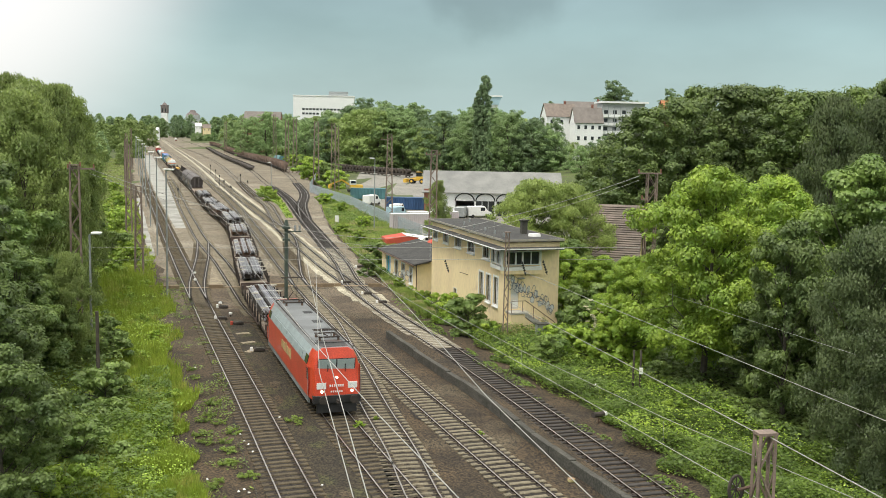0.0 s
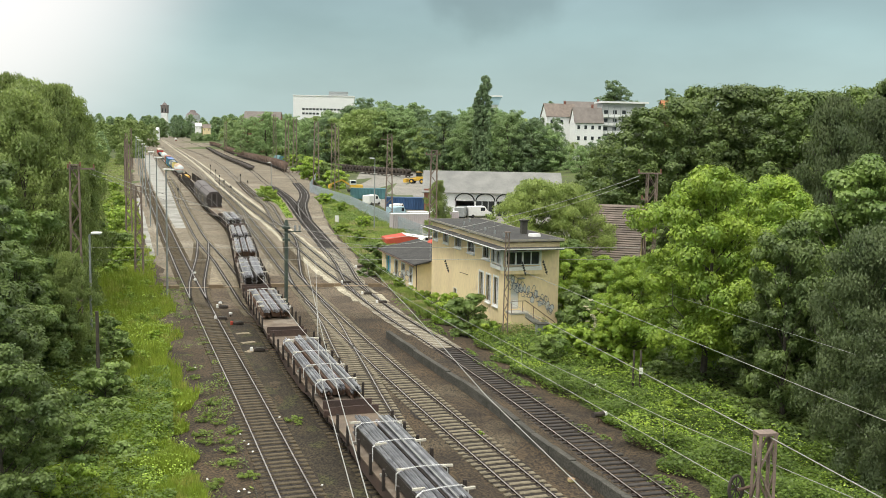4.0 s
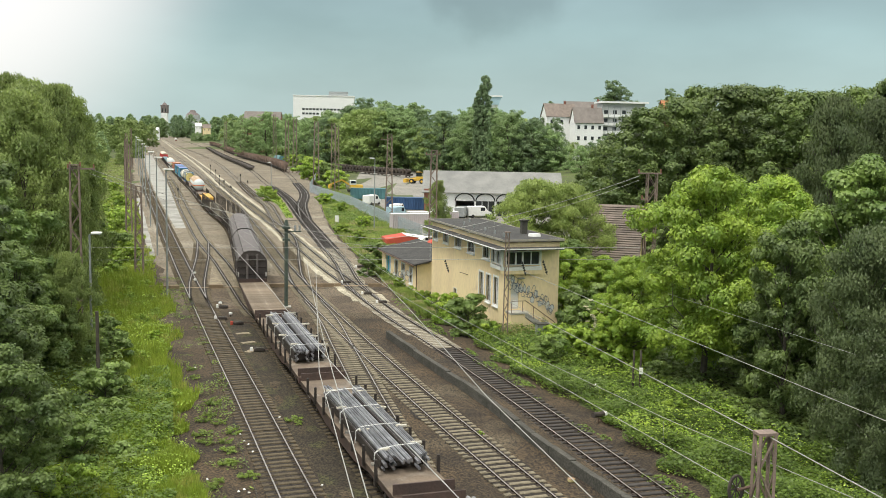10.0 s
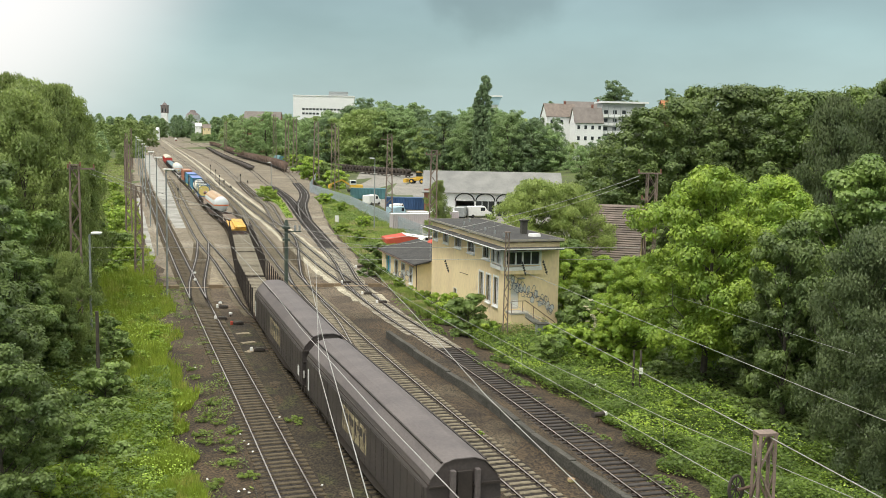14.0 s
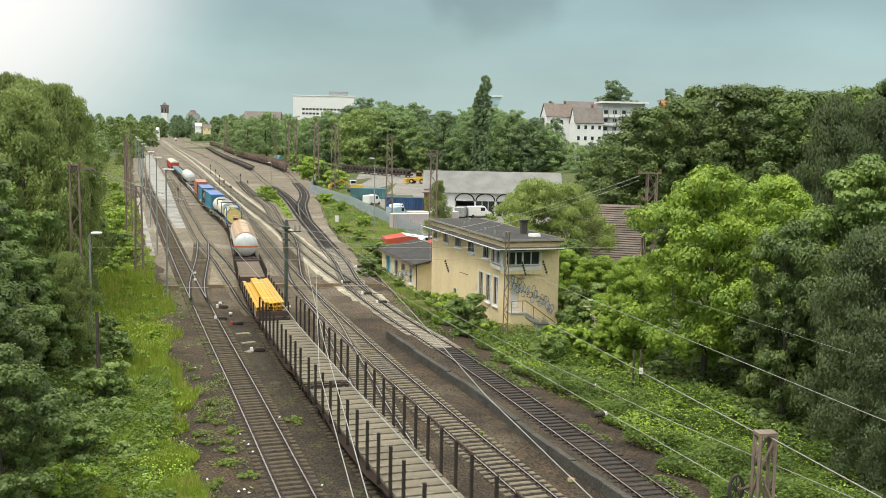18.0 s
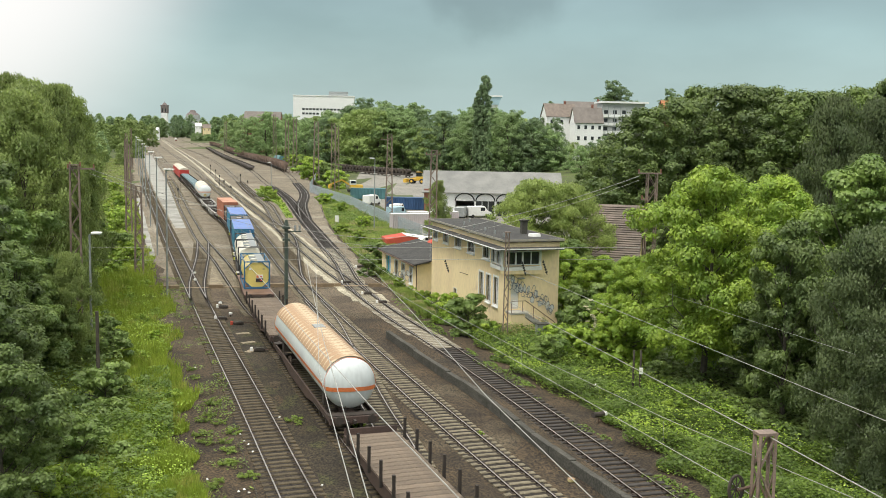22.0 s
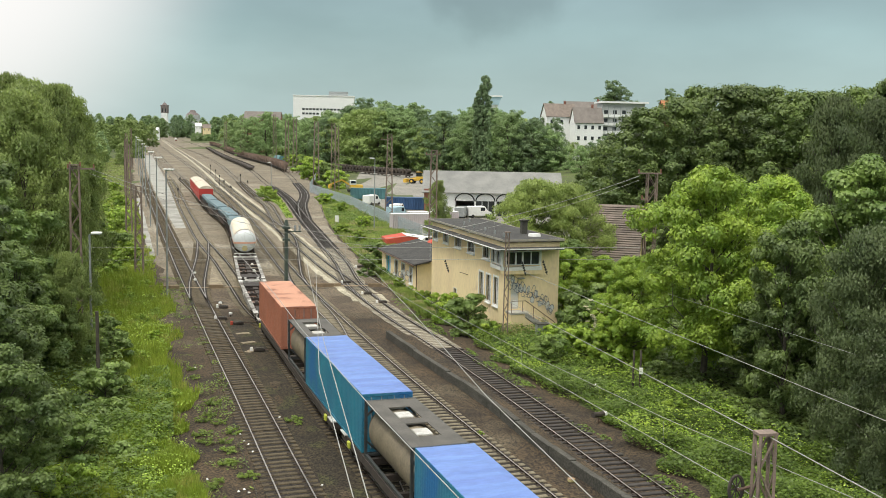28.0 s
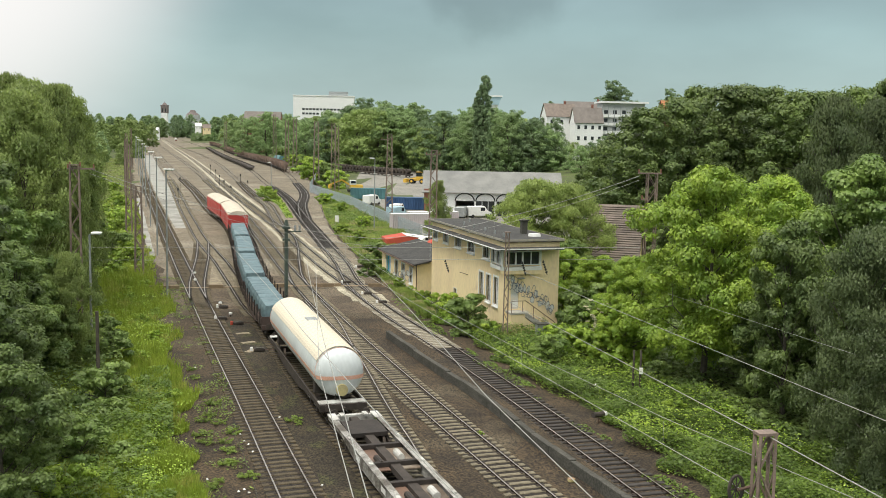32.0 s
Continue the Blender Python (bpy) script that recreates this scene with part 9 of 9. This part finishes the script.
def scatter_leaves(name, label, category, count, size, height, material, inside, seed, tall=False, lumps=0.5, bare=0.0):
    """A carpet of weeds: blades or leaves over an area, clumped by noise. inside(u, v) gives (x, y)."""
    r = np.random.RandomState(seed)
    uv = r.rand(count, 2)
    x, y = inside(uv[:, 0], uv[:, 1])
    clump = soft_noise(x * lumps, y * lumps, seed)
    big = soft_noise(x * 0.13, y * 0.13, seed + 5)
    if bare:
        keep = clump * 0.6 + big * 0.4 > bare
        x, y, clump, big = x[keep], y[keep], clump[keep], big[keep]
        count = len(x)
    h = height * (0.15 + 0.85 * clump ** 1.3) * (0.4 + 1.0 * big)
    gz = -0.06
    s = size * (0.6 + 0.8 * r.rand(count))
    ang = r.rand(count) * math.tau
    v = np.empty((count, 3, 3))
    if tall:
        lean = r.normal(size=(count, 2)) * 0.22
        w = s * 0.22
        ca, sa = np.cos(ang) * w, np.sin(ang) * w
        v[:, 0] = np.stack([x - ca, y - sa, 0 * x + gz], 1)
        v[:, 1] = np.stack([x + ca, y + sa, 0 * x + gz], 1)
        v[:, 2] = np.stack([x + lean[:, 0] * h, y + lean[:, 1] * h, gz + h], 1)
    else:
        n = r.normal(size=(count, 3)) * 0.45 + np.array([0, 0, 1.0])
        n /= np.linalg.norm(n, axis=1)[:, None]
        a = np.stack([np.cos(ang), np.sin(ang), np.zeros(count)], 1)
        a -= n * (a * n).sum(1)[:, None]
        b = np.cross(n, a)
        z = gz + h * (0.35 + 0.65 * r.rand(count))
        p = np.stack([x, y, z], 1)
        v[:, 0], v[:, 1], v[:, 2] = p - a * s[:, None], p + (a * 0.5 + b * 0.65) * s[:, None], p + (a * 0.5 - b * 0.65) * s[:, None]
    ob = leaves(name, v.reshape(-1, 3), np.arange(count * 3).reshape(-1, 3), material)
    return tagged(ob, label, category, "", "stuff")


def build_undergrowth():
    # tall grass beside the sidings
    def left_strip(u, v):
        y = 34 + 190 * v ** 1.6
        w = np.minimum(15.0, 5.0 + 0.12 * (y - 34))
        return EDGE_L(y) - 0.7 + (soft_noise(y * 0.45, y * 0.0, 77) - 0.5) * 2.4 - w * u, y
    scatter_leaves("tall_grass", "tall yellow-green grass beside the sidings", "grass", 170000, 0.16, 1.25, GRASS, left_strip, 1, True, 1.6)
    scatter_leaves("weed_carpet", "leafy weeds in the tall grass", "weeds", 60000, 0.08, 1.15, LEAF_LIGHT, left_strip, 2, False, 0.7)

    def left_near(u, v):
        y = 33 + 32 * v
        return EDGE_L(y) - 1.4 - 5.0 * u, y
    scatter_leaves("nettle_bank", "green nettles and mugwort in the tall grass", "weeds", 42000, 0.1, 1.7, LEAF_BANK, left_near, 21, False, 0.6)

    def left_deep(u, v):
        y = 30 + 90 * v ** 1.4
        w = np.minimum(15.0, 5.0 + 0.12 * (y - 34))
        return EDGE_L(y) - w * 0.5 - 14 * u, y
    scatter_leaves("nettle_bank", "dark green nettles and brambles under the trees", "weeds", 70000, 0.15, 1.7, LEAF_MID, left_deep, 3)

    def left_edge(u, v):
        y = 40 + 70 * v
        return EDGE_L(y) - 0.4 + 2.6 * u, y
    scatter_leaves("edge_weeds", "low green weeds creeping into the ballast", "weeds", 9000, 0.08, 0.5, LEAF_WEED, left_edge, 4, False, 0.9, 0.5)

    def right_bank(u, v):
        y = 26 + 66 * v ** 1.2
        return EDGE_R(y) + 0.9 + (soft_noise(y * 0.5, y * 0.0, 31) - 0.5) * 1.8 + (8.6 + np.maximum(0, y - 66) * 0.2) * u ** 1.1, y
    scatter_leaves("bramble_bank", "lush brambles and creepers on the embankment", "brambles", 130000, 0.095, 1.6, LEAF_BANK, right_bank, 5)
    scatter_leaves("ivy_bank", "green creepers between the brambles", "brambles", 34000, 0.085, 1.7, LEAF_LIGHT, right_bank, 6)

    def wood_floor(u, v):
        y = 30 + 62 * v
        return EDGE_R(y) + 8.5 + 20 * u, y
    scatter_leaves("wood_floor_plants", "dark green plants on the floor of the wood", "weeds", 45000, 0.2, 1.5, LEAF_DARK, wood_floor, 15)

    def right_edge(u, v):
        y = 40 + 60 * v
        return EDGE_R(y) - 1.2 * u * u, y
    scatter_leaves("edge_weeds", "low green weeds at the foot of the embankment", "weeds", 6000, 0.09, 0.4, LEAF_BANK, right_edge, 7, False, 0.9, 0.52)

    def wedge(u, v):
        y = 88 + 200 * v
        a = EDGE_R(y)
        b = (np.interp(y, [88, 105, 150, 180, 234, 305], [-0.5, -4.0, -1.5, -9.2, -19.5, -35]))
        return a + np.maximum(0.5, b - a) * u, y
    scatter_leaves("tall_grass", "tall grass and weeds between track and yard fence", "grass", 60000, 0.32, 1.1, GRASS_DRY, wedge, 8, True, 0.3)
    scatter_leaves("weed_carpet", "weeds and small bushes between track and yard fence", "weeds", 52000, 0.13, 1.0, LEAF_BANK, wedge, 9, False, 0.25)

    def island(u, v):
        y = 190 + 90 * v
        a = LINE_N(y) + 2.2
        return a + np.maximum(0.3, LINE_F(y) - 2.0 - a) * u, y
    scatter_leaves("weed_carpet", "green weeds between two yard tracks", "weeds", 6000, 0.3, 0.8, LEAF_LIGHT, island, 10, False, 0.2)

    def left_far(u, v):
        y = 116 + 420 * v ** 1.5
        return EDGE_L(y) - 1 - 26 * u, y
    scatter_leaves("tall_grass", "grass and bushes along the far sidings", "grass", 120000, 0.2, 1.6, GRASS_DRY, left_far, 11, False, 0.3)
    r = random.Random(12)
    for i in range(26):
        y = 112 + i * 7.5
        SHRUB_L.at(float(EDGE_L(y)) - 3 - r.random() * (5 + i * 0.5), y, 0.6 + 0.6 * r.random())
    for i in range(18):
        y = 44 + i * 3.6
        SHRUB_L.at(float(EDGE_L(y)) - 1.2 - r.random() * 5, y, 0.2 + 0.2 * r.random())
    for x, y, k in ((-4.4, 54.5, 0.16), (-3.6, 56, 0.1), (2.2, 53.5, 0.1)):
        SHRUB_L.at(x, y, k)
    # shrubs
    for x, y, s, g in ((0.6, 86.5, 0.72, SHRUB_L), (2.2, 81.4, 1.02, SHRUB), (3.1, 80.2, 0.5, SHRUB_L), (0.2, 91, 0.75, SHRUB_L), (-1.9, 96.5, 0.5, SHRUB_L), (-3.2, 101, 0.4, SHRUB_L), (-4.6, 106, 0.42, SHRUB_L), (-8.3, 114, 0.75, SHRUB), (3.6, 79.3, 0.6, SHRUB_L), (8.6, 78.5, 0.6, SHRUB_L), (7.6, 70.6, 0.75, SHRUB), (9.2, 75.5, 0.8, SHRUB_L),
                       (10.6, 72, 1.0, SHRUB_L), (11.6, 76.5, 1.2, SHRUB), (13.2, 71.5, 1.25, SHRUB_L), (12.0, 82, 1.35, SHRUB), (14.6, 78.5, 1.4, SHRUB_L), (14.4, 66, 0.5, SHRUB), (13.5, 58, 0.4, SHRUB_L), (-8.2, 124, 0.9, SHRUB), (-12.5, 150, 0.7, SHRUB_L), (-16.0, 160, 0.7, SHRUB_L),
                       (-13.6, 175, 0.7, SHRUB_L), (-20.5, 205, 0.8, SHRUB_L), (-26.5, 228, 1.0, SHRUB_L), (-31.0, 292, 2.2, SHRUB_L), (-35.5, 312, 2.2, SHRUB), (-44, 345, 2.6, SHRUB_L), (-50, 380, 2.8, SHRUB_L), (-40, 235, 1.0, SHRUB_L), (-43.5, 250, 1.1, SHRUB_L), (-17, 47, 0.8, SHRUB), (-18.8, 56, 0.9, SHRUB), (-22.5, 68, 0.8, SHRUB), (-16.2, 42, 0.7, SHRUB_L), (-25.5, 76, 0.6, SHRUB), (-55, 418, 1.8, SHRUB_L), (-57, 434, 2.0, SHRUB_L), (-63, 455, 1.8, SHRUB), (-50, 400, 2.0, SHRUB_L), (-71, 482, 2.2, SHRUB_L), (-84, 530, 2.4, SHRUB), (-37.5, 120, 0.9, SHRUB_L), (-41, 128, 1.0, SHRUB)):
        g.at(x, y, s)


def build_flowering_shrub():
    t = make_tree("elder shrub with cream blossom beside the signal box", 4.2, 4.0, 7000, 0.11, LEAF_LIGHT, 83, 0.06, 0.03, 18, category="shrub", m=pose(12.2, 76.0, 0))
    r = random.Random(8)
    cs = [(r.uniform(-1.5, 1.5), -0.9 + r.uniform(-0.6, 0.4), r.uniform(1.4, 4.1)) for _ in range(46)]
    v, f = leaf_cloud(cs, [(0.2, 0.2, 0.08)] * len(cs), 1900, 0.06, 84, shell=0.2)
    leaves("blossom", v, f, BLOSSOM, t)


BLOSSOM = mat("cream_blossom", (0.72, 0.68, 0.48), (0.6, 0.56, 0.38), 0.8, bump=0, rand=0.2, leaf=0.3)
build_flowering_shrub()
build_undergrowth()


# ---- sleepers ----
def build_sleepers():
    old = box(-1.3, 1.3, -0.145, 0.145, -0.12, 0.0, 0.03)
    for x in (-0.7535, 0.7535):
        add_box(old, x - 0.2, x + 0.2, -0.1, 0.1, -0.02, 0.02, 1)
    me_old = bpy.data.meshes.new("sleeper")
    old.to_mesh(me_old)
    me_old.materials.append(SLEEPER_OLD)
    me_old.materials.append(RAIL_SIDE)
    me_new, me_wood = me_old.copy(), me_old.copy()
    me_new.materials[0], me_wood.materials[0] = SLEEPER_NEW, SLEEPER_WOOD
    for key, line, y0, y1, stop, mesh in (("A", LINE_A, 34, 128, 330, me_old), ("B", LINE_B, 34, 92, 330, me_old), ("C", LINE_C, 34, 97, 97, me_new), ("D", LINE_D, 34, 124, 330, me_new), ("E", LINE_E, 34, 75.6, 75.6, me_wood), ("E", LINE_E, 75.6, 124, 330, me_new), ("M", LINE_M, 88, 146, 330, me_new),
                                          ("AM", LINE_AM, 94, 144, 144, me_old), ("F", LINE_F, 103, 126, 300, me_wood), ("X", LINE_X, 104, 124, 166, me_old), ("N", LINE_N, 170, 170, 320, me_old), ("G", LINE_G, 188, 188, 320, me_wood)):
        t = TRACKS[key]
        y = y0
        verts, faces = [], []
        k = 0
        while y < stop:
            x = float(line(y))
            dx = float(line(y + 0.5) - line(y - 0.5))
            rz = -math.atan(dx) + 0.015 * math.sin(k * 7.1)
            if y < y1:
                o = new("sleeper", mesh)
                o.parent = t
                o.matrix_basis = Matrix.Translation((x, y, 0.105 + 0.012 * math.sin(k * 3.3))) @ Matrix.Rotation(rz, 4, "Z")
            else:
                c, s = math.cos(rz), math.sin(rz)
                b = len(verts)
                for z in (0.0, 0.105):
                    for px, py in ((-1.3, -0.13), (1.3, -0.13), (1.3, 0.13), (-1.3, 0.13)):
                        verts.append((x + c * px - s * py, y + s * px + c * py, z))
                faces += [(b + 4, b + 5, b + 6, b + 7), (b, b + 1, b + 5, b + 4), (b + 1, b + 2, b + 6, b + 5), (b + 3, b, b + 4, b + 7)]
            y += 0.62 / math.hypot(1, dx)
            k += 1
        if verts:
            me = bpy.data.meshes.new("far_sleepers")
            me.from_pydata(verts, [], faces)
            me.materials.append(mesh.materials[0])
            o = new("far_sleepers", me)
            o.parent = t
            tagged(o, "", "", "", "stuff")


build_sleepers()


motions()
